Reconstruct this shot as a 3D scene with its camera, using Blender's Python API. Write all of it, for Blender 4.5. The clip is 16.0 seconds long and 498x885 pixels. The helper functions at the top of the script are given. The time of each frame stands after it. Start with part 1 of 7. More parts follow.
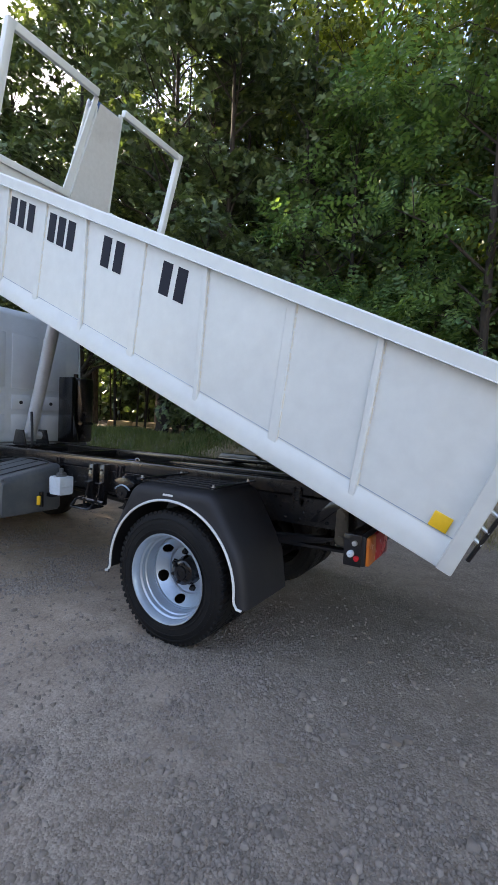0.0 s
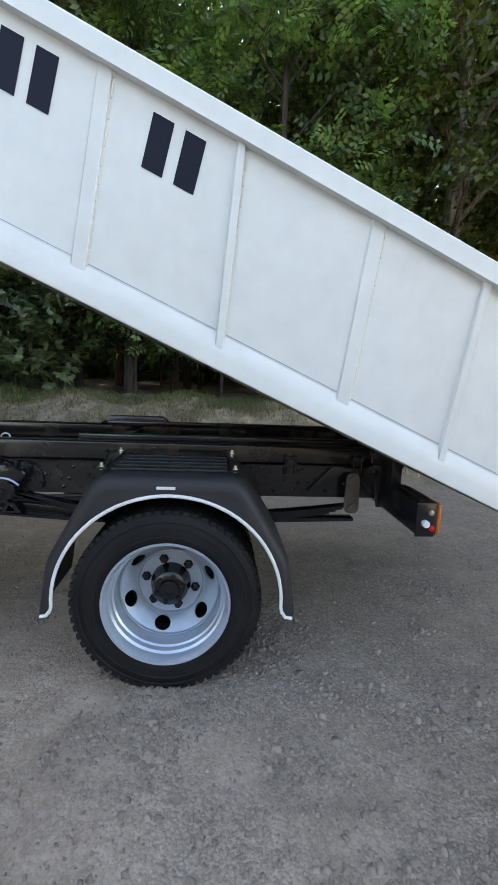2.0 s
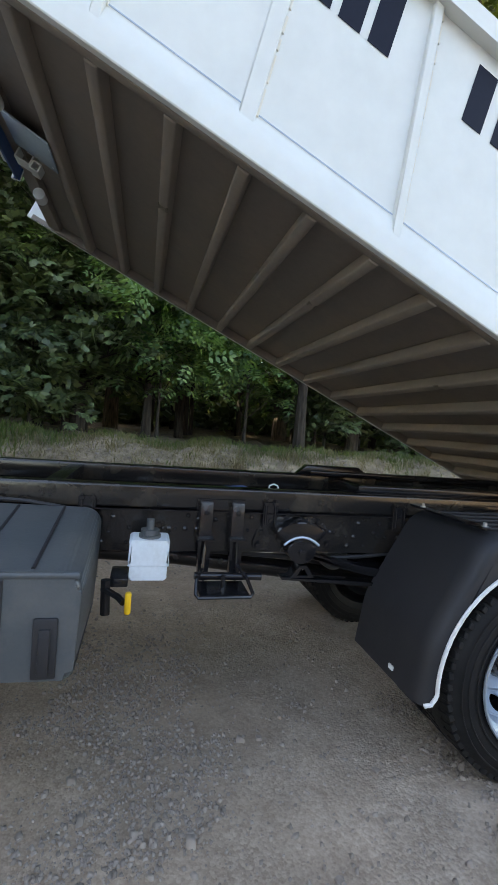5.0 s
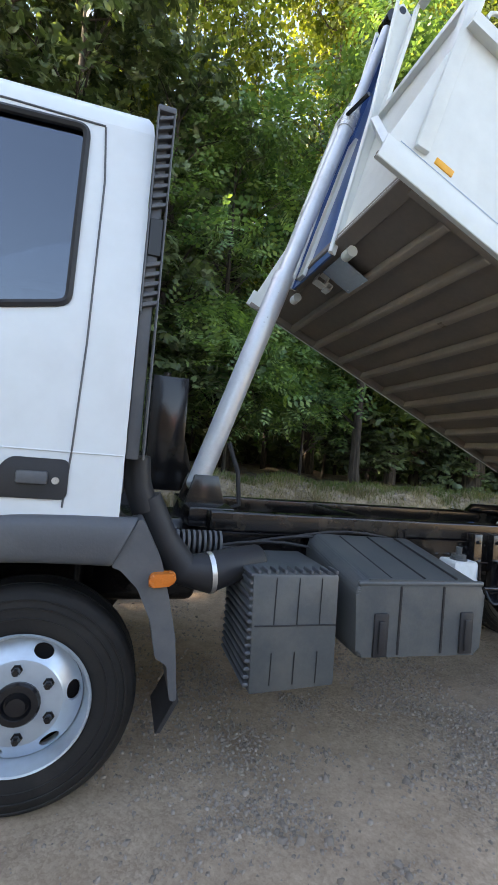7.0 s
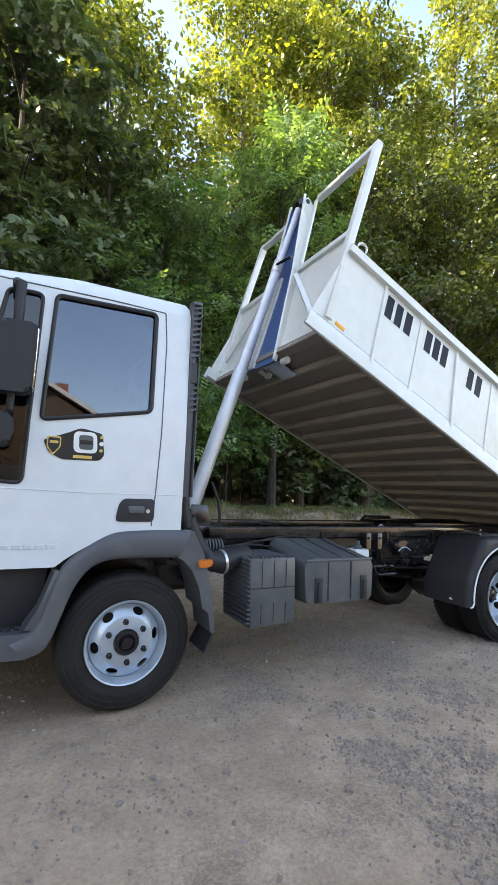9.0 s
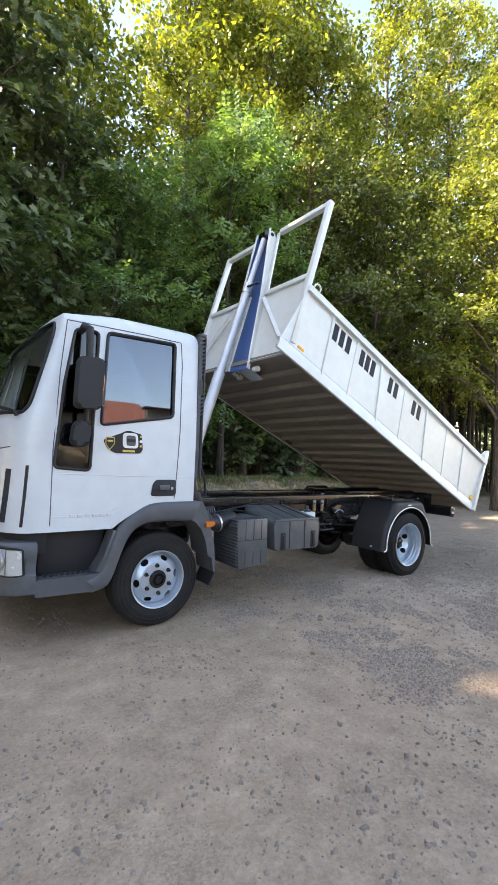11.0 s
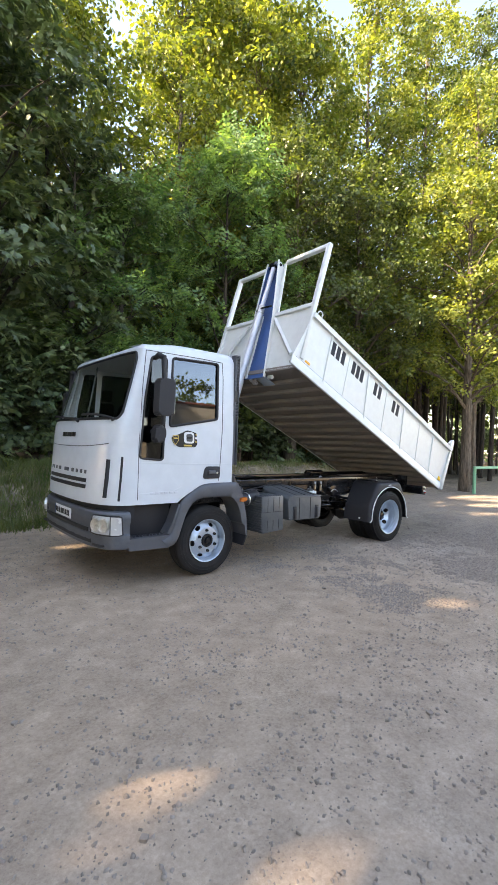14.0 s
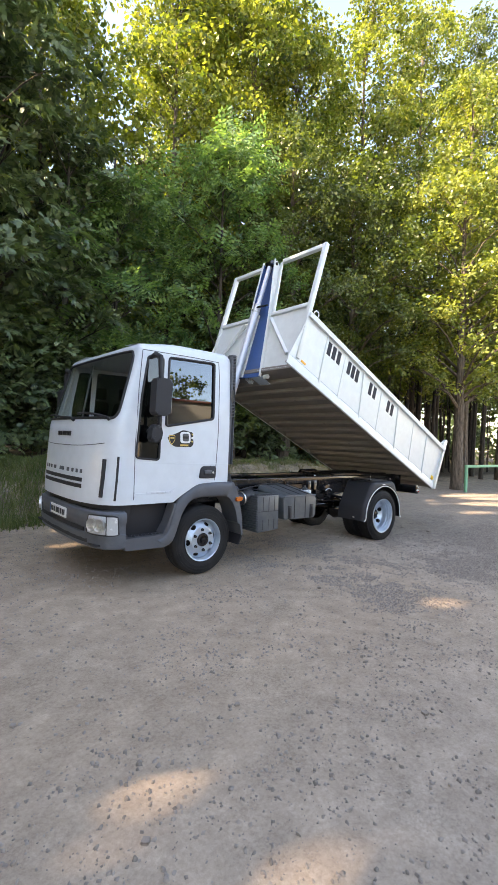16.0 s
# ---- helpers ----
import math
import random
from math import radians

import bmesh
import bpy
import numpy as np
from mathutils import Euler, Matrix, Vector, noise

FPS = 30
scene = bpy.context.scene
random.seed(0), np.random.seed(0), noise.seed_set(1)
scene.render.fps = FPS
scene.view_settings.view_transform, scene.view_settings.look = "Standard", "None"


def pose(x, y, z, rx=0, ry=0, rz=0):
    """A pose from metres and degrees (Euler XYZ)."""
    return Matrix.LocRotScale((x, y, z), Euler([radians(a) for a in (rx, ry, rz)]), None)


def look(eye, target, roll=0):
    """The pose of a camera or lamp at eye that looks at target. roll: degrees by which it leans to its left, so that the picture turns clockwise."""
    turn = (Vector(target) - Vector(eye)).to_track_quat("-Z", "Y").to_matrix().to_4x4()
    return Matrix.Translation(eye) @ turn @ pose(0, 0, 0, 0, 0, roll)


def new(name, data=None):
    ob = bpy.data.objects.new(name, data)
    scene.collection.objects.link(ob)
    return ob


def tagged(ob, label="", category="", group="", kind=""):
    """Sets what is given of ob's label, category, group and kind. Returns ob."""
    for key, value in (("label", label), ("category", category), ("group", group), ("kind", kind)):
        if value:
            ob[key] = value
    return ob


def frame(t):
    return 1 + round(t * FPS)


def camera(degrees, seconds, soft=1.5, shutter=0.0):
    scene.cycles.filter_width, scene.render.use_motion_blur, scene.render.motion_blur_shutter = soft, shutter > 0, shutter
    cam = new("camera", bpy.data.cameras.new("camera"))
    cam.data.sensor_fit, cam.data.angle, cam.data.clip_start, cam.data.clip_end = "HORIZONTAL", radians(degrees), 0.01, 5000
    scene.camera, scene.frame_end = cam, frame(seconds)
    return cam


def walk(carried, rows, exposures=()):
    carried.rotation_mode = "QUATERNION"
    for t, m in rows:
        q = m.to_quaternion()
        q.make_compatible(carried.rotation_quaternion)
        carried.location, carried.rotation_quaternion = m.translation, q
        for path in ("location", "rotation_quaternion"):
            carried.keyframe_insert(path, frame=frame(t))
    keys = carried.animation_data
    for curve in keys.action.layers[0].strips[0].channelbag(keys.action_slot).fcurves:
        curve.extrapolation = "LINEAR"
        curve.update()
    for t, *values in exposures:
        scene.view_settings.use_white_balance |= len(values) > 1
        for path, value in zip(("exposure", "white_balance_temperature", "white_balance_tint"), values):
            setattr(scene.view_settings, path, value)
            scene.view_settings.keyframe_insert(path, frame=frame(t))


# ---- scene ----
cam = camera(57.8, 16.0, soft=0.85)
PATH = [
    (0, (1.847, -3.151, 1.438), (0.824, -1.435, 1.338), 2.5),
    (0.5, (1.358, -3.237, 1.431), (0.549, -1.413, 1.285), 2.7),
    (1, (0.895, -3.105, 1.454), (0.392, -1.179, 1.259), 2.9),
    (1.5, (0.486, -3.038, 1.446), (0.33, -1.058, 1.21), 2.6),
    (2, (0.196, -2.891, 1.437), (0.348, -0.918, 1.141), 2.2),
    (2.5, (-0.082, -2.672, 1.452), (0.247, -0.727, 1.121), 2.7),
    (3, (-0.395, -2.563, 1.447), (0.001, -0.628, 1.129), 3.6),
    (3.5, (-0.691, -2.474, 1.462), (-0.258, -0.543, 1.173), 3.6),
    (4, (-0.942, -2.334, 1.433), (-0.475, -0.404, 1.196), 3.6),
    (4.5, (-1.236, -2.328, 1.35), (-0.755, -0.392, 1.21), 4.0),
    (5, (-1.603, -2.427, 1.342), (-1.153, -0.479, 1.269), 4.4),
    (5.2, (-1.744, -2.438, 1.334), (-1.319, -0.484, 1.286), 4.6),
    (7.3, (-3.644, -2.872, 1.353), (-3.045, -0.967, 1.459), 4.7),
    (7.5, (-3.764, -2.993, 1.365), (-3.122, -1.105, 1.506), 4.4),
    (8, (-4.0, -3.331, 1.391), (-3.259, -1.483, 1.583), 3.0),
    (8.5, (-4.143, -3.651, 1.366), (-3.312, -1.844, 1.579), 2.1),
    (9, (-4.401, -3.835, 1.366), (-3.479, -2.072, 1.574), 2.4),
    (9.5, (-4.706, -4.066, 1.44), (-3.711, -2.342, 1.622), 2.3),
    (10, (-4.949, -4.332, 1.435), (-3.874, -2.654, 1.602), 1.9),
    (10.2, (-5.061, -4.371, 1.461), (-3.941, -2.72, 1.609), 2.2),
    (12.3, (-6.128, -5.075, 1.509), (-4.896, -3.499, 1.534), 2.2),
    (12.5, (-6.241, -5.111, 1.487), (-5.001, -3.542, 1.514), 2.0),
    (13, (-6.459, -5.184, 1.497), (-5.197, -3.632, 1.512), 2.0),
    (13.5, (-6.599, -5.339, 1.505), (-5.328, -3.794, 1.513), 2.0),
    (14, (-6.719, -5.344, 1.554), (-5.444, -3.803, 1.562), 2.0),
    (14.5, (-6.747, -5.339, 1.551), (-5.475, -3.796, 1.564), 2.1),
    (15, (-6.754, -5.325, 1.581), (-5.475, -3.787, 1.579), 2.2),
    (15.5, (-6.749, -5.331, 1.582), (-5.46, -3.802, 1.578), 2.3),
    (16, (-6.756, -5.325, 1.591), (-5.456, -3.805, 1.585), 2.3),
]
walk(cam, [(t, look(e, g, r)) for t, e, g, r in PATH],
     exposures=[(0, 2.12, 7600, 19), (0.5, 2.36, 7700, 19), (1.0, 2.34, 7950, 16), (1.7, 2.44, 8200, 15), (3, 2.42, 8200, 14), (4.4, 2.5, 8200, 14), (5, 2.53, 8200, 14), (7.5, 2.53, 8300, 15), (8.5, 2.50, 8300, 15), (10, 2.52, 8300, 16), (12.5, 2.60, 8350, 18), (16, 2.63, 8350, 18)])

# ---- world, sun, exposure ----
SUN_AZ, SUN_EL = radians(72.0), radians(31.0)  # azimuth counted from +y towards -x
TO_SUN = Vector((-math.sin(SUN_AZ) * math.cos(SUN_EL), math.cos(SUN_AZ) * math.cos(SUN_EL), math.sin(SUN_EL)))
world = bpy.data.worlds.new("sky")
scene.world = world
world.use_nodes = True
wn = world.node_tree
sky = wn.nodes.new("ShaderNodeTexSky")
sky.sky_type = "NISHITA"
sky.sun_disc = False
sky.sun_elevation = SUN_EL
sky.sun_rotation = -SUN_AZ
sky.air_density, sky.dust_density, sky.ozone_density = 1.0, 0.6, 1.3
wn.nodes["Background"].inputs["Strength"].default_value = 0.15
wn.links.new(sky.outputs["Color"], wn.nodes["Background"].inputs["Color"])
sun_data = bpy.data.lights.new("sun", "SUN")
sun_data.energy, sun_data.angle, sun_data.color = 5.0, radians(0.55), (1.0, 0.93, 0.80)
sun_ob = new("sun", sun_data)
sun_ob.matrix_world = TO_SUN.to_track_quat("Z", "Y").to_matrix().to_4x4()

# ---- materials ----
def material(name):
    m = bpy.data.materials.new(name)
    m.use_nodes = True
    return m, m.node_tree, m.node_tree.nodes["Principled BSDF"]


def ramp_between(nt, fac, c1, c2, lo=0.3, hi=0.7):
    r = nt.nodes.new("ShaderNodeValToRGB")
    r.color_ramp.elements[0].position, r.color_ramp.elements[1].position = lo, hi
    r.color_ramp.elements[0].color, r.color_ramp.elements[1].color = (*c1, 1), (*c2, 1)
    nt.links.new(fac, r.inputs["Fac"])
    return r.outputs["Color"]


def noise_tex(nt, scale, detail=4.0, rough=0.6, coord="Object"):
    tc = nt.nodes.new("ShaderNodeTexCoord")
    n = nt.nodes.new("ShaderNodeTexNoise")
    n.inputs["Scale"].default_value, n.inputs["Detail"].default_value, n.inputs["Roughness"].default_value = scale, detail, rough
    nt.links.new(tc.outputs[coord], n.inputs["Vector"])
    return n.outputs["Fac"]


def blend_colours(nt, fac, a, b, kind="MIX"):
    x = nt.nodes.new("ShaderNodeMix")
    x.data_type, x.blend_type = "RGBA", kind
    for socket, v in ((x.inputs[0], fac), (x.inputs[6], a), (x.inputs[7], b)):
        if isinstance(v, (int, float)):
            socket.default_value = v
        elif isinstance(v, tuple):
            socket.default_value = (*v, 1)
        else:
            nt.links.new(v, socket)
    return x.outputs[2]


def add_bump(nt, bsdf, height, strength=0.3, distance=0.01):
    b = nt.nodes.new("ShaderNodeBump")
    b.inputs["Strength"].default_value, b.inputs["Distance"].default_value = strength, distance
    nt.links.new(height, b.inputs["Height"])
    nt.links.new(b.outputs["Normal"], bsdf.inputs["Normal"])


def worn(name, colour, dirt, rough=0.4, metal=0.0, amount=0.5, grain=40.0, stain=3.0, bump=0.1, coat=0.0):
    """A surface of one colour with stains at one scale and fine grain at another."""
    m, nt, b = material(name)
    big = noise_tex(nt, stain, 6.0, 0.65)
    fine = noise_tex(nt, grain, 3.0, 0.6)
    c = ramp_between(nt, big, colour, dirt, 0.62 - 0.25 * amount, 0.95 - 0.2 * amount)
    c = blend_colours(nt, 0.18, c, ramp_between(nt, fine, tuple(0.7 * v for v in colour), tuple(min(1, 1.15 * v) for v in colour)))
    nt.links.new(c, b.inputs["Base Color"])
    b.inputs["Metallic"].default_value = metal
    mr = nt.nodes.new("ShaderNodeMapRange")
    mr.inputs["To Min"].default_value, mr.inputs["To Max"].default_value = max(0.05, rough - 0.1), min(1, rough + 0.2)
    nt.links.new(big, mr.inputs["Value"])
    nt.links.new(mr.outputs["Result"], b.inputs["Roughness"])
    if coat:
        b.inputs["Coat Weight"].default_value, b.inputs["Coat Roughness"].default_value = coat, 0.12
    if bump:
        add_bump(nt, b, fine, bump, 0.004)
    return m


WHITE = worn("white_paint", (0.63, 0.67, 0.695), (0.57, 0.595, 0.59), 0.28, 0, 0.3, 7, 1.0, 0.0, 0.3)
BEDWHITE = worn("brushed_white_paint", (0.685, 0.708, 0.685), (0.675, 0.665, 0.60), 0.34, 0, 0.36, 9, 0.5, 0.0, 0.2)
LAMPWHITE = worn("pale_lamp_bowl", (0.62, 0.63, 0.62), (0.5, 0.5, 0.48), 0.2, 0.3, 0.4, 60, 9, 0.0)
BUMPERGREY = worn("weathered_bumper_plastic", (0.080, 0.088, 0.10), (0.165, 0.168, 0.172), 0.40, 0, 0.65, 90, 3, 0.12)
CREAM = worn("cream_weld_paint", (0.72, 0.69, 0.60), (0.60, 0.53, 0.41), 0.5, 0, 0.5, 50, 8, 0.1)
WALLINSIDE = worn("grey_white_paint", (0.6, 0.6, 0.58), (0.42, 0.40, 0.36), 0.5, 0, 0.5, 30, 2, 0.06)
# ribs get a lighter primer than the floor between them
UNDERRIB = worn("lighter_brown_primer", (0.26, 0.222, 0.19), (0.36, 0.295, 0.23), 0.7, 0, 0.75, 30, 3.0, 0.15)
UNDER = worn("brown_grey_primer", (0.195, 0.165, 0.142), (0.28, 0.225, 0.172), 0.62, 0, 0.75, 30, 2.2, 0.15)
CHASSIS = worn("black_chassis_paint", (0.010, 0.010, 0.012), (0.03, 0.027, 0.024), 0.13, 0, 0.5, 50, 6, 0.10, 0.15)
RUSTY = worn("flaking_black_paint", (0.012, 0.012, 0.013), (0.075, 0.058, 0.044), 0.16, 0, 0.5, 55, 22, 1.0, 0.3)
# tan stain colour holds dust plus the warm shine reflected off the ground
SHEENFRAME = worn("dusty_frame_paint_tan_sheen", (0.014, 0.013, 0.013), (0.13, 0.105, 0.078), 0.16, 0.15, 0.55, 45, 2.2, 0.06, 0.4)
OILYRAIL = worn("flaking_dusty_rail_paint", (0.008, 0.008, 0.009), (0.05, 0.042, 0.034), 0.14, 0.1, 0.6, 55, 6, 0.6, 0.4)
STEELWORN = worn("worn_bare_steel", (0.17, 0.14, 0.105), (0.045, 0.04, 0.036), 0.42, 0.5, 0.7, 40, 4, 0.15)
PLASTIC = worn("grey_black_plastic", (0.076, 0.081, 0.091), (0.145, 0.145, 0.145), 0.44, 0, 0.6, 90, 3, 0.12)
PLASTICDARK = worn("matt_black_plastic", (0.024, 0.024, 0.027), (0.032, 0.031, 0.032), 0.5, 0, 0.3, 120, 4, 0.1)
PLASTICDARK.node_tree.nodes["Principled BSDF"].inputs["Specular IOR Level"].default_value = 0.35
TANKGREY = worn("weathered_grey_plastic", (0.070, 0.079, 0.085), (0.15, 0.148, 0.138), 0.34, 0, 0.7, 80, 3.5, 0.12)
RUBBER = worn("tyre_rubber", (0.011, 0.011, 0.012), (0.028, 0.027, 0.026), 0.62, 0, 0.7, 70, 5, 0.3)
RUBBER.node_tree.nodes["Principled BSDF"].inputs["Specular IOR Level"].default_value = 0.2
DUSTYRUBBER = worn("dusty_tyre_rubber", (0.017, 0.0165, 0.017), (0.040, 0.038, 0.036), 0.62, 0, 0.6, 70, 4, 0.25)
DUSTYRUBBER.node_tree.nodes["Principled BSDF"].inputs["Specular IOR Level"].default_value = 0.25
SILVER = worn("silver_wheel_paint", (0.47, 0.55, 0.63), (0.38, 0.44, 0.50), 0.27, 0.55, 0.3, 30, 3, 0.0)
TUBEPAINT = worn("pale_grey_cylinder_paint", (0.62, 0.65, 0.69), (0.45, 0.46, 0.47), 0.28, 0.25, 0.45, 60, 5, 0.04)
BLUE = worn("blue_paint", (0.035, 0.10, 0.27), (0.07, 0.11, 0.2), 0.3, 0, 0.5, 50, 4, 0.05, 0.3)
PALEBLUE = worn("pale_blue_finish", (0.40, 0.50, 0.60), (0.42, 0.49, 0.56), 0.2, 0.2, 0.4, 50, 4, 0.0, 0.4)
INK = worn("navy_vinyl", (0.010, 0.012, 0.024), (0.015, 0.018, 0.032), 0.4, 0, 0.3, 60, 5, 0.02)
INK.node_tree.nodes["Principled BSDF"].inputs["Specular IOR Level"].default_value = 0.15
BLACKVINYL = worn("black_vinyl", (0.012, 0.012, 0.012), (0.03, 0.03, 0.03), 0.3, 0, 0.3, 60, 5, 0.0)
GOLD = worn("gold_vinyl", (0.62, 0.45, 0.13), (0.5, 0.36, 0.1), 0.35, 0.3, 0.3, 60, 8, 0.0)
AMBER = worn("amber_lens", (0.62, 0.16, 0.025), (0.46, 0.11, 0.015), 0.2, 0, 0.4, 150, 8, 0.25)
REDLENS = worn("red_lens", (0.48, 0.012, 0.02), (0.3, 0.01, 0.015), 0.2, 0, 0.4, 150, 8, 0.25)
YELLOW = worn("yellow_sticker", (0.9, 0.52, 0.02), (0.75, 0.42, 0.03), 0.4, 0, 0.4, 60, 12, 0.0)
ORANGE = worn("orange_marker", (0.9, 0.40, 0.02), (0.8, 0.33, 0.02), 0.3, 0, 0.3, 60, 12, 0.0)
MILKY = worn("milky_plastic", (0.66, 0.72, 0.76), (0.5, 0.53, 0.52), 0.35, 0, 0.5, 60, 9, 0.03)
SEAT = worn("grey_seat_cloth", (0.10, 0.105, 0.12), (0.06, 0.065, 0.075), 0.9, 0, 0.5, 120, 5, 0.3)
DASH = worn("grey_dashboard_plastic", (0.16, 0.165, 0.17), (0.11, 0.11, 0.115), 0.6, 0, 0.4, 120, 5, 0.15)
LINING = worn("pale_cab_lining", (0.52, 0.52, 0.50), (0.42, 0.41, 0.39), 0.8, 0, 0.4, 90, 4, 0.1)
CHROME = worn("bright_zinc", (0.72, 0.72, 0.70), (0.5, 0.48, 0.44), 0.28, 0.9, 0.4, 60, 20, 0.0)
PLATE = worn("white_plate", (0.74, 0.75, 0.74), (0.6, 0.6, 0.58), 0.4, 0, 0.4, 60, 9, 0.0)
GREENPAINT = worn("green_fence_paint", (0.13, 0.36, 0.22), (0.10, 0.26, 0.17), 0.45, 0, 0.5, 60, 6, 0.1)
BEIGE = worn("beige_fence_sheet", (0.60, 0.52, 0.40), (0.50, 0.43, 0.33), 0.6, 0, 0.5, 20, 0.8, 0.05)
ROOFRED = worn("red_roof_sheet", (0.34, 0.13, 0.09), (0.24, 0.11, 0.08), 0.6, 0, 0.5, 20, 1, 0.1)
PLASTER = worn("pale_house_plaster", (0.56, 0.52, 0.45), (0.44, 0.4, 0.34), 0.8, 0, 0.5, 30, 0.8, 0.1)
DARKBOARD = worn("dark_brown_boards", (0.10, 0.072, 0.052), (0.17, 0.12, 0.085), 0.7, 0, 0.5, 30, 1, 0.1)
LOGWOOD = worn("cut_log_wood", (0.52, 0.36, 0.17), (0.35, 0.23, 0.11), 0.8, 0, 0.5, 30, 3, 0.2)


def bark(name, c1, c2):
    m, nt, b = material(name)
    tc = nt.nodes.new("ShaderNodeTexCoord")
    mp = nt.nodes.new("ShaderNodeMapping")
    mp.inputs["Scale"].default_value = (9, 9, 1.6)
    n = nt.nodes.new("ShaderNodeTexNoise")
    n.inputs["Scale"].default_value, n.inputs["Detail"].default_value = 2.5, 8
    nt.links.new(tc.outputs["Object"], mp.inputs["Vector"])
    nt.links.new(mp.outputs["Vector"], n.inputs["Vector"])
    nt.links.new(ramp_between(nt, n.outputs["Fac"], c1, c2, 0.35, 0.7), b.inputs["Base Color"])
    b.inputs["Roughness"].default_value = 0.9
    add_bump(nt, b, n.outputs["Fac"], 0.9, 0.03)
    return m


BARK = bark("grey_brown_bark", (0.045, 0.035, 0.026), (0.16, 0.125, 0.092))
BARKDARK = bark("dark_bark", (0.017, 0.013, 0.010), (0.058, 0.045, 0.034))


def leafy(name, c1, c2, c3, through_light=0.36):
    """Leaves: colour varies leaf by leaf, light shines through them."""
    m, nt, b = material(name)
    g = nt.nodes.new("ShaderNodeNewGeometry")
    r = nt.nodes.new("ShaderNodeValToRGB")
    r.color_ramp.elements[0].color, r.color_ramp.elements[1].color = (*c1, 1), (*c3, 1)
    e = r.color_ramp.elements.new(0.6)
    e.color = (*c2, 1)
    nt.links.new(g.outputs["Random Per Island"], r.inputs["Fac"])
    patch = noise_tex(nt, 0.8, 3.0, 0.6)
    col = blend_colours(nt, 0.45, r.outputs["Color"], ramp_between(nt, patch, c1, c3, 0.35, 0.68))
    nt.links.new(col, b.inputs["Base Color"])
    b.inputs["Roughness"].default_value = 0.38
    tr = nt.nodes.new("ShaderNodeBsdfTranslucent")
    bright = blend_colours(nt, 1.0, col, (1.4, 1.42, 0.55), "MULTIPLY")
    nt.links.new(bright, tr.inputs["Color"])
    mx = nt.nodes.new("ShaderNodeMixShader")
    mx.inputs[0].default_value = through_light
    nt.links.new(b.outputs[0], mx.inputs[1])
    nt.links.new(tr.outputs[0], mx.inputs[2])
    nt.links.new(mx.outputs[0], nt.nodes["Material Output"].inputs["Surface"])
    return m


LEAFDARK = leafy("dark_broad_leaves", (0.017, 0.037, 0.020), (0.096, 0.154, 0.075), (0.215, 0.275, 0.125), 0.30)
LEAFROBINIA = leafy("feathered_green_leaves", (0.030, 0.086, 0.048), (0.108, 0.225, 0.094), (0.27, 0.39, 0.13), 0.44)
LEAFYELLOW = leafy("yellow_green_leaves", (0.029, 0.060, 0.017), (0.128, 0.193, 0.041), (0.385, 0.385, 0.082), 0.44)
LEAFMID = leafy("mid_green_leaves", (0.013, 0.029, 0.011), (0.062, 0.104, 0.029), (0.194, 0.229, 0.062), 0.42)
LEAFRUST = leafy("rusty_turning_leaves", (0.12, 0.07, 0.02), (0.22, 0.12, 0.03), (0.34, 0.2, 0.03), 0.5)
GRASS = leafy("green_grass", (0.048, 0.096, 0.020), (0.104, 0.160, 0.040), (0.240, 0.240, 0.096), 0.35)
STRAW = leafy("dry_straw_grass", (0.09, 0.075, 0.036), (0.25, 0.20, 0.115), (0.46, 0.375, 0.235), 0.30)


def glass(name, tint, ior, shine=(1.0, 1.0, 1.0)):
    m, nt, b = material(name)
    tp = nt.nodes.new("ShaderNodeBsdfTransparent")
    tp.inputs["Color"].default_value = (*tint, 1)
    gl = nt.nodes.new("ShaderNodeBsdfGlossy")
    gl.inputs["Roughness"].default_value = 0.015
    gl.inputs["Color"].default_value = (*shine, 1)
    mx = nt.nodes.new("ShaderNodeMixShader")
    if ior:
        fr = nt.nodes.new("ShaderNodeFresnel")
        fr.inputs["IOR"].default_value = ior
        nt.links.new(fr.outputs[0], mx.inputs[0])
    else:
        # thin clear sheet: gloss grows towards grazing angles, alike on both faces
        lw, pw, sc = nt.nodes.new("ShaderNodeLayerWeight"), nt.nodes.new("ShaderNodeMath"), nt.nodes.new("ShaderNodeMath")
        lw.inputs["Blend"].default_value = 0.5
        pw.operation, sc.operation = "POWER", "MULTIPLY_ADD"
        pw.inputs[1].default_value, sc.inputs[1].default_value, sc.inputs[2].default_value = 4.0, 0.6, 0.03
        nt.links.new(lw.outputs["Facing"], pw.inputs[0])
        nt.links.new(pw.outputs[0], sc.inputs[0])
        nt.links.new(sc.outputs[0], mx.inputs[0])
    nt.links.new(tp.outputs[0], mx.inputs[1])
    nt.links.new(gl.outputs[0], mx.inputs[2])
    nt.links.new(mx.outputs[0], nt.nodes["Material Output"].inputs["Surface"])
    nt.nodes.remove(b)
    return m


# bluish shine puts a bluer sky reflection into the door glass
TINTED = glass("tinted_door_glass", (0.22, 0.25, 0.27), 2.3, (0.66, 0.75, 0.87))
VENTGLASS = glass("dark_quarter_glass", (0.22, 0.25, 0.26), 1.7)
SCREEN = glass("windscreen_glass", (0.90, 0.94, 0.93), 0)
LENS = glass("clear_lamp_lens", (0.97, 0.97, 0.96), 0)
MIRROR, _nt, _b = material("mirror_glass")
_b.inputs["Metallic"].default_value, _b.inputs["Roughness"].default_value = 1.0, 0.03
_b.inputs["Base Color"].default_value = (0.8, 0.82, 0.83, 1)


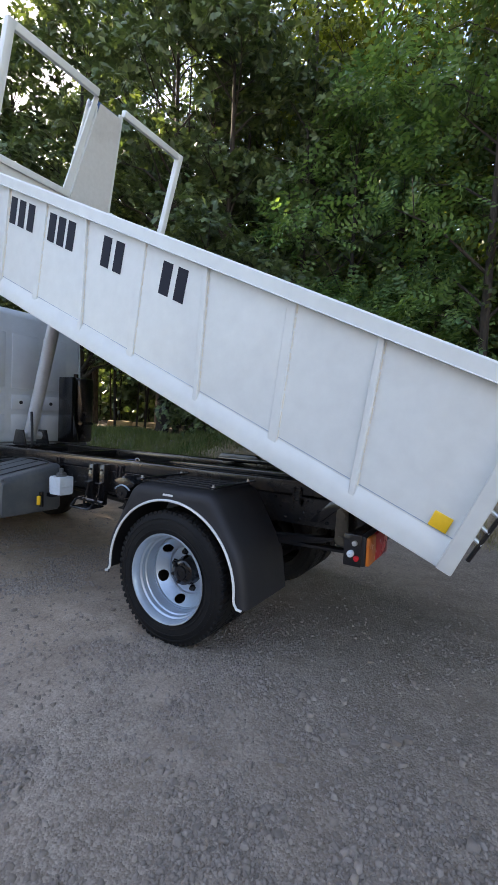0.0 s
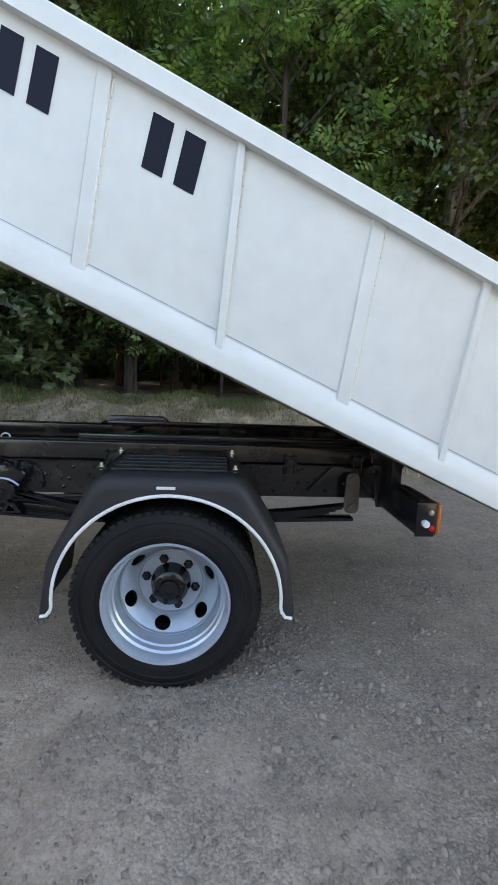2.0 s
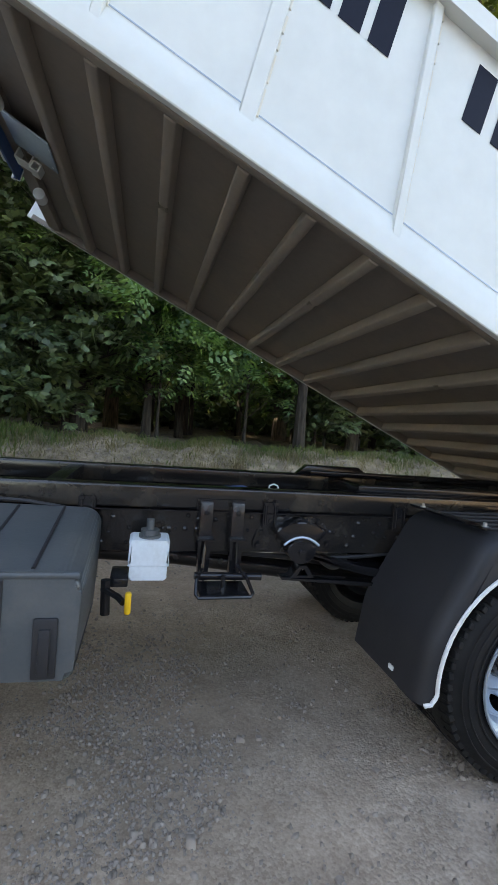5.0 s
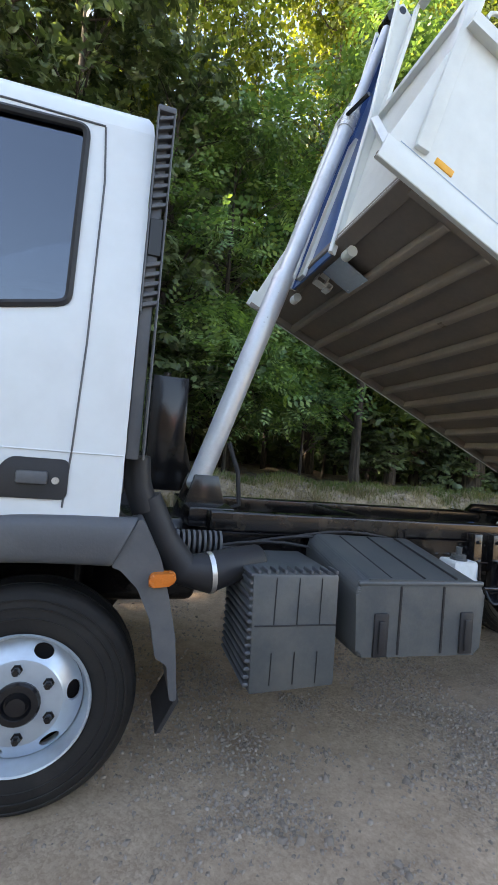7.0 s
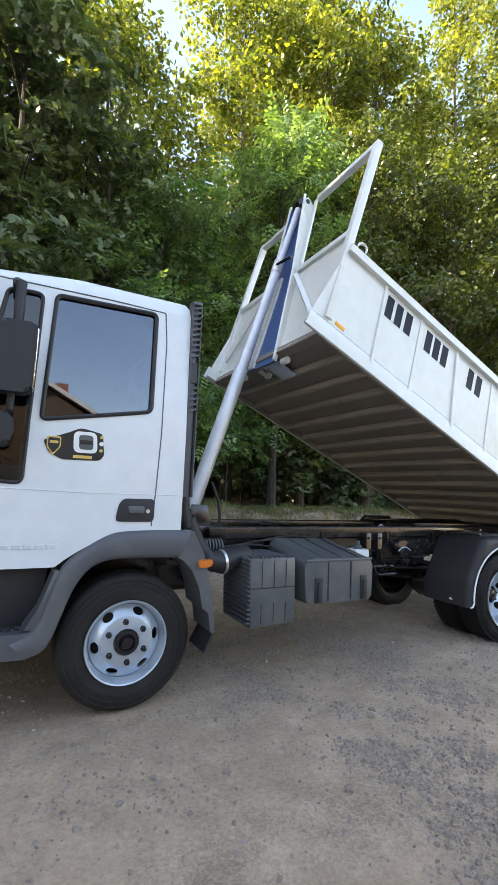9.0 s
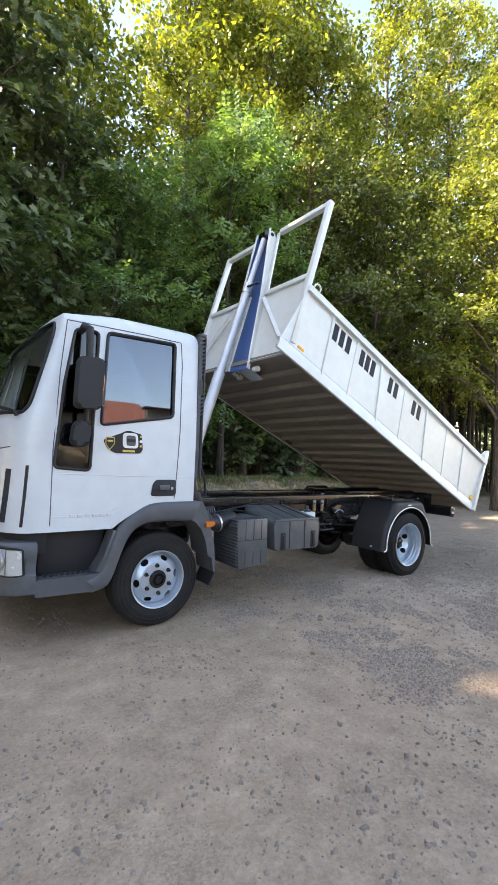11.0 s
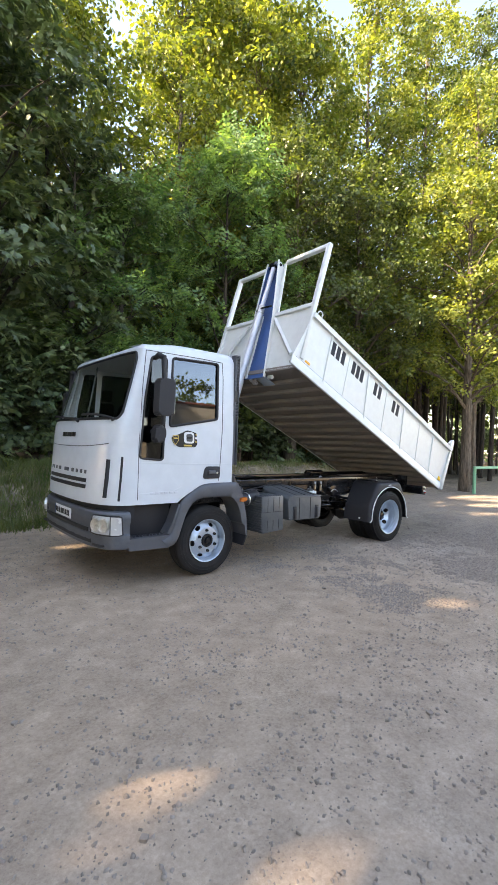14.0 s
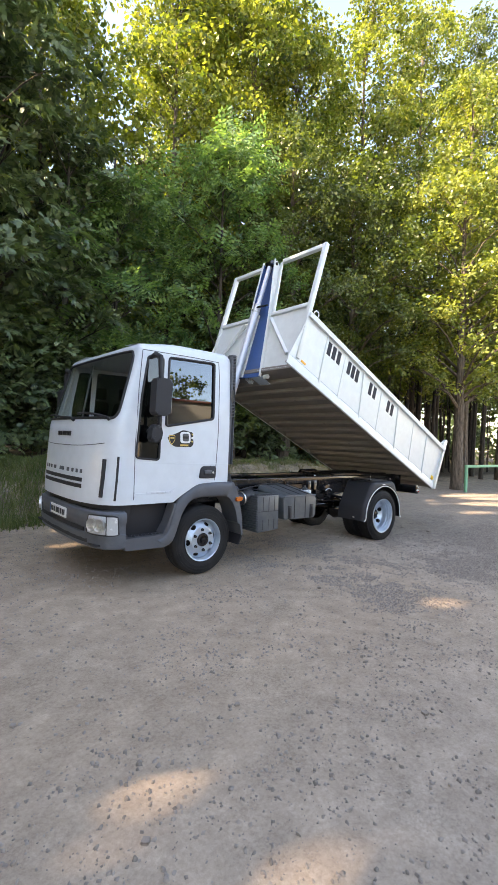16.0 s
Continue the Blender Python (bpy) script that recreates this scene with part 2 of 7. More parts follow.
def ground_material():
    """Grey dusty gravel on the yard, dry soil with thin grass on the bank, leaf litter in the wood."""
    m, nt, b = material("yard_and_bank")
    L = nt.links.new
    geo = nt.nodes.new("ShaderNodeNewGeometry")
    def tex(kind, scale, detail=None):
        n = nt.nodes.new(kind)
        n.inputs["Scale"].default_value = scale
        if detail is not None:
            n.inputs["Detail"].default_value = detail
        L(geo.outputs["Position"], n.inputs["Vector"])
        return n
    big, mid, fine = tex("ShaderNodeTexNoise", 0.45, 5), tex("ShaderNodeTexNoise", 3.2, 6), tex("ShaderNodeTexNoise", 38, 5)
    grit = tex("ShaderNodeTexVoronoi", 105)
    peb = tex("ShaderNodeTexVoronoi", 62)
    gravel = ramp_between(nt, mid.outputs["Fac"], (0.275, 0.218, 0.178), (0.415, 0.333, 0.272), 0.3, 0.72)
    gravel = blend_colours(nt, 0.30, gravel, ramp_between(nt, big.outputs["Fac"], (0.195, 0.152, 0.115), (0.49, 0.390, 0.300), 0.38, 0.64))
    stain = tex("ShaderNodeTexNoise", 1.5, 7)
    stain.inputs["Distortion"].default_value = 0.8
    gravel = blend_colours(nt, 0.24, gravel, ramp_between(nt, stain.outputs["Fac"], (0.165, 0.128, 0.095), (0.47, 0.385, 0.315), 0.36, 0.62))
    sep = nt.nodes.new("ShaderNodeSeparateXYZ")
    L(geo.outputs["Position"], sep.inputs[0])
    area = tex("ShaderNodeTexNoise", 1.1, 5)
    lean = nt.nodes.new("ShaderNodeMapRange")
    lean.inputs["From Min"].default_value, lean.inputs["From Max"].default_value = -4.5, 1.0
    lean.inputs["To Min"].default_value, lean.inputs["To Max"].default_value = -0.20, 0.10
    L(sep.outputs["X"], lean.inputs["Value"])
    sumn = nt.nodes.new("ShaderNodeMath")
    L(area.outputs["Fac"], sumn.inputs[0])
    L(lean.outputs["Result"], sumn.inputs[1])
    coarse = nt.nodes.new("ShaderNodeMapRange")
    coarse.inputs["From Min"].default_value, coarse.inputs["From Max"].default_value = 0.36, 0.66
    coarse.inputs["To Min"].default_value, coarse.inputs["To Max"].default_value = 0.12, 0.42
    L(sumn.outputs[0], coarse.inputs["Value"])
    speck = nt.nodes.new("ShaderNodeSeparateColor")
    L(grit.outputs["Color"], speck.inputs[0])
    gravel = blend_colours(nt, coarse.outputs["Result"], gravel, ramp_between(nt, speck.outputs[0], (0.11, 0.10, 0.088), (0.56, 0.515, 0.455), 0.2, 0.9))
    gravel = blend_colours(nt, 0.17, gravel, ramp_between(nt, fine.outputs["Fac"], (0.10, 0.09, 0.076), (0.52, 0.47, 0.40), 0.32, 0.68))
    dust = tex("ShaderNodeTexNoise", 190, 3)
    gravel = blend_colours(nt, 0.08, gravel, ramp_between(nt, dust.outputs["Fac"], (0.085, 0.078, 0.068), (0.56, 0.50, 0.43), 0.34, 0.66))
    # shade behind the truck put into the gravel colour, growing along x
    tail_shade = nt.nodes.new("ShaderNodeMapRange")
    tail_shade.inputs["From Min"].default_value, tail_shade.inputs["From Max"].default_value = 0.0, 1.3
    tail_shade.inputs["To Min"].default_value, tail_shade.inputs["To Max"].default_value = 0.0, 0.85
    L(sep.outputs["X"], tail_shade.inputs["Value"])
    gravel = blend_colours(nt, tail_shade.outputs["Result"], gravel, blend_colours(nt, 1.0, gravel, (0.72, 0.70, 0.685), "MULTIPLY"))
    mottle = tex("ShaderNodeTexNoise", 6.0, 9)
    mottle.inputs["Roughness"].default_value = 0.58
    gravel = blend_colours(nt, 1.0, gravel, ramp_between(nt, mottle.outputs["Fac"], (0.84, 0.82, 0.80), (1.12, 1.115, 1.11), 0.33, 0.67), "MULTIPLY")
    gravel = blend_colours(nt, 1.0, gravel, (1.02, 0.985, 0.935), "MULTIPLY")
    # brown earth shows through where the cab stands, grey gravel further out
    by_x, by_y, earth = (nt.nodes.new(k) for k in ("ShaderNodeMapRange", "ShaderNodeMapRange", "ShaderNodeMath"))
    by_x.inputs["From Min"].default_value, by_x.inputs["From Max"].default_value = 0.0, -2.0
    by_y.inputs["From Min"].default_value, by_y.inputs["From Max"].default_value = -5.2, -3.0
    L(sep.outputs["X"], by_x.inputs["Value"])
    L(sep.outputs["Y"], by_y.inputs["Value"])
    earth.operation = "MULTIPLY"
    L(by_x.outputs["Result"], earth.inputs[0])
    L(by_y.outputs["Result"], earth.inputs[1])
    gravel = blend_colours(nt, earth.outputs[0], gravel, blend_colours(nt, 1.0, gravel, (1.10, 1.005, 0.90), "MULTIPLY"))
    soil = ramp_between(nt, mid.outputs["Fac"], (0.19, 0.145, 0.10), (0.52, 0.41, 0.295), 0.34, 0.66)
    soil = blend_colours(nt, 1.0, soil, ramp_between(nt, mottle.outputs["Fac"], (0.5, 0.47, 0.42), (1.3, 1.27, 1.2), 0.35, 0.65), "MULTIPLY")
    soil = blend_colours(nt, 0.35, soil, ramp_between(nt, fine.outputs["Fac"], (0.06, 0.05, 0.032), (0.46, 0.38, 0.27), 0.3, 0.7))
    litter = ramp_between(nt, mid.outputs["Fac"], (0.035, 0.025, 0.015), (0.125, 0.085, 0.046), 0.3, 0.7)
    def step_at(value, lo, hi, wobble):
        a = nt.nodes.new("ShaderNodeMath")
        a.operation = "MULTIPLY_ADD"
        L(mid.outputs["Fac"], a.inputs[0])
        a.inputs[1].default_value = wobble
        L(value, a.inputs[2])
        r = nt.nodes.new("ShaderNodeMapRange")
        r.inputs["From Min"].default_value, r.inputs["From Max"].default_value = lo + wobble / 2, hi + wobble / 2
        L(a.outputs[0], r.inputs["Value"])
        return r.outputs["Result"]
    c = blend_colours(nt, step_at(sep.outputs["Z"], 0.03, 0.16, 0.12), gravel, soil)
    c = blend_colours(nt, step_at(sep.outputs["Y"], 5.6, 6.6, 1.0), c, litter)
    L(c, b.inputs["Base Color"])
    b.inputs["Roughness"].default_value = 0.92
    h1 = nt.nodes.new("ShaderNodeMath")
    h1.operation = "MULTIPLY_ADD"
    L(grit.outputs["Distance"], h1.inputs[0])
    h1.inputs[1].default_value = -0.5
    L(fine.outputs["Fac"], h1.inputs[2])
    h2 = nt.nodes.new("ShaderNodeMath")
    h2.operation = "MULTIPLY_ADD"
    L(peb.outputs["Distance"], h2.inputs[0])
    h2.inputs[1].default_value = -0.5
    L(h1.outputs[0], h2.inputs[2])
    h3 = nt.nodes.new("ShaderNodeMath")
    h3.operation = "MULTIPLY"
    L(h2.outputs[0], h3.inputs[0])
    ragged = nt.nodes.new("ShaderNodeMapRange")
    ragged.inputs["From Min"].default_value, ragged.inputs["From Max"].default_value = 0.42, 0.60
    ragged.inputs["To Min"].default_value, ragged.inputs["To Max"].default_value = 0.08, 0.5
    L(sumn.outputs[0], ragged.inputs["Value"])
    L(ragged.outputs["Result"], h3.inputs[1])
    clod = tex("ShaderNodeTexNoise", 9, 6)
    onb = nt.nodes.new("ShaderNodeMath")
    onb.operation = "MULTIPLY"
    L(clod.outputs["Fac"], onb.inputs[0])
    rise = nt.nodes.new("ShaderNodeMapRange")
    rise.inputs["From Min"].default_value, rise.inputs["From Max"].default_value = 0.0, 0.25
    rise.inputs["To Min"].default_value, rise.inputs["To Max"].default_value = 0.55, 4.0
    L(sep.outputs["Z"], rise.inputs["Value"])
    L(rise.outputs["Result"], onb.inputs[1])
    h4 = nt.nodes.new("ShaderNodeMath")
    L(h3.outputs[0], h4.inputs[0])
    L(onb.outputs[0], h4.inputs[1])
    add_bump(nt, b, h4.outputs[0], 1.0, 0.014)
    return m


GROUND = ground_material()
STONE, _nt, _b = material("grey_gravel_stone")
_g = _nt.nodes.new("ShaderNodeNewGeometry")
_nt.links.new(blend_colours(_nt, 0.4, ramp_between(_nt, _g.outputs["Random Per Island"], (0.155, 0.127, 0.104), (0.39, 0.32, 0.262), 0.0, 1.0),
                            ramp_between(_nt, noise_tex(_nt, 30, 5), (0.175, 0.143, 0.115), (0.34, 0.279, 0.227))), _b.inputs["Base Color"])
_b.inputs["Roughness"].default_value = 0.9

# ---- mesh helpers ----
def part(name, bm, mat, parent=None, label="", m=None, angle=32):
    """Links a bmesh as one mesh object, under a thing or a part."""
    bmesh.ops.recalc_face_normals(bm, faces=bm.faces)
    me = bpy.data.meshes.new(name)
    if m is not None:
        bm.transform(m)
    bm.to_mesh(me)
    bm.free()
    me.materials.append(mat)
    me.polygons.foreach_set("use_smooth", [True] * len(me.polygons))
    me.set_sharp_from_angle(angle=radians(angle))
    ob = new(name, me)
    if parent is not None:
        ob.parent = parent
    if label:
        tagged(ob, label=label)
    return ob


def box(bm, x0, x1, y0, y1, z0, z1, r=0.0, seg=2):
    v = [bm.verts.new((x, y, z)) for x in (x0, x1) for y in (y0, y1) for z in (z0, z1)]
    f = [bm.faces.new([v[i] for i in q]) for q in ((0, 1, 3, 2), (4, 6, 7, 5), (0, 4, 5, 1), (2, 3, 7, 6), (0, 2, 6, 4), (1, 5, 7, 3))]
    if r > 0:
        edges = list({e for q in f for e in q.edges})
        bmesh.ops.bevel(bm, geom=edges, offset=r, segments=seg, affect="EDGES", profile=0.5)
    return bm


def boxed(*a, **k):
    return box(bmesh.new(), *a, **k)


def prism(bm, pts, y0, y1, r=0.0, seg=2):
    """An outline in x and z, pulled from y0 to y1."""
    a = [bm.verts.new((x, y0, z)) for x, z in pts]
    b = [bm.verts.new((x, y1, z)) for x, z in pts]
    n = len(pts)
    f = [bm.faces.new(a), bm.faces.new(b[::-1])]
    for i in range(n):
        f.append(bm.faces.new((a[i], b[i], b[(i + 1) % n], a[(i + 1) % n])))
    if r > 0:
        edges = list({e for q in f for e in q.edges})
        bmesh.ops.bevel(bm, geom=edges, offset=r, segments=seg, affect="EDGES", profile=0.5)
    return bm


def tube(bm, pts, radius, seg=12):
    """A round bar along a line of points; radius is one number or one for each point."""
    pts = [Vector(p) for p in pts]
    rr = radius if isinstance(radius, (list, tuple)) else [radius] * len(pts)
    rings = []
    side = None
    for i, p in enumerate(pts):
        d = (pts[min(i + 1, len(pts) - 1)] - pts[max(i - 1, 0)]).normalized()
        if side is None:
            side = d.cross(Vector((0, 0, 1)) if abs(d.z) < 0.9 else Vector((1, 0, 0))).normalized()
        side = (side - d * side.dot(d)).normalized()
        up = d.cross(side)
        rings.append([bm.verts.new(p + rr[i] * (math.cos(a) * side + math.sin(a) * up)) for a in [2 * math.pi * k / seg for k in range(seg)]])
    for r0, r1 in zip(rings, rings[1:]):
        for k in range(seg):
            bm.faces.new((r0[k], r0[(k + 1) % seg], r1[(k + 1) % seg], r1[k]))
    bm.faces.new(rings[0][::-1])
    bm.faces.new(rings[-1])
    return bm


def lathe(bm, prof, cx, cz, seg=48, closed=False):
    """A profile of (radius, y) turned about the line along y through (cx, cz)."""
    rings = [[bm.verts.new((cx + r * math.cos(2 * math.pi * k / seg), y, cz + r * math.sin(2 * math.pi * k / seg))) for k in range(seg)] for r, y in prof]
    pairs = list(zip(rings, rings[1:])) + ([(rings[-1], rings[0])] if closed else [])
    for r0, r1 in pairs:
        for k in range(seg):
            bm.faces.new((r0[k], r0[(k + 1) % seg], r1[(k + 1) % seg], r1[k]))
    return bm


def rounded(pts, r, seg=4):
    """An outline with its corners rounded."""
    out = []
    n = len(pts)
    for i in range(n):
        p, a, b = Vector(pts[i]), Vector(pts[i - 1]), Vector(pts[(i + 1) % n])
        da, db = (a - p), (b - p)
        q = min(r, da.length * 0.45, db.length * 0.45)
        p0, p1 = p + da.normalized() * q, p + db.normalized() * q
        for k in range(seg + 1):
            t = k / seg
            v = p0 * (1 - t) ** 2 + p * 2 * t * (1 - t) + p1 * t * t
            out.append((v.x, v.y))
    return out


def plate(outer, holes, place, thick, cuts=()):
    """A flat sheet with holes: outlines in two numbers (a, b), put into space by place(a, b); cuts are values of b at which it may bend."""
    bm = bmesh.new()
    edges = []
    for loop in (outer, *holes):
        vs = [bm.verts.new((a, 0, b)) for a, b in loop]
        edges += [bm.edges.new((vs[i], vs[(i + 1) % len(vs)])) for i in range(len(vs))]
    bmesh.ops.triangle_fill(bm, edges=edges, use_beauty=True, use_dissolve=False)
    for c in cuts:
        bmesh.ops.bisect_plane(bm, geom=list(bm.verts) + list(bm.edges) + list(bm.faces), plane_co=(0, 0, c), plane_no=(0, 0, 1))
    for v in bm.verts:
        v.co = place(v.co.x, v.co.z)
    bmesh.ops.recalc_face_normals(bm, faces=bm.faces)
    bmesh.ops.solidify(bm, geom=list(bm.faces), thickness=thick)
    return bm


def circle_loop(cx, cz, r, seg=24, rz=None, turn=0.0):
    out = []
    for k in range(seg):
        a = 2 * math.pi * k / seg
        x, z = r * math.cos(a), (rz or r) * math.sin(a)
        out.append((cx + x * math.cos(turn) - z * math.sin(turn), cz + x * math.sin(turn) + z * math.cos(turn)))
    return out


def raw_mesh(name, verts, faces, mat, parent=None, smooth=True):
    """A mesh object from arrays; all faces have the same number of corners."""
    me = bpy.data.meshes.new(name)
    verts, faces = np.asarray(verts, np.float32), np.asarray(faces, np.int32)
    k = faces.shape[1]
    me.vertices.add(len(verts))
    me.vertices.foreach_set("co", verts.ravel())
    me.loops.add(faces.size)
    me.loops.foreach_set("vertex_index", faces.ravel())
    me.polygons.add(len(faces))
    me.polygons.foreach_set("loop_start", np.arange(0, faces.size, k, dtype=np.int32))
    me.polygons.foreach_set("loop_total", np.full(len(faces), k, np.int32))
    me.update(calc_edges=True)
    me.validate()
    if smooth:
        me.polygons.foreach_set("use_smooth", [True] * len(faces))
    me.materials.append(mat)
    ob = new(name, me)
    if parent is not None:
        ob.parent = parent
    return ob

# ---- ground and bank ----
def smooth01(v):
    v = np.clip(v, 0, 1)
    return v * v * (3 - 2 * v)


def value_noise(x, y, cell, seed):
    """Soft random values from 0 to 1 on a lattice of the given cell."""
    u, v = np.asarray(x, float) / cell, np.asarray(y, float) / cell
    i, j = np.floor(u).astype(np.int64), np.floor(v).astype(np.int64)
    fu, fv = u - i, v - j
    fu, fv = fu * fu * (3 - 2 * fu), fv * fv * (3 - 2 * fv)
    def at(a, b):
        h = np.sin(a * 127.1 + b * 311.7 + seed * 74.7) * 43758.5453
        return h - np.floor(h)
    return (at(i, j) * (1 - fu) + at(i + 1, j) * fu) * (1 - fv) + (at(i, j + 1) * (1 - fu) + at(i + 1, j + 1) * fu) * fv


def looseness(x, y):
    """0 on trodden earth, 1 where loose pebbles lie: ragged patches drawn out along the truck."""
    a = 0.5 * value_noise(x * 0.7, y, 0.55, 3) + 0.3 * value_noise(x * 0.8, y, 0.21, 4) + 0.2 * value_noise(x, y, 0.08, 5)
    a = a + 0.10 * smooth01((np.asarray(x) + 1.8) / 2.6) * smooth01((-0.9 - np.asarray(y)) / 0.8)
    return smooth01((a - 0.47) / 0.16)


def ground_height(x, y):
    """The yard is flat; a bank rises behind the truck and dies out past its tail."""
    x, y = np.asarray(x, float), np.asarray(y, float)
    foot = 2.75 + 0.18 * np.sin(0.9 * x) + 0.1 * np.sin(2.3 * x + 1.0)
    end = 1 - 0.88 * smooth01((x - 4.0) / 3.5)
    rise = 0.93 * smooth01((y - foot) / 2.15) * end
    rise = rise + 0.10 * smooth01((y - 6) / 14)
    lumps = 0.035 * np.sin(2.7 * x + 0.9 * y) * np.sin(1.9 * y - 1.1 * x + 0.4) + 0.022 * np.sin(5.2 * x - 3.0 * y) * np.sin(4.4 * y + 1.3 * x)
    rough = 0.012 * (np.sin(3.1 * x + 1.7 * y) + np.sin(2.2 * y - 4.3 * x + 0.6)) + 0.008 * np.sin(7.3 * x + 5.1 * y) * np.sin(6.1 * y - 2.0 * x)
    on_bank = smooth01((y - foot) / 0.6)
    clods = 0.035 * (value_noise(x, y, 0.5, 8) - 0.5) + 0.055 * (value_noise(x, y, 0.19, 9) - 0.5)
    lumps = lumps + clods * smooth01((7.5 - y) / 1.5)
    return rise + rough * (0.25 + 2.2 * on_bank * np.minimum(1, end + 0.2)) + lumps * on_bank * end


def graded(lo, hi, step, far, growth=1.22):
    v = list(np.arange(lo, hi + 1e-6, step))
    s = step
    while v[-1] < far:
        s *= growth
        v.append(v[-1] + s)
    s = step
    while v[0] > -far:
        s *= growth
        v.insert(0, v[0] - s)
    return np.array(v)


gx, gy = graded(-12, 14, 0.09, 400), graded(-7, 8, 0.09, 400)
GX, GY = np.meshgrid(gx, gy)
nx, ny = len(gx), len(gy)
idx = np.arange(nx * ny).reshape(ny, nx)
quads = np.stack([idx[:-1, :-1], idx[:-1, 1:], idx[1:, 1:], idx[1:, :-1]], -1).reshape(-1, 4)
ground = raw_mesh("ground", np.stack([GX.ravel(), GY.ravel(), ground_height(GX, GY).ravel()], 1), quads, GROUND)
tagged(ground, "dusty grey gravel yard with a dry grassy bank", "ground", kind="structure")


def scatter_stones(name, count, x0, x1, y0, y1, lo, hi, seed, power=3.0, patchy=0.0, sink=0.22):
    """Loose stones, half sunk; each is a squashed, uneven ball of few faces."""
    rng = np.random.default_rng(seed)
    bv = np.array([(1, -0.8, -0.7), (0.8, 1, -0.7), (-1, 0.8, -0.7), (-0.8, -1, -0.7), (0.7, -0.55, 0.7), (0.45, 0.7, 0.8), (-0.7, 0.5, 0.65), (-0.5, -0.7, 0.75)])
    bf = np.array([(0, 1, 4), (1, 5, 4), (1, 2, 5), (2, 6, 5), (2, 3, 6), (3, 7, 6), (3, 0, 7), (0, 4, 7), (4, 5, 6), (4, 6, 7)])
    px, py = rng.uniform(x0, x1, 6 * count), rng.uniform(y0, y1, 6 * count)
    if patchy:
        # thins out towards the borders of its stretch
        border = np.minimum(np.minimum(px - x0, x1 - px), np.minimum(py - y0, y1 - py))
        keep = rng.random(6 * count) < (patchy * looseness(px, py) + (1 - patchy)) * smooth01(border / 0.8)
        px, py = px[keep], py[keep]
    px, py = px[:count], py[:count]
    count = len(px)
    size = lo + (hi - lo) * rng.random(count) ** power
    turn = rng.uniform(0, 6.283, count)
    V = (bv[None] + rng.normal(0, 0.20, (count, len(bv), 3))) * (1 + rng.normal(0, 0.18, (count, len(bv), 1)))
    V = V * (size[:, None] * rng.uniform(0.65, 1.25, (count, 3)) * np.array([1, 1, 0.95]))[:, None, :]
    c, s = np.cos(turn)[:, None], np.sin(turn)[:, None]
    X, Y = V[..., 0] * c - V[..., 1] * s, V[..., 0] * s + V[..., 1] * c
    Z = V[..., 2] + (ground_height(px, py) + size * sink)[:, None]
    P = np.stack([X + px[:, None], Y + py[:, None], Z], -1).reshape(-1, 3)
    F = (bf[None] + (np.arange(count) * len(bv))[:, None, None]).reshape(-1, 3)
    return raw_mesh(name, P, F, STONE, smooth=False)


GRAVEL = "loose grey gravel scattered over the yard"
tagged(scatter_stones("gravel", 56000, -3.4, 4.2, -3.6, 0.5, 0.0025, 0.0095, 5, 2.4, 0.95, 0.30), GRAVEL, "gravel", kind="stuff")
tagged(scatter_stones("gravel", 44000, -9.0, 4.5, -6.3, 2.6, 0.003, 0.0115, 6, 3.0, 0.80, 0.22), GRAVEL, "gravel", kind="stuff")
tagged(scatter_stones("gravel", 900, -3.0, 3.4, -3.1, -0.2, 0.008, 0.019, 32, 3.0, 0.85, 0.3), GRAVEL, "gravel", kind="stuff")
tagged(scatter_stones("gravel", 9000, -1.3, 4.2, -3.6, -0.6, 0.004, 0.0125, 35, 2.0, 0.75, 0.35), GRAVEL, "gravel", kind="stuff")
tagged(scatter_stones("gravel", 2200, -9.0, 3.0, -6.2, -0.9, 0.005, 0.0145, 22, 3.4, 0.6, 0.25), GRAVEL, "gravel", kind="stuff")
tagged(scatter_stones("gravel", 6000, -7.0, 7.0, 2.4, 5.4, 0.005, 0.026, 7, 4.5), "small stones and clods on the bank", "gravel", kind="stuff")
tagged(scatter_stones("gravel", 420, 0.6, 2.2, -1.9, -0.9, 0.004, 0.02, 9, 2.8), "heap of loose stones beside the tail", "gravel", kind="stuff")


def loose_stone(x, y, r, seed):
    rng = random.Random(seed)
    bm = bmesh.new()
    bmesh.ops.create_cube(bm, size=1.5 * r)
    bmesh.ops.subdivide_edges(bm, edges=bm.edges, cuts=2)
    for v in bm.verts:
        v.co = v.co.lerp(v.co.normalized() * r, 0.6) + Vector((rng.uniform(-1, 1), rng.uniform(-1, 1), rng.uniform(-1, 1))) * r * 0.13
    for v in bm.verts:
        n = noise.noise(v.co * (1.6 / r) + Vector((seed * 3.1, 0, 0)))
        v.co *= 1 + 0.35 * n
        v.co.z *= 0.6
    bm.transform(Matrix.Translation((x, y, float(ground_height(x, y)) + r * 0.25)) @ Matrix.Rotation(rng.uniform(0, 6), 4, "Z"))
    me = bpy.data.meshes.new("stone")
    bm.to_mesh(me)
    bm.free()
    me.materials.append(STONE)
    tagged(new("stone", me), "grey broken stone lying on the yard", "stone", "loose stones on the yard")


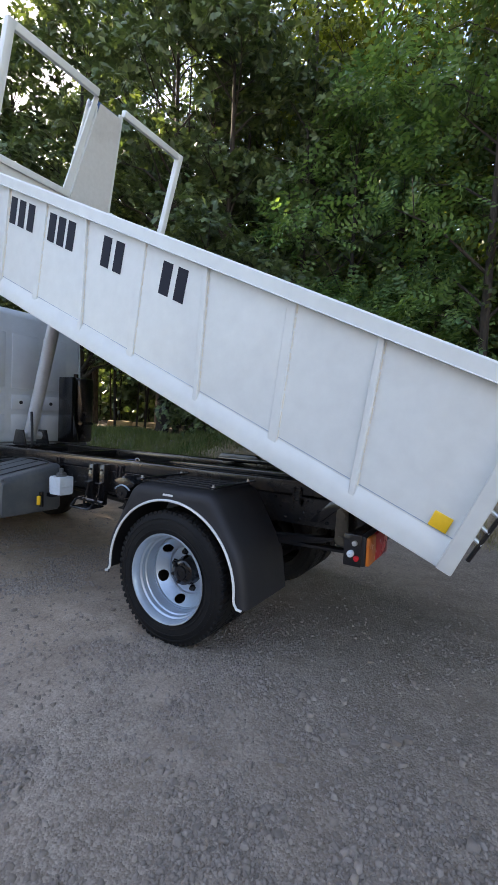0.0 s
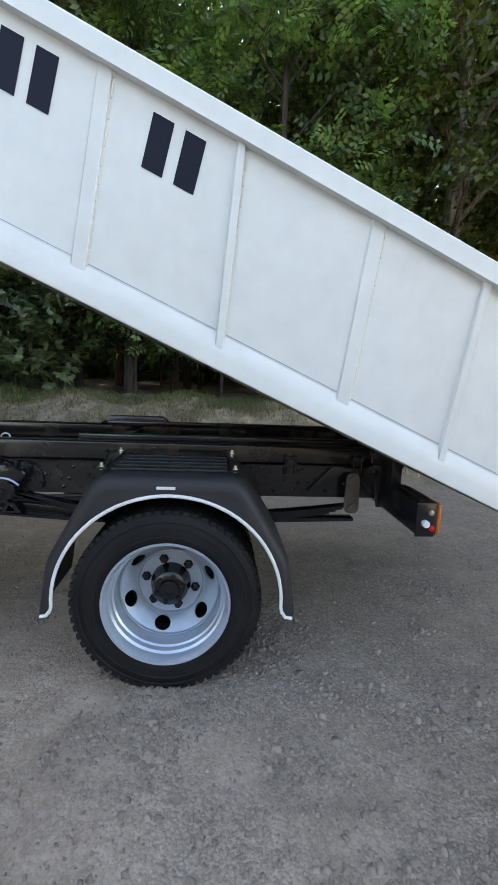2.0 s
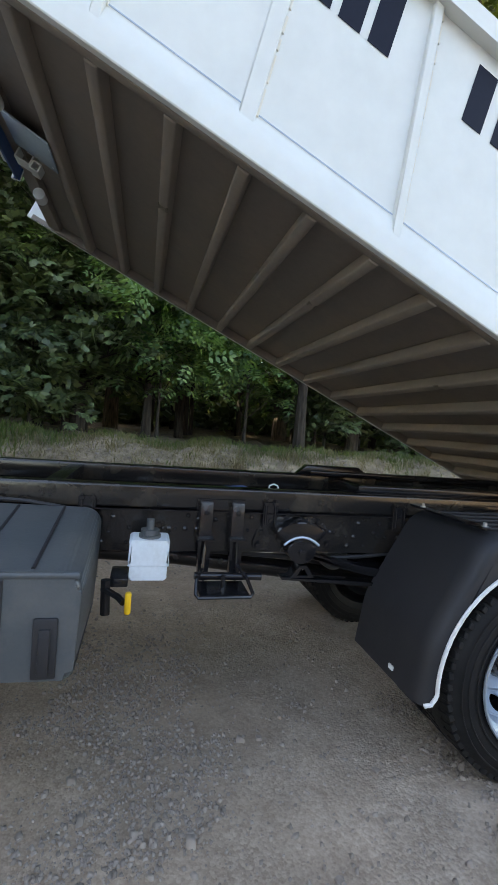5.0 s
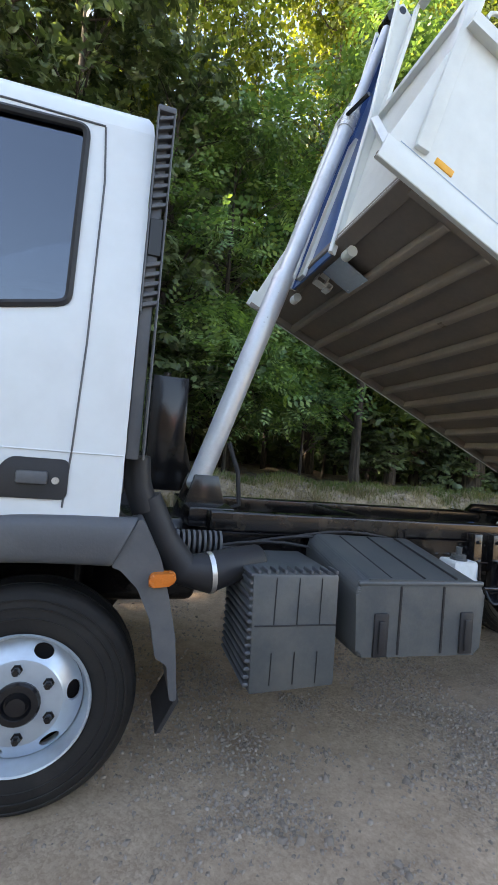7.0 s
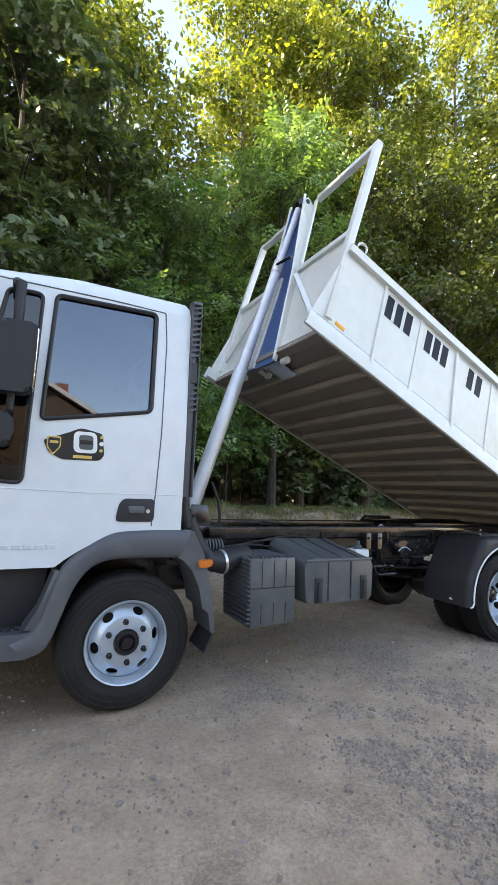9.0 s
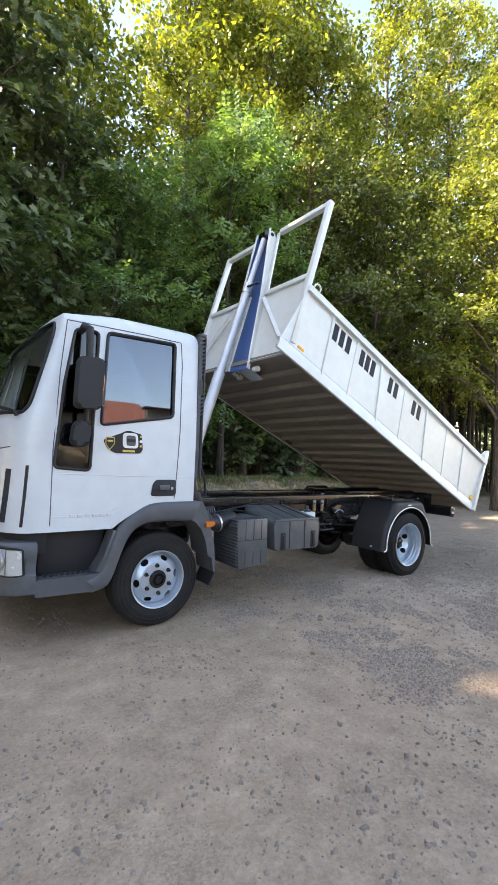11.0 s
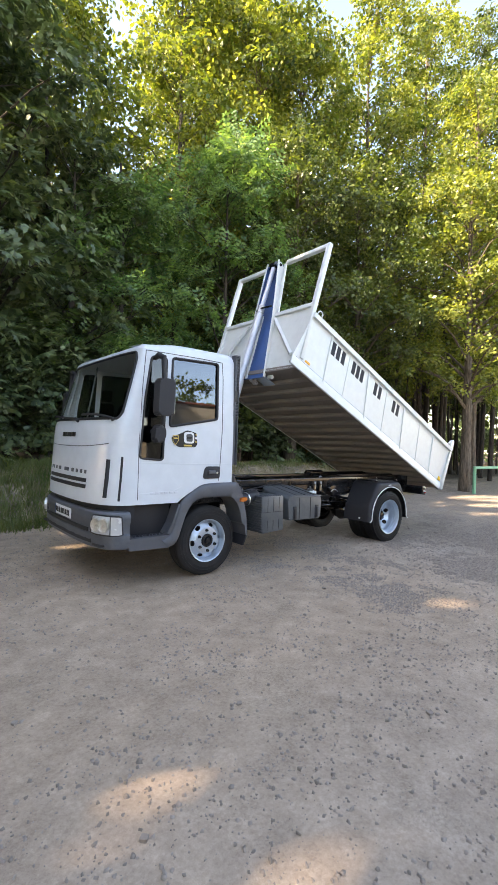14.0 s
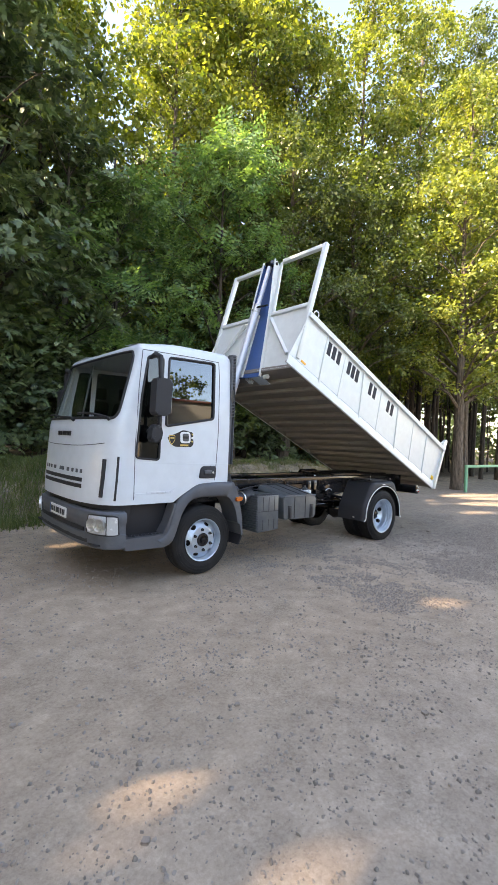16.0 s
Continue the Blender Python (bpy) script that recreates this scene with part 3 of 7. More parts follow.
for k, (x, y, r) in enumerate(((1.46, -1.07, 0.042), (1.50, -1.03, 0.034), (1.42, -1.12, 0.03), (1.24, -1.16, 0.034), (1.30, -1.20, 0.028), (1.17, -1.24, 0.026), (-0.30, -1.17, 0.03), (-0.616, -0.853, 0.022), (-1.04, -0.61, 0.022),
                               (0.69, -1.585, 0.030), (0.59, -1.776, 0.028), (1.16, -0.45, 0.024), (1.08, -1.48, 0.03), (-2.24, -1.54, 0.026), (-2.315, -1.61, 0.034), (-2.39, -1.38, 0.024), (-3.35, -1.74, 0.026), (-3.87, -1.76, 0.024),
                               (-5.0, -3.26, 0.022), (-4.15, -4.0, 0.03), (-5.87, -3.76, 0.026), (-6.1, -2.7, 0.024), (-0.95, -1.25, 0.024), (0.1, -1.55, 0.026), (-2.9, -2.1, 0.03), (-1.7, -1.9, 0.024))):
    loose_stone(x, y, r * 0.8, k)

# ---- the truck: front towards -x, driver's side towards -y ----
truck = new("dump_truck")
truck.empty_display_size = 0.3
tagged(truck, "white two-axle dump truck with its bed tipped up on gravel", "truck")
R_TYRE = 0.415
X_FRONT = -3.69


def tyre_profile(y0, y1, r, rim):
    w = y1 - y0
    return [(rim, y0 + 0.02), (rim + 0.03, y0 + 0.006), (rim + 0.075, y0), (r - 0.06, y0 + 0.004), (r - 0.02, y0 + 0.018), (r - 0.004, y0 + 0.035),
            (r, y0 + 0.05), (r, y0 + 0.30 * w), (r - 0.011, y0 + 0.305 * w), (r - 0.011, y0 + 0.335 * w), (r, y0 + 0.34 * w),
            (r, y0 + 0.66 * w), (r - 0.011, y0 + 0.665 * w), (r - 0.011, y0 + 0.695 * w), (r, y0 + 0.70 * w),
            (r, y1 - 0.05), (r - 0.004, y1 - 0.035), (r - 0.02, y1 - 0.018), (r - 0.06, y1 - 0.004), (rim + 0.075, y1), (rim + 0.03, y1 - 0.006), (rim, y1 - 0.02)]


def tyre(parent, cx, y0, y1, lugs):
    bm = bmesh.new()
    r = 0.426 if lugs else 0.422
    lathe(bm, tyre_profile(y0, y1, r, 0.274 if lugs else 0.240), cx, R_TYRE, 72, closed=True)
    # raised rings on the sidewalls
    for s, yy in ((-1, y0), (1, y1)):
        for rr in (0.315, 0.352, 0.382):
            lathe(bm, [(rr - 0.004, yy + s * 0.0), (rr - 0.002, yy + s * 0.003), (rr + 0.002, yy + s * 0.003), (rr + 0.004, yy + s * 0.0)], cx, R_TYRE, 72)
    if lugs:
        n = 64
        for k in range(n):
            for side in (0, 1):
                a = 2 * math.pi * (k + 0.5 * side) / n
                b = boxed(-0.0135, 0.0135, 0, 0.075, -0.02, 0.0025, 0.003, 1)
                ya = y0 + 0.020 if side == 0 else y1 - 0.095
                m = Matrix.Translation((cx, ya, R_TYRE)) @ Matrix.Rotation(a, 4, "Y") @ Matrix.Translation((0, 0, r)) @ Matrix.Rotation(0.22 * (1 - 2 * side), 4, "Z")
                b.transform(m)
                me = bpy.data.meshes.new("lug")
                b.to_mesh(me)
                b.free()
                bm.from_mesh(me)
                bpy.data.meshes.remove(me)
    return part("tyre", bm, RUBBER if lugs else DUSTYRUBBER, parent, "black worn rubber tyre")


def ring_loop(cx, r, seg=48):
    return circle_loop(cx, R_TYRE, r, seg)


def nut(parent, x, y, z, s, r=0.017, length=0.03, mat=CHASSIS):
    bm = bmesh.new()
    seg = 6
    prof = [(0.001, y), (r * 1.35, y), (r * 1.35, y + s * 0.006), (r, y + s * 0.006), (r, y + s * length), (r * 0.75, y + s * (length + 0.006)), (0.001, y + s * (length + 0.006))]
    lathe(bm, prof, x, z, seg)
    return part("lug_nut", bm, mat, parent)


def rear_wheel(s):
    """Twin rear wheels of one side; s is -1 for the driver's side."""
    w = part("rear_wheel", lathe(bmesh.new(), [(0.13, s * 0.40), (0.13, s * 0.66), (0.10, s * 0.68), (0.001, s * 0.68)], 0, R_TYRE, 24), CHASSIS, truck, "twin rear wheels with deep silver rim and blocky tyres")
    tyre(w, 0, *sorted((s * 1.005, s * 0.755)), True)
    tyre(w, 0, *sorted((s * 0.705, s * 0.455)), True)
    bm = bmesh.new()
    lathe(bm, [(0.270, s * 0.982), (0.282, s * 0.996), (0.288, s * 1.004), (0.285, s * 1.012), (0.277, s * 1.010), (0.271, s * 0.996), (0.266, s * 0.982), (0.264, s * 0.958),
               (0.254, s * 0.950), (0.2525, s * 0.922), (0.245, s * 0.915), (0.242, s * 0.885), (0.2405, s * 0.858), (0.236, s * 0.846), (0.2345, s * 0.846), (0.234, s * 0.855), (0.228, s * 0.857), (0.226, s * 0.842)], 0, R_TYRE, 64)
    part("rim", bm, SILVER, w, "pale silver painted steel rim")
    holes = [circle_loop(0.196 * math.cos(a), R_TYRE + 0.196 * math.sin(a), 0.025, 18, 0.039, a) for a in [radians(-100 + 60 * k) for k in range(6)]]
    def dish(a, b):
        r = math.hypot(a, b - R_TYRE)
        return Vector((a, s * (0.772 + 0.077 * (r - 0.163) / 0.067), b))
    disc = plate(ring_loop(0, 0.230, 72), [ring_loop(0, 0.163, 72)] + holes, dish, 0.010)
    lathe(disc, [(0.165, s * 0.7745), (0.161, s * 0.7755), (0.156, s * 0.765), (0.152, s * 0.762), (0.075, s * 0.762), (0.075, s * 0.750), (0.158, s * 0.750)], 0, R_TYRE, 72)
    part("wheel_disc", disc, SILVER, w, "silver disc with oval holes", None, 24)
    hub = bmesh.new()
    lathe(hub, [(0.098, s * 0.752), (0.096, s * 0.79), (0.088, s * 0.81), (0.084, s * 0.843), (0.074, s * 0.851), (0.050, s * 0.855), (0.046, s * 0.867), (0.020, s * 0.871), (0.018, s * 0.865), (0.001, s * 0.865)], 0, R_TYRE, 24)
    for k in range(6):
        a = radians(15 + 60 * k)
        lathe(hub, [(0.012, s * 0.84), (0.012, s * 0.863), (0.001, s * 0.863)], 0.064 * math.cos(a), R_TYRE + 0.064 * math.sin(a), 8)
    part("hub", hub, CHASSIS, w, "glossy black hub")
    for k in range(6):
        a = radians(-13 + 60 * k)
        nut(w, 0.122 * math.cos(a), s * 0.763, R_TYRE + 0.122 * math.sin(a), s, 0.018, 0.022)
    # black drum put behind the disc so that its holes read dark
    part("brake_drum", lathe(bmesh.new(), [(0.21, s * 0.46), (0.21, s * 0.725), (0.19, s * 0.738), (0.001, s * 0.740)], 0, R_TYRE, 32), PLASTICDARK, w)
    return w


def smooth_step(v, lo, hi):
    t = min(1, max(0, (v - lo) / (hi - lo)))
    return t * t * (3 - 2 * t)


def front_wheel(s):
    x = X_FRONT
    # drum widened and blackened as a dark backing for the disc holes
    w = part("front_wheel", lathe(bmesh.new(), [(0.222, s * 0.72), (0.222, s * 0.85), (0.20, s * 0.862), (0.001, s * 0.864)], x, R_TYRE, 32), PLASTICDARK, truck, "front wheel with silver convex rim and smooth ribbed tyre")
    tyre(w, x, *sorted((s * 0.985, s * 0.74)), False)
    bm = bmesh.new()
    lathe(bm, [(0.258, s * 0.962), (0.268, s * 0.976), (0.274, s * 0.984), (0.270, s * 0.991), (0.262, s * 0.988), (0.254, s * 0.970), (0.246, s * 0.95), (0.242, s * 0.935), (0.238, s * 0.905), (0.230, s * 0.878)], x, R_TYRE, 64)
    part("rim", bm, SILVER, w, "pale silver painted steel rim")
    holes = [circle_loop(x + 0.203 * math.cos(a), R_TYRE + 0.203 * math.sin(a), 0.025, 16, 0.040, a) for a in [radians(68 + 60 * k) for k in range(6)]]
    def dome(a, b):
        r = math.hypot(a - x, b - R_TYRE)
        return Vector((a, s * (0.962 - 0.040 * (r - 0.170) / 0.066), b))
    disc = plate(ring_loop(x, 0.236, 72), [ring_loop(x, 0.170, 72)] + holes, dome, 0.010)
    lathe(disc, [(0.172, s * 0.9605), (0.165, s * 0.966), (0.150, s * 0.969), (0.07, s * 0.970), (0.07, s * 0.955), (0.16, s * 0.952)], x, R_TYRE, 72)
    part("wheel_disc", disc, SILVER, w, "silver disc with oval holes", None, 24)
    hub = bmesh.new()
    lathe(hub, [(0.086, s * 0.955), (0.086, s * 0.978), (0.078, s * 0.988), (0.055, s * 0.990), (0.045, s * 0.979), (0.036, s * 0.977), (0.034, s * 0.996), (0.001, s * 0.998)], x, R_TYRE, 24)
    part("hub", hub, CHASSIS, w, "black hub cap")
    for k in range(6):
        a = radians(95 + 60 * k)
        nut(w, x + 0.131 * math.cos(a), s * 0.968, R_TYRE + 0.131 * math.sin(a), s, 0.016, 0.026)
    # the front wheel is a little smaller than the rear ones
    for ob in (w, *w.children):
        k = 0.965 if ob.name.startswith("tyre") else 0.965 * 0.945
        for v in ob.data.vertices:
            v.co.x, v.co.z = x + (v.co.x - x) * k, R_TYRE * 0.992 + (v.co.z - R_TYRE) * k
    return w


for side in (-1, 1):
    rear_wheel(side)
    front_wheel(side)

# --- frame ---
def channel(x0, x1, yweb, inward, z0, z1, t=0.008, flange=0.07):
    bm = bmesh.new()
    f = inward * flange
    sec = [(yweb, z0), (yweb + f, z0), (yweb + f, z0 + t), (yweb + inward * t, z0 + t), (yweb + inward * t, z1 - t), (yweb + f, z1 - t), (yweb + f, z1), (yweb, z1)]
    ends = [[bm.verts.new((x, y, z)) for y, z in sec] for x in (x0, x1)]
    for i in range(8):
        bm.faces.new((ends[0][i], ends[0][(i + 1) % 8], ends[1][(i + 1) % 8], ends[1][i]))
    bm.faces.new(ends[0])
    bm.faces.new(ends[1][::-1])
    return bm


for s in (-1, 1):
    rail = part("chassis_rail", channel(-4.85, 1.18, s * 0.43, -s, 0.765, 0.945), OILYRAIL, truck, "black chassis rail with flaking paint and holes")
    part("subframe_rail", boxed(-2.95, 1.22, *sorted((s * 0.36, s * 0.440)), 0.953, 1.055, 0.012, 3), SHEENFRAME, truck, "black dusty box-section subframe with a tan shine painted in")
    part("rail_flange", boxed(-4.80, 1.17, *sorted((s * 0.40, s * 0.458)), 0.9455, 0.9525, 0.002, 1), CHASSIS, rail, "shiny edge of the frame")
    part("rear_fender_rail", boxed(-0.55, 1.1, *sorted((s * 0.30, s * 0.37)), 1.055, 1.085, 0.004), CHASSIS, truck)
rng = random.Random(4)
holes_bm = bmesh.new()
for k in range(110):
    hx = -1.75 + 2.85 * k / 109 + rng.uniform(-0.02, 0.02)
    hz = rng.choice((0.80, 0.845, 0.865, 0.91, 0.925))
    rr = rng.choice((0.008, 0.010, 0.012))
    lathe(holes_bm, [(0.001, -0.440), (0.6 * rr, -0.4385), (rr, -0.434), (rr, -0.429)], hx, hz, 8)
tagged(part("rivet_heads", holes_bm, CHASSIS, truck, "rows of black rivets and holes on the frame"), kind="stuff")
for x in (-2.8, -1.98, -0.36, 0.45, 1.12):
    part("crossmember", boxed(x - 0.04, x + 0.04, -0.36, 0.36, 0.965, 1.045, 0.006), CHASSIS, truck)
for x in (-2.4, -1.6, -0.6, 0.6):
    part("crossmember", boxed(x - 0.05, x + 0.05, -0.422, 0.422, 0.80, 0.92, 0.006), CHASSIS, truck)
# guide rails that carry the bed, seen edge-on above the frame
for s in (1,):
    part("bed_guide", prism(bmesh.new(), [(-0.62, 1.056), (-0.55, 1.115), (-0.18, 1.115), (-0.10, 1.056)], *sorted((s * 0.37, s * 0.43)), 0.004), CHASSIS, truck)
for x in (-1.82, -1.02, -0.36, 0.62, 1.0):
    bm = boxed(x - 0.035, x + 0.035, -0.452, -0.446, 0.88, 1.0, 0.002, 1)
    for dx in (-0.022, 0.022):
        tube(bm, [(x + dx, -0.457, 0.90), (x + dx, -0.457, 1.01)], 0.006, 8)
        box(bm, x + dx - 0.012, x + dx + 0.012, -0.466, -0.446, 0.985, 1.003, 0.002, 1)
    part("clamp_bracket", bm, CHASSIS, truck)
# springs, axle, shafts
for s in (-1, 1):
    for k in range(4):
        z = 0.70 - 0.013 * k
        h = 0.93 - 0.035 * k
        pts = [(0.02 + h * t, 0.0, z - 0.038 + (0.125 if t < 0 else 0.065) * t * t) for t in [i / 6 for i in range(-6, 7)]]
        bm = bmesh.new()
        for a, b in zip(pts, pts[1:]):
            prism(bm, [(a[0], a[2]), (b[0], b[2]), (b[0], b[2] + 0.010), (a[0], a[2] + 0.010)], *sorted((s * 0.43, s * 0.50)))
        part("leaf_spring", bm, CHASSIS, truck, "glossy black leaf spring")
    hx = -0.90
    bm = prism(bmesh.new(), rounded([(hx - 0.20, 0.785), (hx - 0.17, 0.88), (hx - 0.11, 0.935), (hx + 0.11, 0.935), (hx + 0.17, 0.89), (hx + 0.19, 0.80), (hx + 0.10, 0.77), (hx - 0.10, 0.77)], 0.03), *sorted((s * 0.4315, s * 0.442)), 0.003)
    bracket = part("spring_bracket", bm, RUSTY, truck, "cast black spring bracket with a fluted hood")
    ox = hx + 0.01
    hood = [(-0.125, 0.878), (-0.105, 0.912), (-0.05, 0.908), (-0.02, 0.938), (0.02, 0.938), (0.05, 0.908), (0.105, 0.912), (0.125, 0.878), (0.075, 0.832), (0.035, 0.856), (0.0, 0.862), (-0.035, 0.856), (-0.075, 0.832)]
    part("bracket_hood", prism(bmesh.new(), [(ox + a, b) for a, b in hood], *sorted((s * 0.435, s * 0.535)), 0.016, 3), CHASSIS, bracket, "glossy fluted hood over the spring eye")
    # sky's glint on the hood's rim, put in as a silver bead
    part("hood_edge", tube(bmesh.new(), [(ox + a, s * 0.540, b) for a, b in ((-0.082, 0.828), (-0.06, 0.846), (-0.03, 0.860), (0.0, 0.865), (0.03, 0.860), (0.06, 0.846), (0.082, 0.828))], 0.006, 8), SILVER, bracket, "silver bead for the sky glint along the hood edge")
    part("spring_eye", prism(bmesh.new(), rounded([(ox - 0.07, 0.828), (ox, 0.852), (ox + 0.07, 0.828), (ox + 0.062, 0.775), (ox, 0.738), (ox - 0.062, 0.775)], 0.025), *sorted((s * 0.435, s * 0.552)), 0.006, 2), CHASSIS, bracket)
    part("eye_bolt", lathe(bmesh.new(), [(0.016, s * 0.552), (0.016, s * 0.562), (0.001, s * 0.564)], ox, 0.795, 6), CHASSIS, bracket)
    # helper spring under the main leaves
    part("helper_spring", prism(bmesh.new(), [(hx - 0.06, 0.672), (hx + 0.35, 0.648), (hx + 0.85, 0.625), (hx + 0.85, 0.609), (hx + 0.35, 0.632), (hx - 0.06, 0.660)], *sorted((s * 0.44, s * 0.51)), 0.002), CHASSIS, truck, "flat black helper spring")
    part("helper_spring", prism(bmesh.new(), [(0.20, 0.655), (0.60, 0.662), (0.98, 0.668), (0.98, 0.650), (0.60, 0.640), (0.20, 0.630)], *sorted((s * 0.44, s * 0.51)), 0.002), CHASSIS, truck, "flat black helper spring")
    part("spring_stop", plate([(hx - 0.02, 0.672), (hx + 0.09, 0.672), (hx + 0.055, 0.725), (hx + 0.02, 0.728)], [[(hx + 0.01, 0.682), (hx + 0.062, 0.682), (hx + 0.042, 0.712), (hx + 0.026, 0.712)]], lambda a, b: Vector((a, s * 0.515, b)), 0.07), CHASSIS, truck)
    for dx, z in ((-0.17, 0.80), (-0.155, 0.86), (-0.115, 0.915), (-0.04, 0.935), (0.05, 0.93), (0.12, 0.915), (0.155, 0.87), (0.17, 0.81)):
        part("bracket_bolt", lathe(bmesh.new(), [(0.001, s * 0.458), (0.012, s * 0.457), (0.014, s * 0.450), (0.014, s * 0.441)], hx + dx, z, 6), CHASSIS, bracket)
    bm = prism(bmesh.new(), rounded([(0.925, 0.925), (0.995, 0.925), (1.0, 0.70), (0.92, 0.70)], 0.03), *sorted((s * 0.505, s * 0.525)), 0.004)
    lathe(bm, [(0.03, s * 0.525), (0.03, s * 0.545), (0.001, s * 0.545)], 0.96, 0.885, 12)
    lathe(bm, [(0.024, s * 0.525), (0.024, s * 0.545), (0.001, s * 0.545)], 0.96, 0.735, 12)
    part("spring_shackle", bm, STEELWORN, truck, "worn steel spring shackle")
    part("shackle_hanger", prism(bmesh.new(), [(0.72, 0.80), (0.86, 0.95), (1.06, 0.95), (1.14, 0.80), (1.07, 0.80), (1.0, 0.905), (0.90, 0.905), (0.79, 0.80)], *sorted((s * 0.435, s * 0.46)), 0.005), CHASSIS, truck)
    for x in (-0.14, 0.05):
        part("u_bolt", tube(bmesh.new(), [(x, s * 0.465, 0.50), (x, s * 0.465, 0.80)], 0.012), CHASSIS, truck)
ax = bmesh.new()
for a, b in ((-0.62, -0.16), (0.16, 0.62)):
    lathe(ax, [(0.07, a), (0.08, (a + b) / 2), (0.07, b)], 0, R_TYRE, 20)
lathe(ax, [(0.07, -0.2), (0.15, -0.13), (0.19, 0.0), (0.15, 0.13), (0.07, 0.2)], 0, R_TYRE, 24)
part("rear_axle", ax, CHASSIS, truck)
part("front_axle", boxed(X_FRONT - 0.05, X_FRONT + 0.05, -0.75, 0.75, 0.33, 0.44, 0.02), CHASSIS, truck)
part("drive_shaft", tube(bmesh.new(), [(-0.15, 0, 0.47), (-1.4, 0, 0.62), (-3.0, 0, 0.72)], 0.05, 16), CHASSIS, truck)
part("gearbox", boxed(-3.55, -2.95, -0.24, 0.24, 0.52, 0.98, 0.06, 3), CHASSIS, truck)
part("engine_block", boxed(-4.6, -3.55, -0.33, 0.33, 0.50, 1.02, 0.05, 3), CHASSIS, truck)
part("air_tank", lathe(bmesh.new(), [(0.001, -0.30), (0.055, -0.29), (0.075, -0.26), (0.075, 0.05), (0.05, 0.07)], -0.60, 0.70, 20), TANKGREY, truck, "small grey cylinder under the frame")
part("inner_rail", boxed(-1.9, -0.2, 0.33, 0.36, 0.83, 0.95, 0.004), CHASSIS, truck)
part("blue_air_hose", tube(bmesh.new(), [(-1.33, -0.25, 1.0), (-1.22, -0.22, 1.03), (-1.10, -0.2, 1.035), (-0.98, -0.22, 1.0)], 0.004, 8), BLUE, truck, "thin blue air hose")
part("white_cable_loop", tube(bmesh.new(), [(-1.0, -0.30, 1.03), (-0.99, -0.3, 1.058), (-0.97, -0.3, 1.066), (-0.95, -0.3, 1.058), (-0.94, -0.3, 1.03)], 0.004, 8), MILKY, truck)
for k, (y, z, sag) in enumerate(((-0.40, 0.76, 0.03),)):
    part("brake_hose", tube(bmesh.new(), [(-1.3 + 0.9 * t, y + 0.02 * math.sin(5 * t + k), z - sag * math.sin(math.pi * t)) for t in [i / 12 for i in range(13)]], 0.011, 8), PLASTICDARK, truck)
for k in range(5):
    part("loom_cable", tube(bmesh.new(), [(-3.3 + 1.5 * t, -0.47 - 0.02 * k, 0.93 - 0.03 * k - 0.05 * math.sin(math.pi * t * 2 + k)) for t in [i / 12 for i in range(13)]], 0.008, 6), PLASTICDARK, truck)

# --- spare bracket, jar, valve ---
hanger = part("spare_hanger", boxed(-1.415, -1.195, -0.452, -0.446, 0.955, 1.005, 0.002, 1), CHASSIS, truck, "black steel hanger with a rod tray")
for x in (-1.375, -1.235):
    part("hanger_arm", prism(bmesh.new(), [(x - 0.03, 1.0), (x + 0.03, 1.0), (x + 0.028, 0.80), (x + 0.022, 0.655), (x - 0.022, 0.655), (x - 0.028, 0.80)], -0.50, -0.453, 0.004), CHASSIS, hanger)
    part("arm_lug", boxed(x - 0.036, x + 0.036, -0.545, -0.45, 0.838, 0.850, 0.003, 1), CHASSIS, hanger)
    part("arm_web", prism(bmesh.new(), [(x - 0.004, 0.84), (x + 0.004, 0.84), (x + 0.004, 0.66), (x - 0.004, 0.66)], -0.53, -0.50, 0.001, 1), CHASSIS, hanger)
    part("arm_bolt", lathe(bmesh.new(), [(0.011, -0.50), (0.011, -0.512), (0.001, -0.513)], x, 0.955, 6), CHASSIS, hanger)
part("hanger_pipe", tube(bmesh.new(), [(-1.42, -0.565, 0.70), (-1.13, -0.565, 0.695)], 0.016, 12), CHASSIS, hanger, "glossy cross pipe")
part("hanger_tray", tube(bmesh.new(), [(-1.375, -0.52, 0.83), (-1.385, -0.54, 0.72), (-1.415, -0.62, 0.70), (-1.42, -0.66, 0.655), (-1.41, -0.67, 0.645), (-1.195, -0.67, 0.648), (-1.185, -0.66, 0.658), (-1.20, -0.60, 0.70), (-1.235, -0.53, 0.74), (-1.235, -0.52, 0.83)], 0.008, 8), CHASSIS, hanger, "bent steel rod tray")
part("tray_floor", prism(bmesh.new(), [(-1.405, 0.640), (-1.20, 0.642), (-1.20, 0.655), (-1.405, 0.653)], -0.665, -0.50, 0.0), CHASSIS, hanger)
part("tray_bolt", tube(bmesh.new(), [(-1.305, -0.62, 0.65), (-1.305, -0.62, 0.72)], 0.010, 8), CHASSIS, hanger)
jar = part("fluid_jar", prism(bmesh.new(), rounded([(-1.685, 0.72), (-1.52, 0.72), (-1.52, 0.78), (-1.515, 0.785), (-1.515, 0.875), (-1.69, 0.875), (-1.69, 0.785), (-1.685, 0.78)], 0.012), -0.68, -0.55, 0.01), MILKY, truck, "milky plastic fluid bottle with dark cap")
bm = bmesh.new()
for rr, z0, z1 in ((0.05, 0.872, 0.885), (0.042, 0.885, 0.905), (0.018, 0.905, 0.945)):
    tube(bm, [(-1.603, -0.615, z0), (-1.603, -0.615, z1)], rr, 20)
part("cap", bm, TANKGREY, jar, "grey screw cap")
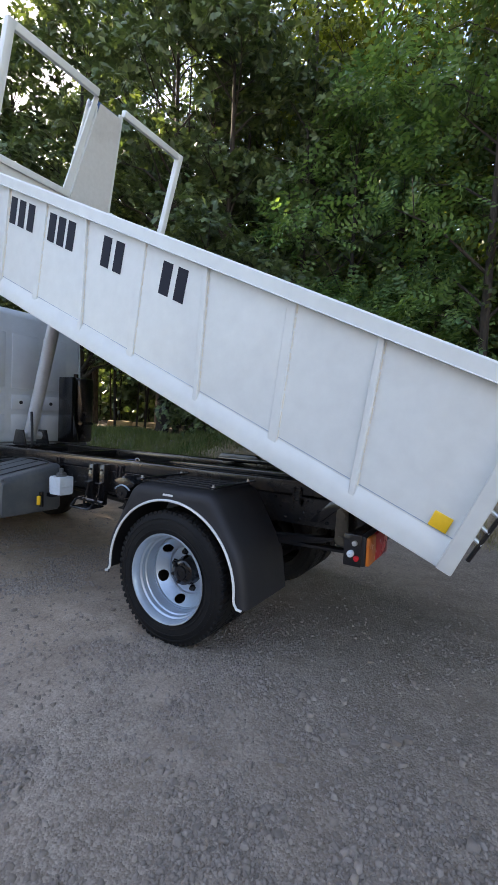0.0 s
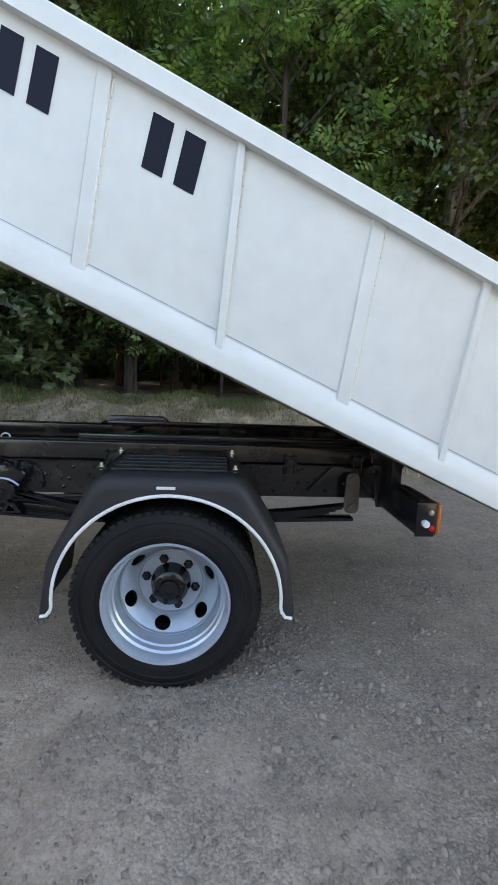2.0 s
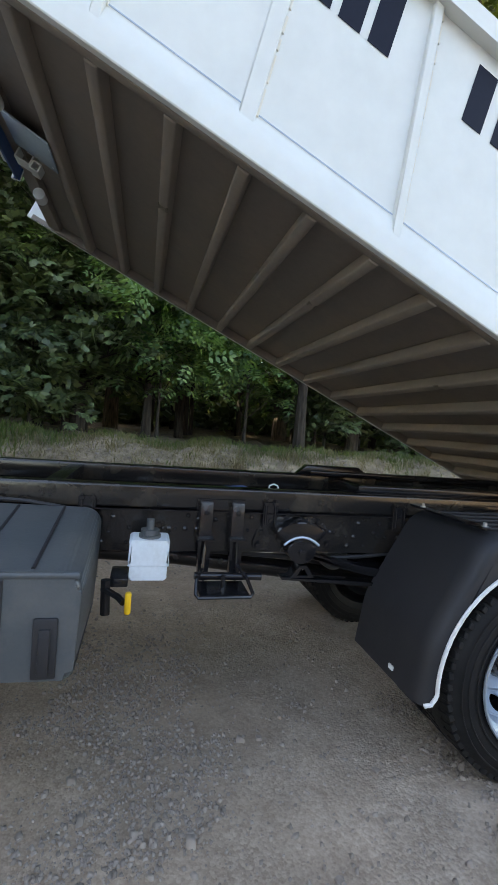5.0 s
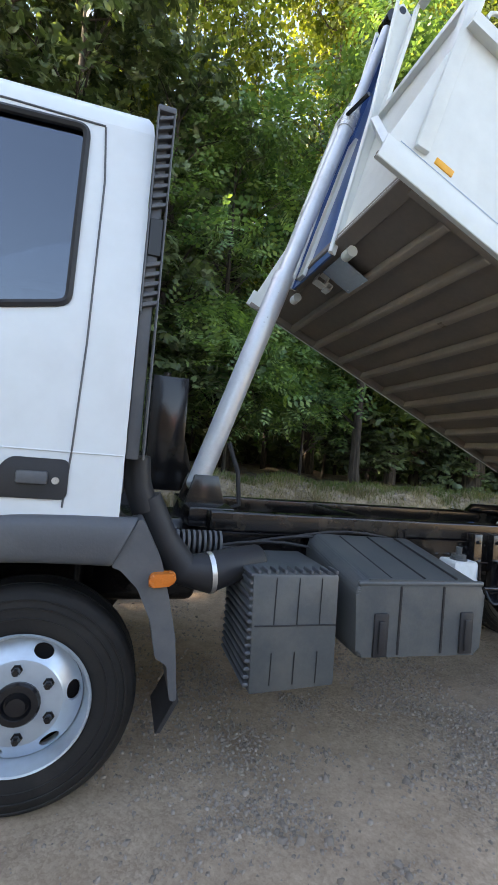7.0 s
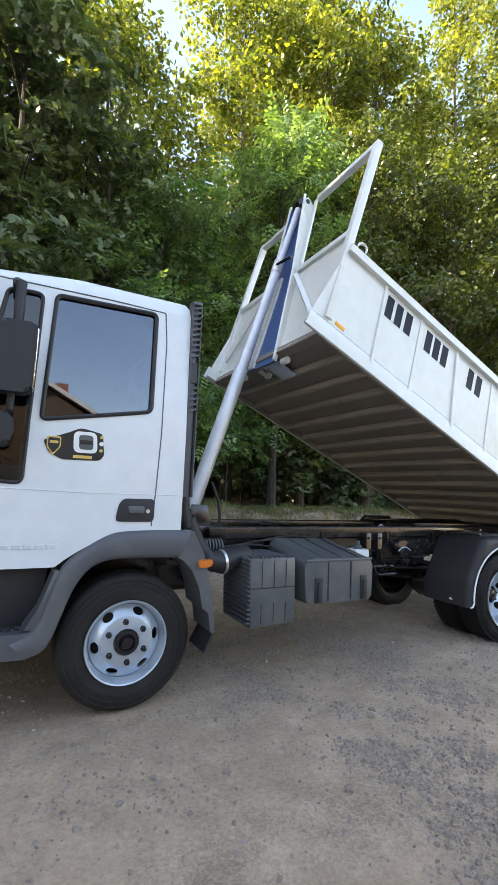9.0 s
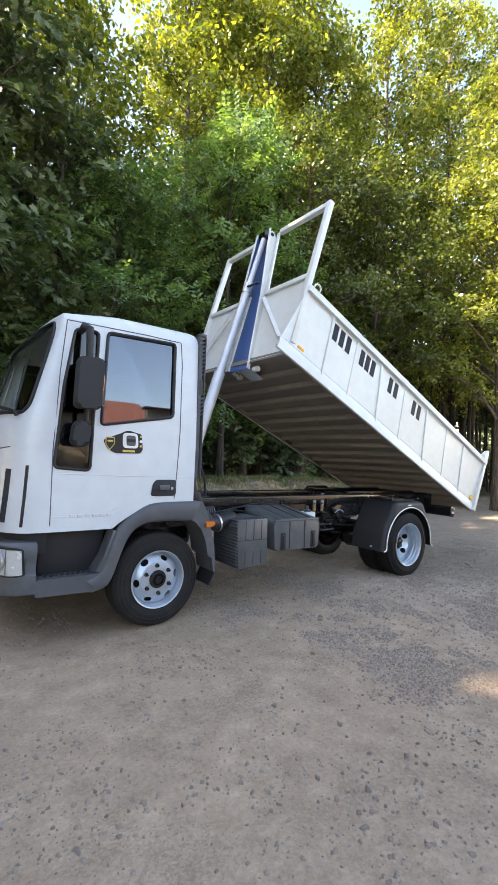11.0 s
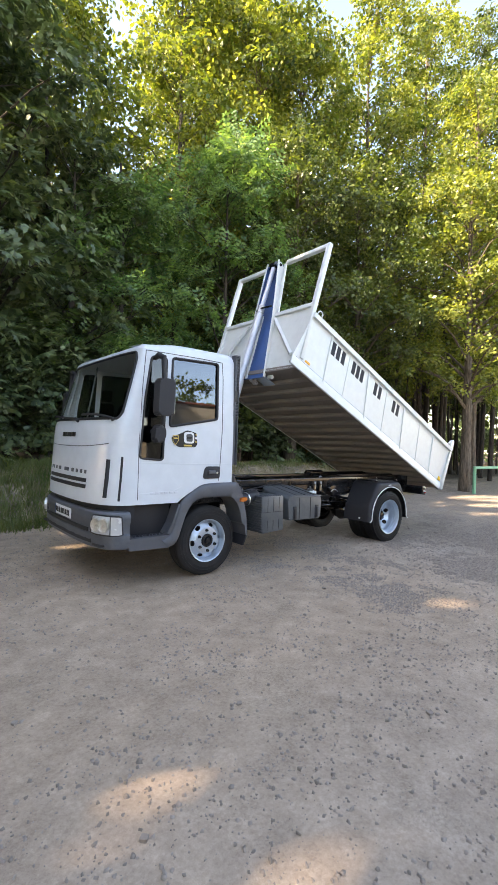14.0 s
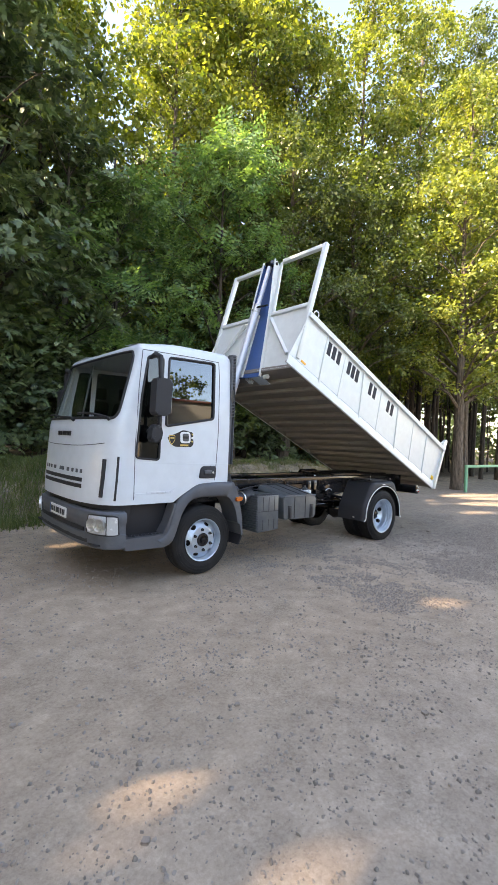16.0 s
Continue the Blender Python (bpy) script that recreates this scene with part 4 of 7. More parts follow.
part("jar_bracket", boxed(-1.70, -1.63, -0.66, -0.5, 0.685, 0.72, 0.006), CHASSIS, truck)
bm = tube(bmesh.new(), [(-1.78, -0.70, 0.70), (-1.72, -0.74, 0.68), (-1.70, -0.78, 0.675)], 0.012, 8)
tube(bm, [(-1.77, -0.70, 0.73), (-1.765, -0.70, 0.60)], 0.018, 10)
valve = part("drain_valve", bm, CHASSIS, truck)
part("valve_cap", boxed(-1.695, -1.672, -0.80, -0.77, 0.635, 0.715, 0.009, 3), YELLOW, valve, "yellow plastic valve handle")

hanger.location.x = 0.055
jar.scale.x, valve.location.x = 0.86, 0.06
jar.location.x = -1.603 * 0.14 + 0.045

# --- boxes on the driver's side ---
bm = prism(bmesh.new(), rounded([(-2.40, 0.545), (-1.77, 0.535), (-1.755, 0.83), (-1.80, 0.865), (-2.38, 0.875), (-2.42, 0.83)], 0.03), -1.02, -0.47, 0.018, 3)
for v in bm.verts:
    if v.co.z > 0.80:
        v.co.z += 0.09 * smooth_step(v.co.y, -1.02, -0.80)
tank = part("tool_box", bm, TANKGREY, truck, "weathered grey plastic box with two black latches")
for x in (-2.20, -1.98):
    part("strap_groove", boxed(x - 0.006, x + 0.006, -1.026, -1.016, 0.55, 0.845, 0.003, 1), PLASTICDARK, tank)
for x in (-2.29, -1.852):
    bm = boxed(x - 0.035, x + 0.035, -1.030, -1.016, 0.545, 0.73, 0.006, 2)
    box(bm, x - 0.016, x + 0.016, -1.040, -1.026, 0.56, 0.70, 0.004, 2)
    part("latch", bm, PLASTICDARK, tank, "black rubber latch")
for k in range(3):
    x = -2.24 + 0.17 * k
    part("lid_seam", tube(bmesh.new(), [(x, -1.0, 0.871), (x, -0.50, 0.958)], 0.006, 8), PLASTICDARK, tank)
part("lid_edge", boxed(-2.408, -1.762, -1.0235, -1.0, 0.842, 0.866, 0.010, 3), TANKGREY, tank, "overlapping lid edge")
bm = prism(bmesh.new(), [(-2.80, 0.405), (-2.43, 0.425), (-2.44, 0.885), (-2.82, 0.885)], -0.955, -0.50, 0.012, 2)
air = part("air_filter_box", bm, TANKGREY, truck, "ribbed grey plastic air filter housing")
for k in range(15):
    z = 0.435 + 0.031 * k
    part("fin", boxed(-2.828, -2.80, -0.950, -0.56, z, z + 0.016, 0.005, 1), PLASTIC, air)
for k in range(10):
    x = -2.80 + 0.038 * k
    part("top_rib", boxed(x, x + 0.014, -0.953, -0.87, 0.883, 0.900, 0.003, 1), PLASTIC, air)
part("moulded_line", boxed(-2.80, -2.44, -0.960, -0.952, 0.675, 0.681, 0.002, 1), PLASTICDARK, air)
for x in (-2.72, -2.62, -2.52):
    part("moulded_line", boxed(x, x + 0.004, -0.959, -0.952, 0.44, 0.57, 0.001, 1), PLASTICDARK, air)
for x in (-2.72, -2.62, -2.52):
    part("moulded_line", boxed(x, x + 0.004, -0.959, -0.952, 0.68, 0.87, 0.001, 1), PLASTICDARK, air)
air.location = (-0.05, -0.045, 0)
part("intake_pipe", tube(bmesh.new(), [(-3.30, -0.86, 1.15), (-3.22, -0.85, 0.98), (-3.13, -0.84, 0.86), (-3.02, -0.84, 0.845), (-2.90, -0.80, 0.87), (-2.78, -0.74, 0.88)], [0.055, 0.06, 0.07, 0.085, 0.075, 0.07], 20), PLASTICDARK, truck, "black rubber intake pipe")
part("hose_clamp", tube(bmesh.new(), [(-3.025, -0.84, 0.845), (-3.005, -0.838, 0.847)], 0.087, 24), CHROME, truck, "bright hose clamp")
for k in range(9):
    a = 0.0 + k * 0.025
    part("hose_ring", tube(bmesh.new(), [(-3.14 + a, -0.62, 0.93), (-3.128 + a, -0.62, 0.93)], 0.055, 16), PLASTIC, truck)

# --- rear mudguards ---
def mudguard(s):
    zc = R_TYRE
    prof = [(-0.565, 0.362), (-0.53, 0.60), (-0.335, 0.955), (-0.275, 0.997), (0.285, 0.997), (0.345, 0.96), (0.55, 0.62), (0.588, 0.350)]
    pts = [prof[0]] + rounded(prof, 0.05, 4)[5:-5] + [prof[-1]]
    arch = [(0.503 * math.cos(a) + 0.010, zc + 0.01 + 0.490 * math.sin(a)) for a in [radians(-2 + 184 * k / 36) for k in range(37)]]
    arch = [(0.535, 0.360), (0.518, 0.385)] + arch + [(-0.498, 0.392), (-0.514, 0.370)]
    def inset(d):
        out = []
        for i, (x, z) in enumerate(pts):
            xa, za = pts[max(0, i - 1)]
            xb, zb = pts[min(len(pts) - 1, i + 1)]
            n = Vector((zb - za, -(xb - xa))).normalized()
            out.append((x + n.x * d, max(0.352, z + n.y * d)))
        return out
    # one moulded shell: flat across the top, rolled over into the face
    sk = bmesh.new()
    rows = [[sk.verts.new((x, s * y, z)) for x, z in inset(d)] for y, d in ((0.49, 0), (0.70, 0), (0.935, 0), (0.962, 0.004), (0.984, 0.014), (0.997, 0.027), (1.003, 0.045), (1.005, 0.062))]
    for ra, rb in zip(rows, rows[1:]):
        for i in range(len(pts) - 1):
            sk.faces.new((ra[i], ra[i + 1], rb[i + 1], rb[i]))
    bmesh.ops.recalc_face_normals(sk, faces=sk.faces)
    for f in sk.faces:
        f.smooth = True
    guard = part("mudguard", sk, PLASTICDARK, truck, "matt black moulded plastic mudguard with white piping")
    part("guard_face", plate(inset(0.0615) + arch, [], lambda a, b: Vector((a, s * 1.0048, b)), 0.010), PLASTICDARK, guard)
    part("piping", tube(bmesh.new(), [(0.565, s * 1.006, 0.353)] + [(x, s * 1.010, z) for x, z in arch] + [(-0.54, s * 1.006, 0.364)], 0.008, 8), PLATE, guard, "white edge piping")
    for k in range(5):
        y = 0.90 - 0.082 * k
        part("tread_rib", boxed(-0.26, 0.26, *sorted((s * y, s * (y - 0.035))), 0.998, 1.010, 0.004, 2), PLASTICDARK, guard)
    for x in (-0.29, 0.29):
        part("stay", boxed(x - 0.02, x + 0.02, *sorted((s * 0.95, s * 0.45)), 1.011, 1.022, 0.003, 1), CHASSIS, guard)
        for y in (0.935, 0.53):
            bm = tube(bmesh.new(), [(x, s * y, 1.01), (x, s * y, 1.024)], 0.013, 6)
            tube(bm, [(x, s * y, 1.02), (x, s * y, 1.038)], 0.007, 8)
            part("bolt", bm, CHROME, guard, "bright bolt")
    part("maker_badge", boxed(-0.045, 0.035, *sorted((s * 1.004, s * 1.0075)), 0.941, 0.954, 0.001, 1), PLATE, guard, "small white printed bar")
    part("flap_sticker", boxed(-0.572, -0.564, -0.83, -0.80, 0.40, 0.418, 0.001, 1), PLATE, guard) if s < 0 else None


for side in (-1, 1):
    mudguard(side)

# --- tail end ---
part("rear_beam", boxed(1.13, 1.20, -0.955, 0.955, 0.735, 0.885, 0.01), CHASSIS, truck, "black rear cross beam")
for s in (-1, 1):
    part("beam_end", boxed(1.125, 1.215, *sorted((s * 0.956, s * 0.964)), 0.73, 0.89, 0.004, 2), CHASSIS, truck)
    part("lamp_housing", boxed(1.201, 1.232, *sorted((s * 0.95, s * 0.58)), 0.73, 0.885, 0.006, 2), PLASTICDARK, truck)
    part("tail_lamp", boxed(1.2325, 1.252, *sorted((s * 0.948, s * 0.825)), 0.735, 0.88, 0.008, 2), AMBER, truck, "amber tail lamp lens")
    part("tail_lamp", boxed(1.2325, 1.252, *sorted((s * 0.822, s * 0.59)), 0.735, 0.88, 0.008, 2), REDLENS, truck, "red tail lamp lens")
    part("side_marker", lathe(bmesh.new(), [(0.017, s * 0.964), (0.017, s * 0.985), (0.012, s * 0.992), (0.001, s * 0.993)], 1.165, 0.795, 14), MILKY, truck, "small milky side marker")
    part("side_marker", lathe(bmesh.new(), [(0.013, s * 0.968), (0.013, s * 0.985), (0.001, s * 0.987)], 1.185, 0.85, 12), CHROME, truck)
    part("side_reflector", lathe(bmesh.new(), [(0.014, s * 0.968), (0.014, s * 0.98), (0.001, s * 0.982)], 1.195, 0.775, 12), REDLENS, truck, "small red reflector")
    part("beam_stay", prism(bmesh.new(), [(1.06, 1.04), (1.20, 1.04), (1.20, 0.72), (1.12, 0.72)], *sorted((s * 0.45, s * 0.47)), 0.006), CHASSIS, truck)
    part("lifting_eye", plate(circle_loop(1.08, 0.925, 0.05, 18), [circle_loop(1.08, 0.925, 0.022, 12)], lambda a, b: Vector((a, s * 0.52, b)), 0.02), CHASSIS, truck)
part("hinge_tube", tube(bmesh.new(), [(1.16, -0.50, 1.02), (1.16, 0.50, 1.02)], 0.035, 16), CHASSIS, truck)
for s in (-1, 1):
    bm = prism(bmesh.new(), rounded([(1.08, 0.94), (1.26, 0.94), (1.26, 1.07), (1.20, 1.12), (1.12, 1.12), (1.08, 1.06)], 0.03), *sorted((s * 0.45, s * 0.48)), 0.006)
    part("hinge_plate", bm, CHASSIS, truck)
part("rear_crossmember", boxed(1.14, 1.20, -0.60, 0.60, 0.78, 1.05, 0.01), CHASSIS, truck)

# --- tipped bed: a runs to the tail, w away from the floor ---
TILT = radians(24.3)
BED = Matrix.Translation((1.604, 0, 0.822)) @ Matrix.Rotation(TILT, 4, "Y")
BED_L, BED_W = 4.45, 1.035


def wall_h(a):
    return 0.81 + 0.02 * a / BED_L


bed = part("dump_bed", boxed(-4.27, 0.0, -BED_W + 0.02, BED_W - 0.02, 0.045, 0.062), UNDER, truck, "steel bed floor in brown-grey primer seen from below", BED)
for k in range(16):
    a = -0.10 - 0.262 * k
    bm = prism(bmesh.new(), [(a - 0.028, 0.045), (a - 0.023, -0.004), (a - 0.017, -0.010), (a + 0.017, -0.010), (a + 0.023, -0.004), (a + 0.028, 0.045)], -BED_W + 0.055, BED_W - 0.055, 0.004, 1)
    part("floor_rib", bm, UNDERRIB, bed, "lighter brown floor rib", BED)
    if k % 3 == 1:
        part("weld_patch", boxed(a - 0.024, a + 0.024, -0.40, -0.36, -0.010, -0.004, 0.002, 1), STEELWORN, bed, m=BED)
for s in (-1, 1):
    part("edge_tip", boxed(-BED_L - (0.048 if s < 0 else 0.018), -4.28, *sorted((s * (BED_W - 0.018), s * (BED_W - 0.004))), -0.003, 0.03, 0.002, 1), UNDER, bed, m=BED)
    part("edge_beam", boxed(-4.28, 0.0, *sorted((s * (BED_W - 0.055), s * (BED_W - 0.017))), -0.006, 0.05, 0.005, 2), UNDER, bed, "brown edge beam along the floor", BED)
part("front_beam", boxed(-4.345, -4.25, -BED_W + 0.02, BED_W - 0.02, 0.008, 0.075, 0.004, 1), UNDER, bed, "brown front edge of the floor", BED)
part("edge_scrape", boxed(-1.72, -1.60, -BED_W - 0.001, -BED_W + 0.03, -0.008, -0.001, 0.001, 1), STEELWORN, bed, m=BED)

FLARE = 0.03


def skin_y(s, w):
    return s * (BED_W - 0.012 + FLARE * max(0, w) / 0.86)


# ribs: place at the foot, place at the top rail, half width; every second one is a wide plate
RIBS = ((0.507, 0.712, 0.019), (1.003, 1.222, 0.031), (1.570, 1.825, 0.019), (2.180, 2.370, 0.031), (2.712, 2.955, 0.019), (3.300, 3.450, 0.029), (3.790, 3.945, 0.019))
for s in (-1, 1):
    bm = bmesh.new()
    rows = []
    for off in (0.0, 0.006):
        rows.append([bm.verts.new((a, skin_y(s, w) - s * off, w)) for a, w in ((-BED_L - (0.05 if s < 0 else 0.02), 0.0), (0.02, 0.0), (0.36, 0.81), (-BED_L + 0.03, wall_h(-BED_L)))])
    bm.faces.new(rows[0])
    bm.faces.new(rows[1][::-1])
    for i in range(4):
        bm.faces.new((rows[0][i], rows[0][(i + 1) % 4], rows[1][(i + 1) % 4], rows[1][i]))
    # trim the tail to a square end
    for r in rows:
        r[2].co.x = 0.03
    part("side_wall", bm, BEDWHITE, bed, "white painted side board with welded ribs", BED)
    bm = bmesh.new()
    rows = []
    for a, w in ((-BED_L + 0.03, wall_h(-BED_L)), (0.03, wall_h(0))):
        yo = skin_y(s, w)
        rows.append([bm.verts.new((a, yo + s * dy, w + dz)) for dy, dz in ((0.032, -0.006), (0.036, 0.060), (0.028, 0.070), (-0.02, 0.070), (-0.022, 0.0), (-0.022, -0.012), (0.044, -0.012))])
    n = len(rows[0])
    for i in range(n):
        bm.faces.new((rows[0][i], rows[0][(i + 1) % n], rows[1][(i + 1) % n], rows[1][i]))
    bm.faces.new(rows[0])
    bm.faces.new(rows[1][::-1])
    part("top_rail", bm, BEDWHITE, bed, "white folded top rail", BED)
    bm = bmesh.new()
    rows = [[bm.verts.new((a, s * (BED_W + dy), w)) for dy, w in ((-0.016, -0.004), (0.008, -0.004), (0.011, 0.0), (0.012, 0.055), (0.007, 0.085), (-0.004, 0.118), (-0.0095, 0.135), (-0.016, 0.135))] for a in (-BED_L - 0.045, 0.02)]
    for i in range(8):
        bm.faces.new((rows[0][i], rows[0][(i + 1) % 8], rows[1][(i + 1) % 8], rows[1][i]))
    bm.faces.new(rows[0])
    bm.faces.new(rows[1][::-1])
    bmesh.ops.recalc_face_normals(bm, faces=bm.faces)
    part("bottom_strip", bm, BEDWHITE, bed, "white flared foot of the side board", BED)
    # thin pale blue strip where the board meets its flared foot
    part("seam_line", boxed(-BED_L + 0.02, 0.0, *sorted((skin_y(s, 0.14) - s * 0.002, skin_y(s, 0.14) + s * 0.0015)), 0.1355, 0.1395), PALEBLUE, bed, "thin pale blue line above the foot of the side board", BED)
    for u, u_top, hw in RIBS:
        bm = bmesh.new()
        rows = []
        for w, a in ((0.072, -u), (wall_h(-u) - 0.004, -u_top)):
            yo = skin_y(s, w)
            deep = 0.018 if hw < 0.025 else 0.009
            rows.append([bm.verts.new((a + da, yo + s * dy, w)) for da, dy in ((-hw - 0.002, -0.002), (-hw + 0.002, deep), (hw - 0.003, deep), (hw, -0.002))])
        for i in range(4):
            bm.faces.new((rows[0][i], rows[0][(i + 1) % 4], rows[1][(i + 1) % 4], rows[1][i]))
        bm.faces.new(rows[0])
        bm.faces.new(rows[1][::-1])
        bmesh.ops.bevel(bm, geom=[e for e in bm.edges], offset=0.003, segments=1, affect="EDGES", profile=0.5)
        part("side_rib", bm, BEDWHITE, bed, "white pressed side rib", BED)
        # stitch welds along the rear foot of each rib
        bm = bmesh.new()
        q = random.Random(int(u * 100))
        w = 0.13
        while w < 0.80:
            ln = q.uniform(0.035, 0.09)
            a = hw - u
            box(bm, a - 0.003, a + 0.0045, *sorted((skin_y(s, w) + s * 0.006, skin_y(s, w) - s * 0.002)), w, w + ln, 0.001, 1)
            w += ln + q.uniform(0.008, 0.022)
        for v in bm.verts:
            v.co.x -= (u_top - u) * (v.co.z - 0.072) / 0.735
        tagged(part("weld_seam", bm, CREAM, bed, "cream stitch weld", BED), kind="stuff")
# dark vinyl marks on the driver's side, one bar for each sign
DIGITS = ((3.83, 3.71, 3.585), (3.305, 3.19, 3.075), (2.675, 2.545), (2.095, 1.965))
for group in DIGITS:
    for u in group:
        bm = bmesh.new()
        vs = []
        for w, off in ((0.545, -0.015), (0.735, 0.02)):
            for d in (0.042, -0.042):
                vs.append(bm.verts.new((-u - off + d, skin_y(-1, w) - 0.003, w)))
        f = bm.faces.new((vs[0], vs[1], vs[3], vs[2]))
        ext = bmesh.ops.extrude_face_region(bm, geom=[f])
        for v in ext["geom"]:
            if isinstance(v, bmesh.types.BMVert):
                v.co.y += 0.002
        part("vinyl_bar", bm, INK, bed, "dark navy vinyl bar", BED)
part("reflector", boxed(-0.150, -0.068, -BED_W - 0.006, -BED_W + 0.006, 0.142, 0.214, 0.002, 2), YELLOW, bed, "yellow sticker", BED)
part("side_marker", boxed(-4.25, -4.145, -BED_W + 0.001, -BED_W + 0.010, 0.160, 0.194, 0.004, 2), ORANGE, bed, "orange side marker", BED)
part("hook", tube(bmesh.new(), [(-4.36, -BED_W - 0.03, 0.88), (-4.355, -BED_W - 0.03, 0.915), (-4.335, -BED_W - 0.03, 0.935), (-4.31, -BED_W - 0.03, 0.942), (-4.285, -BED_W - 0.03, 0.935), (-4.268, -BED_W - 0.03, 0.915), (-4.265, -BED_W - 0.03, 0.88)], 0.010, 10), BEDWHITE, bed, m=BED)
# tailgate with lever rods
part("tailgate", boxed(-0.012, 0.012, -BED_W + 0.03, BED_W - 0.03, 0.06, 0.86, 0.004, 1), BEDWHITE, bed, "white tailgate", BED)
for s in (-1, 1):
    part("tail_post", prism(bmesh.new(), [(-0.035, 0.0), (0.035, 0.0), (0.035, 1.02), (0.0, 1.05), (-0.10, 0.93), (-0.06, 0.86), (-0.035, 0.84)], *sorted((s * (BED_W - 0.02), s * (BED_W + 0.045))), 0.006), BEDWHITE, bed, "white tail post", BED)
    part("latch_rod", tube(bmesh.new(), [(0.06, s * (BED_W - 0.03), 0.08), (0.075, s * (BED_W - 0.03), 0.30), (0.05, s * (BED_W - 0.03), 0.42)], 0.010, 8), CHASSIS, bed, m=BED)
    for w in (0.19, 0.25, 0.33):
        part("latch_link", tube(bmesh.new(), [(0.0, s * (BED_W - 0.04), w), (0.075, s * (BED_W - 0.03), w - 0.02)], 0.010, 8), CHROME, bed, m=BED)
for y in (-0.6, 0.0, 0.6):
    part("gate_rib", boxed(0.012, 0.05, y - 0.04, y + 0.04, 0.08, 0.85, 0.006, 2), BEDWHITE, bed, m=BED)
# headboard
HB0, HBL = 4.31, 0.132



HEAD = BED @ Matrix.Translation((-HB0, 0, 0)) @ Matrix.Rotation(-math.atan(HBL), 4, "Y") @ Matrix.Diagonal((1, 1, 1.065, 1))
bm = plate([(-1.02, 0.03), (1.02, 0.03), (1.02, 0.92), (-1.02, 0.92)], [], lambda a, b: Vector((0, a, b)), 0.006)
part("headboard", bm, BEDWHITE, bed, "white headboard plate with open frame above", HEAD)
for s in (-1, 1):
    part("head_post", boxed(-0.035, 0.035, *sorted((s * 0.99, s * 1.055)), 0.15, 1.855, 0.006, 2), BEDWHITE, bed, "white box-section post", HEAD)
    part("head_bar", boxed(-0.03, 0.03, *sorted((s * 0.16, s * 1.02)), 1.795, 1.855, 0.006, 2), BEDWHITE, bed, "white box-section top bar", HEAD)
    part("head_bar", boxed(-0.035, 0.03, *sorted((s * 0.25, s * 1.02)), 0.90, 0.955, 0.006, 2), BEDWHITE, bed, m=HEAD)
    bm = bmesh.new()
    tube(bm, [(-0.05, s * 0.30, 0.83), (-0.05, s * 0.85, 0.22)], 0.03, 4)
    part("head_brace", bm, BEDWHITE, bed, "white diagonal brace", HEAD)
    part("front_lip", boxed(-0.030, 0.0, *sorted((s * 0.28, s * 0.985)), 0.030, 0.044, 0.003, 1), BEDWHITE, bed, m=HEAD)
    part("front_lip", boxed(-0.012, 0.0, *sorted((s * 0.28, s * 0.985)), 0.03, 0.07, 0.003, 1), BEDWHITE, bed, m=HEAD)
    part("roller", tube(bmesh.new(), [(-4.245, s * 0.37, -0.020), (-4.245, s * 0.45, -0.020)], 0.032, 16), BEDWHITE, bed, "scuffed white roller", BED)
    # cylinder housing flange: narrow at the foot, deep at the top
    bm = bmesh.new()
    foot, waist, top = (-0.36, -0.235, -0.118) if s < 0 else (0.245, 0.185, 0.118)
    sec = [(-0.03, -0.05, foot), (0.0, -0.05, foot), (0.0, 1.60, top), (-0.02, 1.74, top), (-0.11, 1.79, top), (-0.15, 1.74, top), (-0.07, 0.9, waist)]
    rows = [[bm.verts.new((a, y + s * d, w)) for a, w, y in sec] for d in (0.0, 0.012)]
    bm.faces.new(rows[0])
    bm.faces.new(rows[1][::-1])
    for k in range(len(sec)):
        bm.faces.new((rows[0][k], rows[0][(k + 1) % len(sec)], rows[1][(k + 1) % len(sec)], rows[1][k]))
    part("housing_flange", bm, BEDWHITE, bed, "white flange of the cylinder housing", HEAD)
    bm = bmesh.new()
    rows = [[bm.verts.new((a, y - s * d, w)) for a, w, y in sec] for d in (0.002, 0.007)]
    bm.faces.new(rows[0])
    bm.faces.new(rows[1][::-1])
    for k in range(len(sec)):
        bm.faces.new((rows[0][k], rows[0][(k + 1) % len(sec)], rows[1][(k + 1) % len(sec)], rows[1][k]))
    part("housing_lining", bm, BLUE, bed, "blue painted inner face of the housing", HEAD)
    bm = bmesh.new()
    sec = [(-0.03, 0.90, waist + s * 0.005), (-0.03, 1.80, s * 0.13), (-0.03, 1.80, s * 0.175), (-0.03, 0.90, waist + s * 0.08)]
    rows = [[bm.verts.new((a + d, y, w)) for a, w, y in sec] for d in (0.0, 0.02)]
    bm.faces.new(rows[0])
    bm.faces.new(rows[1][::-1])
    for k in range(4):
        bm.faces.new((rows[0][k], rows[0][(k + 1) % 4], rows[1][(k + 1) % 4], rows[1][k]))
    part("housing_edge", bm, BEDWHITE, bed, m=HEAD)
    tube_edge = tube(bmesh.new(), [(-0.035, foot + s * 0.013, -0.05), (-0.074, waist + s * 0.013, 0.9), (-0.155, s * 0.131, 1.79)], 0.014, 8)
    part("flange_bead", tube_edge, BEDWHITE, bed, m=HEAD)
bm = bmesh.new()
sec = [(-0.02, -0.05, -0.355), (-0.02, -0.05, 0.24), (-0.035, 1.78, 0.118), (-0.035, 1.78, -0.118)]
rows = [[bm.verts.new((a + d, y, w)) for a, w, y in sec] for d in (0.0, 0.012)]
bm.faces.new(rows[0])
bm.faces.new(rows[1][::-1])
